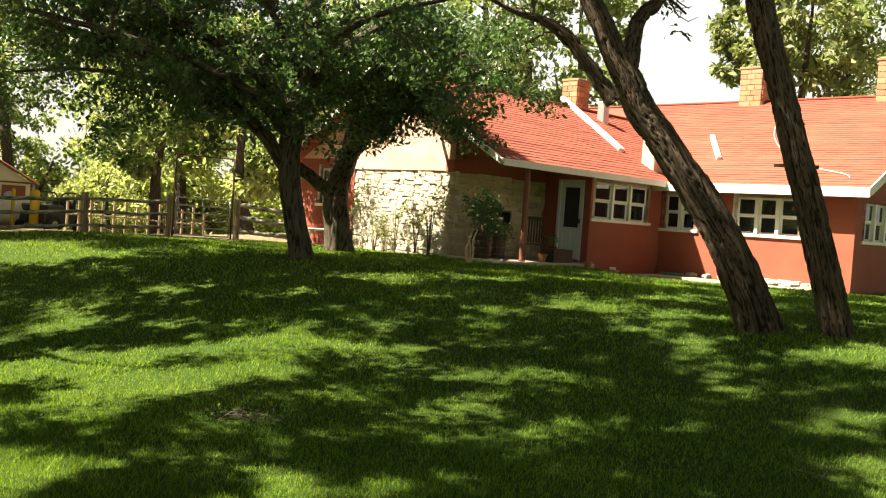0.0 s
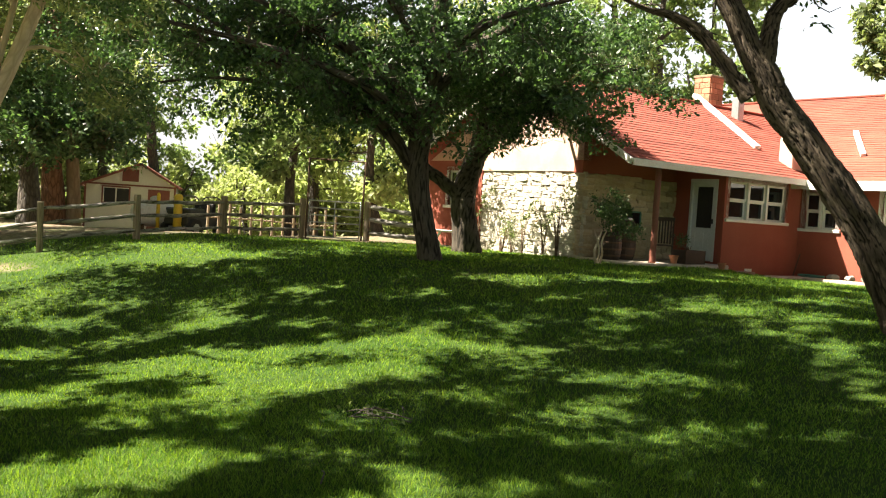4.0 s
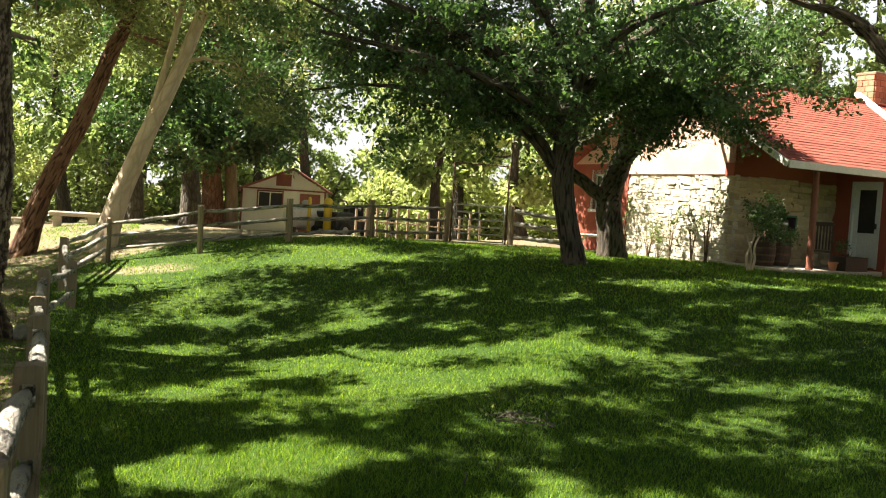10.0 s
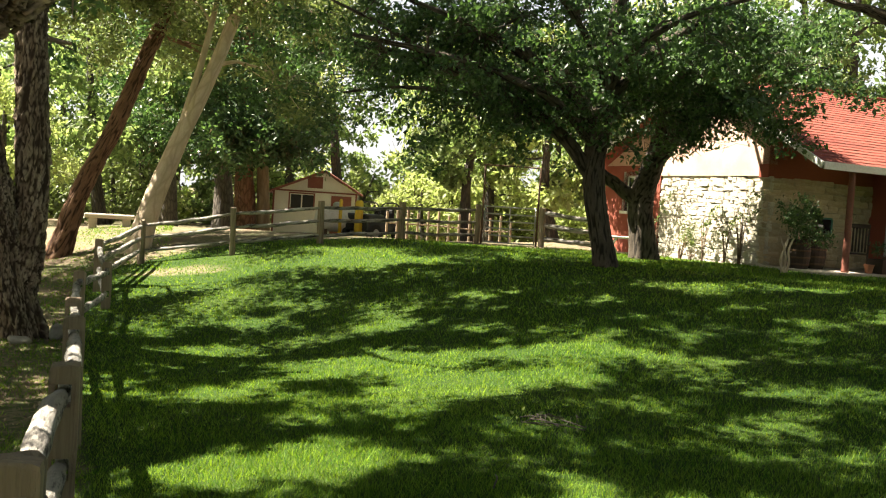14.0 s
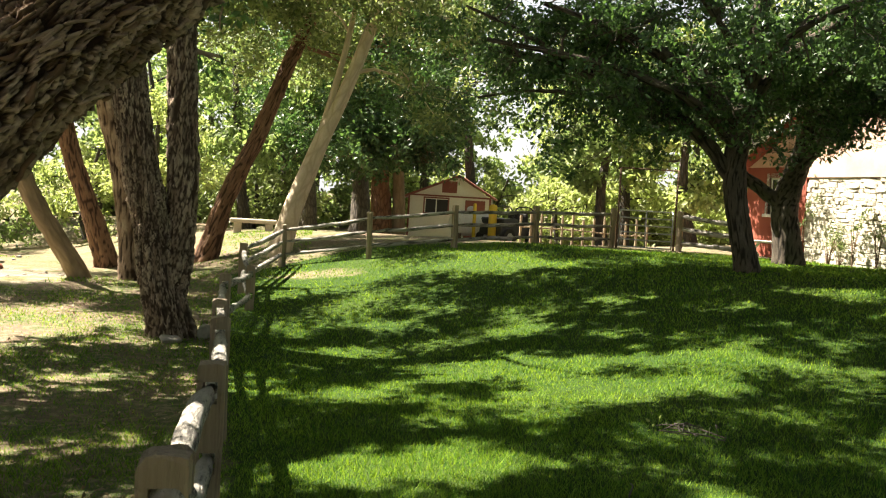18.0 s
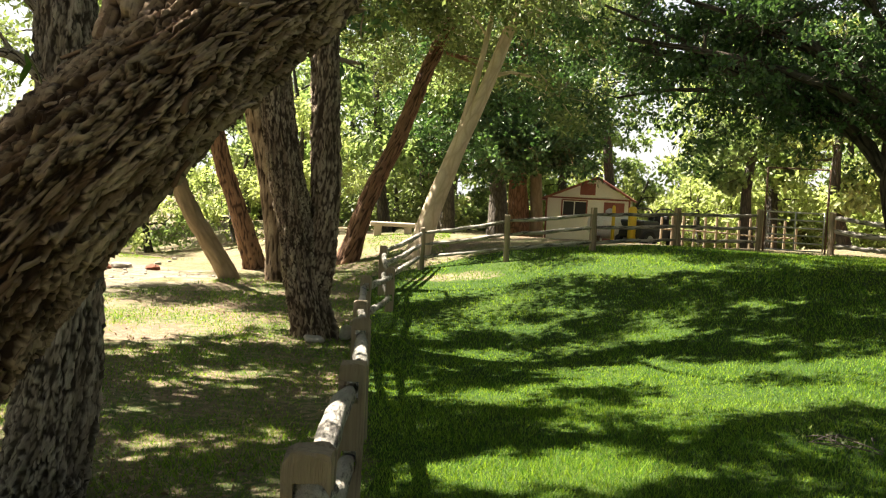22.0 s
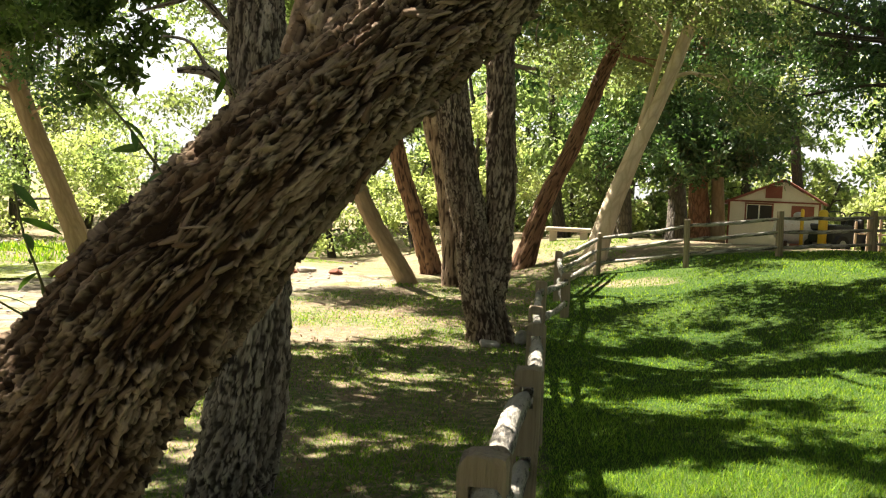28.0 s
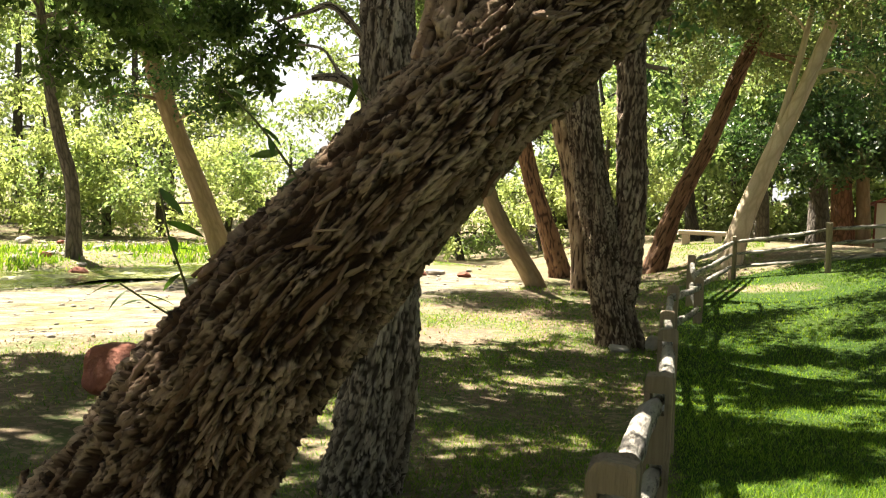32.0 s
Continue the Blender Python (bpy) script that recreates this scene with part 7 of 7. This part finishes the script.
part("end", boxes((-0.42, -0.395, -0.145, 0.145, 0, 0.3)), BARRELWOOD, box_pl)
part("end", boxes((0.395, 0.42, -0.145, 0.145, 0, 0.3)), BARRELWOOD, box_pl)
part("soil", boxes((-0.395, 0.395, -0.145, 0.145, 0.02, 0.26)), BARK_DARK, box_pl)
plant("potted_plant", "small sprouting plants in the planter box", "plant", house_at(-1.2, -0.05, 1.1), (9, 0.3), 0.22, 240, 0.05, LEAF_ELM, 63)
for i, (u, v, r) in enumerate(((-1.75, -0.08, 0.1), (-0.5, -0.42, 0.09))):
    pt = thing("flower_pot", "small terracotta flower pot by the porch step", "pot", house_at(u, v, 0.86 if i == 0 else 0.76), "pots on the porch")
    part("bowl", lathe([(r * 0.65, 0), (r * 0.95, r * 1.5), (r * 1.1, r * 1.5), (r * 1.1, r * 1.8), (r * 0.9, r * 1.8), (r * 0.85, r * 1.5)], 16), CLAY, pt)

# coiled hose, rake handle and stones in the inner corner
hose = thing("garden_hose", "teal garden hose lying in loose coils by the wall", "hose", house_at(2.55, -0.75, 0.66))
coil = [(0.26 * math.cos(t * 0.7) + 0.02 * math.sin(t * 2.3), 0.3 * math.sin(t * 0.7), 0.02 + 0.01 * (t // 9), 0.014) for t in range(0, 36)]
mesh_part("coil", tubes_mesh("coil", [tube(coil, 180, 8, 0)], HOSE), hose)
stick = thing("leaning_stick", "thin dark stick leaning on the red wall", "stick", house_at(2.75, -0.12, 0.6))
part("shaft", lathe([(0.015, 0), (0.013, 0.5), (0.01, 0.62)], 8, pose(0, 0, 0, 8, 12, 0)), DARKWOOD, stick)
for i in range(7):
    p = house_at(2.75, -1.2 - 0.42 * i, 0)
    rock("rock", "rough stone edging along the wall", "rock", p.translation.x, p.translation.y, (0.34, 0.22, 0.2), GREYROCK, 90 + i, 0.1, "edging stones")

# bench by the gable, feeder shelf on the slim trunk, roof cable
bench = thing("garden_bench", "white painted bench with curved legs by the red wall", "bench", pose(-2.85, 22.6, 0.78, 0, 0, 30))
part("seat", boxes((-0.5, 0.5, -0.2, 0.2, 0.40, 0.45), bevel=0.01), WHITE, bench)
for s in (-0.36, 0.36):
    for y in (-0.15, 0.15):
        mesh_part("leg", tubes_mesh("leg", [tube([(s, y, 0.4, 0.035), (s * 1.2, y, 0.25, 0.03), (s * 0.95, y, 0.1, 0.025), (s * 1.15, y, 0.0, 0.03)], 12, 8, 0)], WHITE), bench)
feeder = thing("feeder_shelf", "small dark plank shelf fixed behind the slim trunk", "shelf", pose(4.22, 11.62, 2.6, 0, 0, -20))
part("plank", boxes((-0.26, 0.26, -0.05, 0.05, -0.018, 0.018), bevel=0.004), DARKWOOD, feeder)
cable = thing("roof_cable", "thin white cable looping down the red roof", "cable", house_at(0, 0, 0))
pts = [on_right(7.9, -0.9, 0.04), on_right(6.4, -1.3, 0.04), on_right(5.2, -1.9, 0.04), on_right(4.3, -2.7, 0.04), on_right(3.6, -3.6, 0.04), on_right(3.2, -4.6, 0.04), on_right(3.0, -4.8, 0.04)]
mesh_part("line", tubes_mesh("line", [tube([(*p, 0.012) for p in pts], 60, 6, 0)], WHITE), cable)
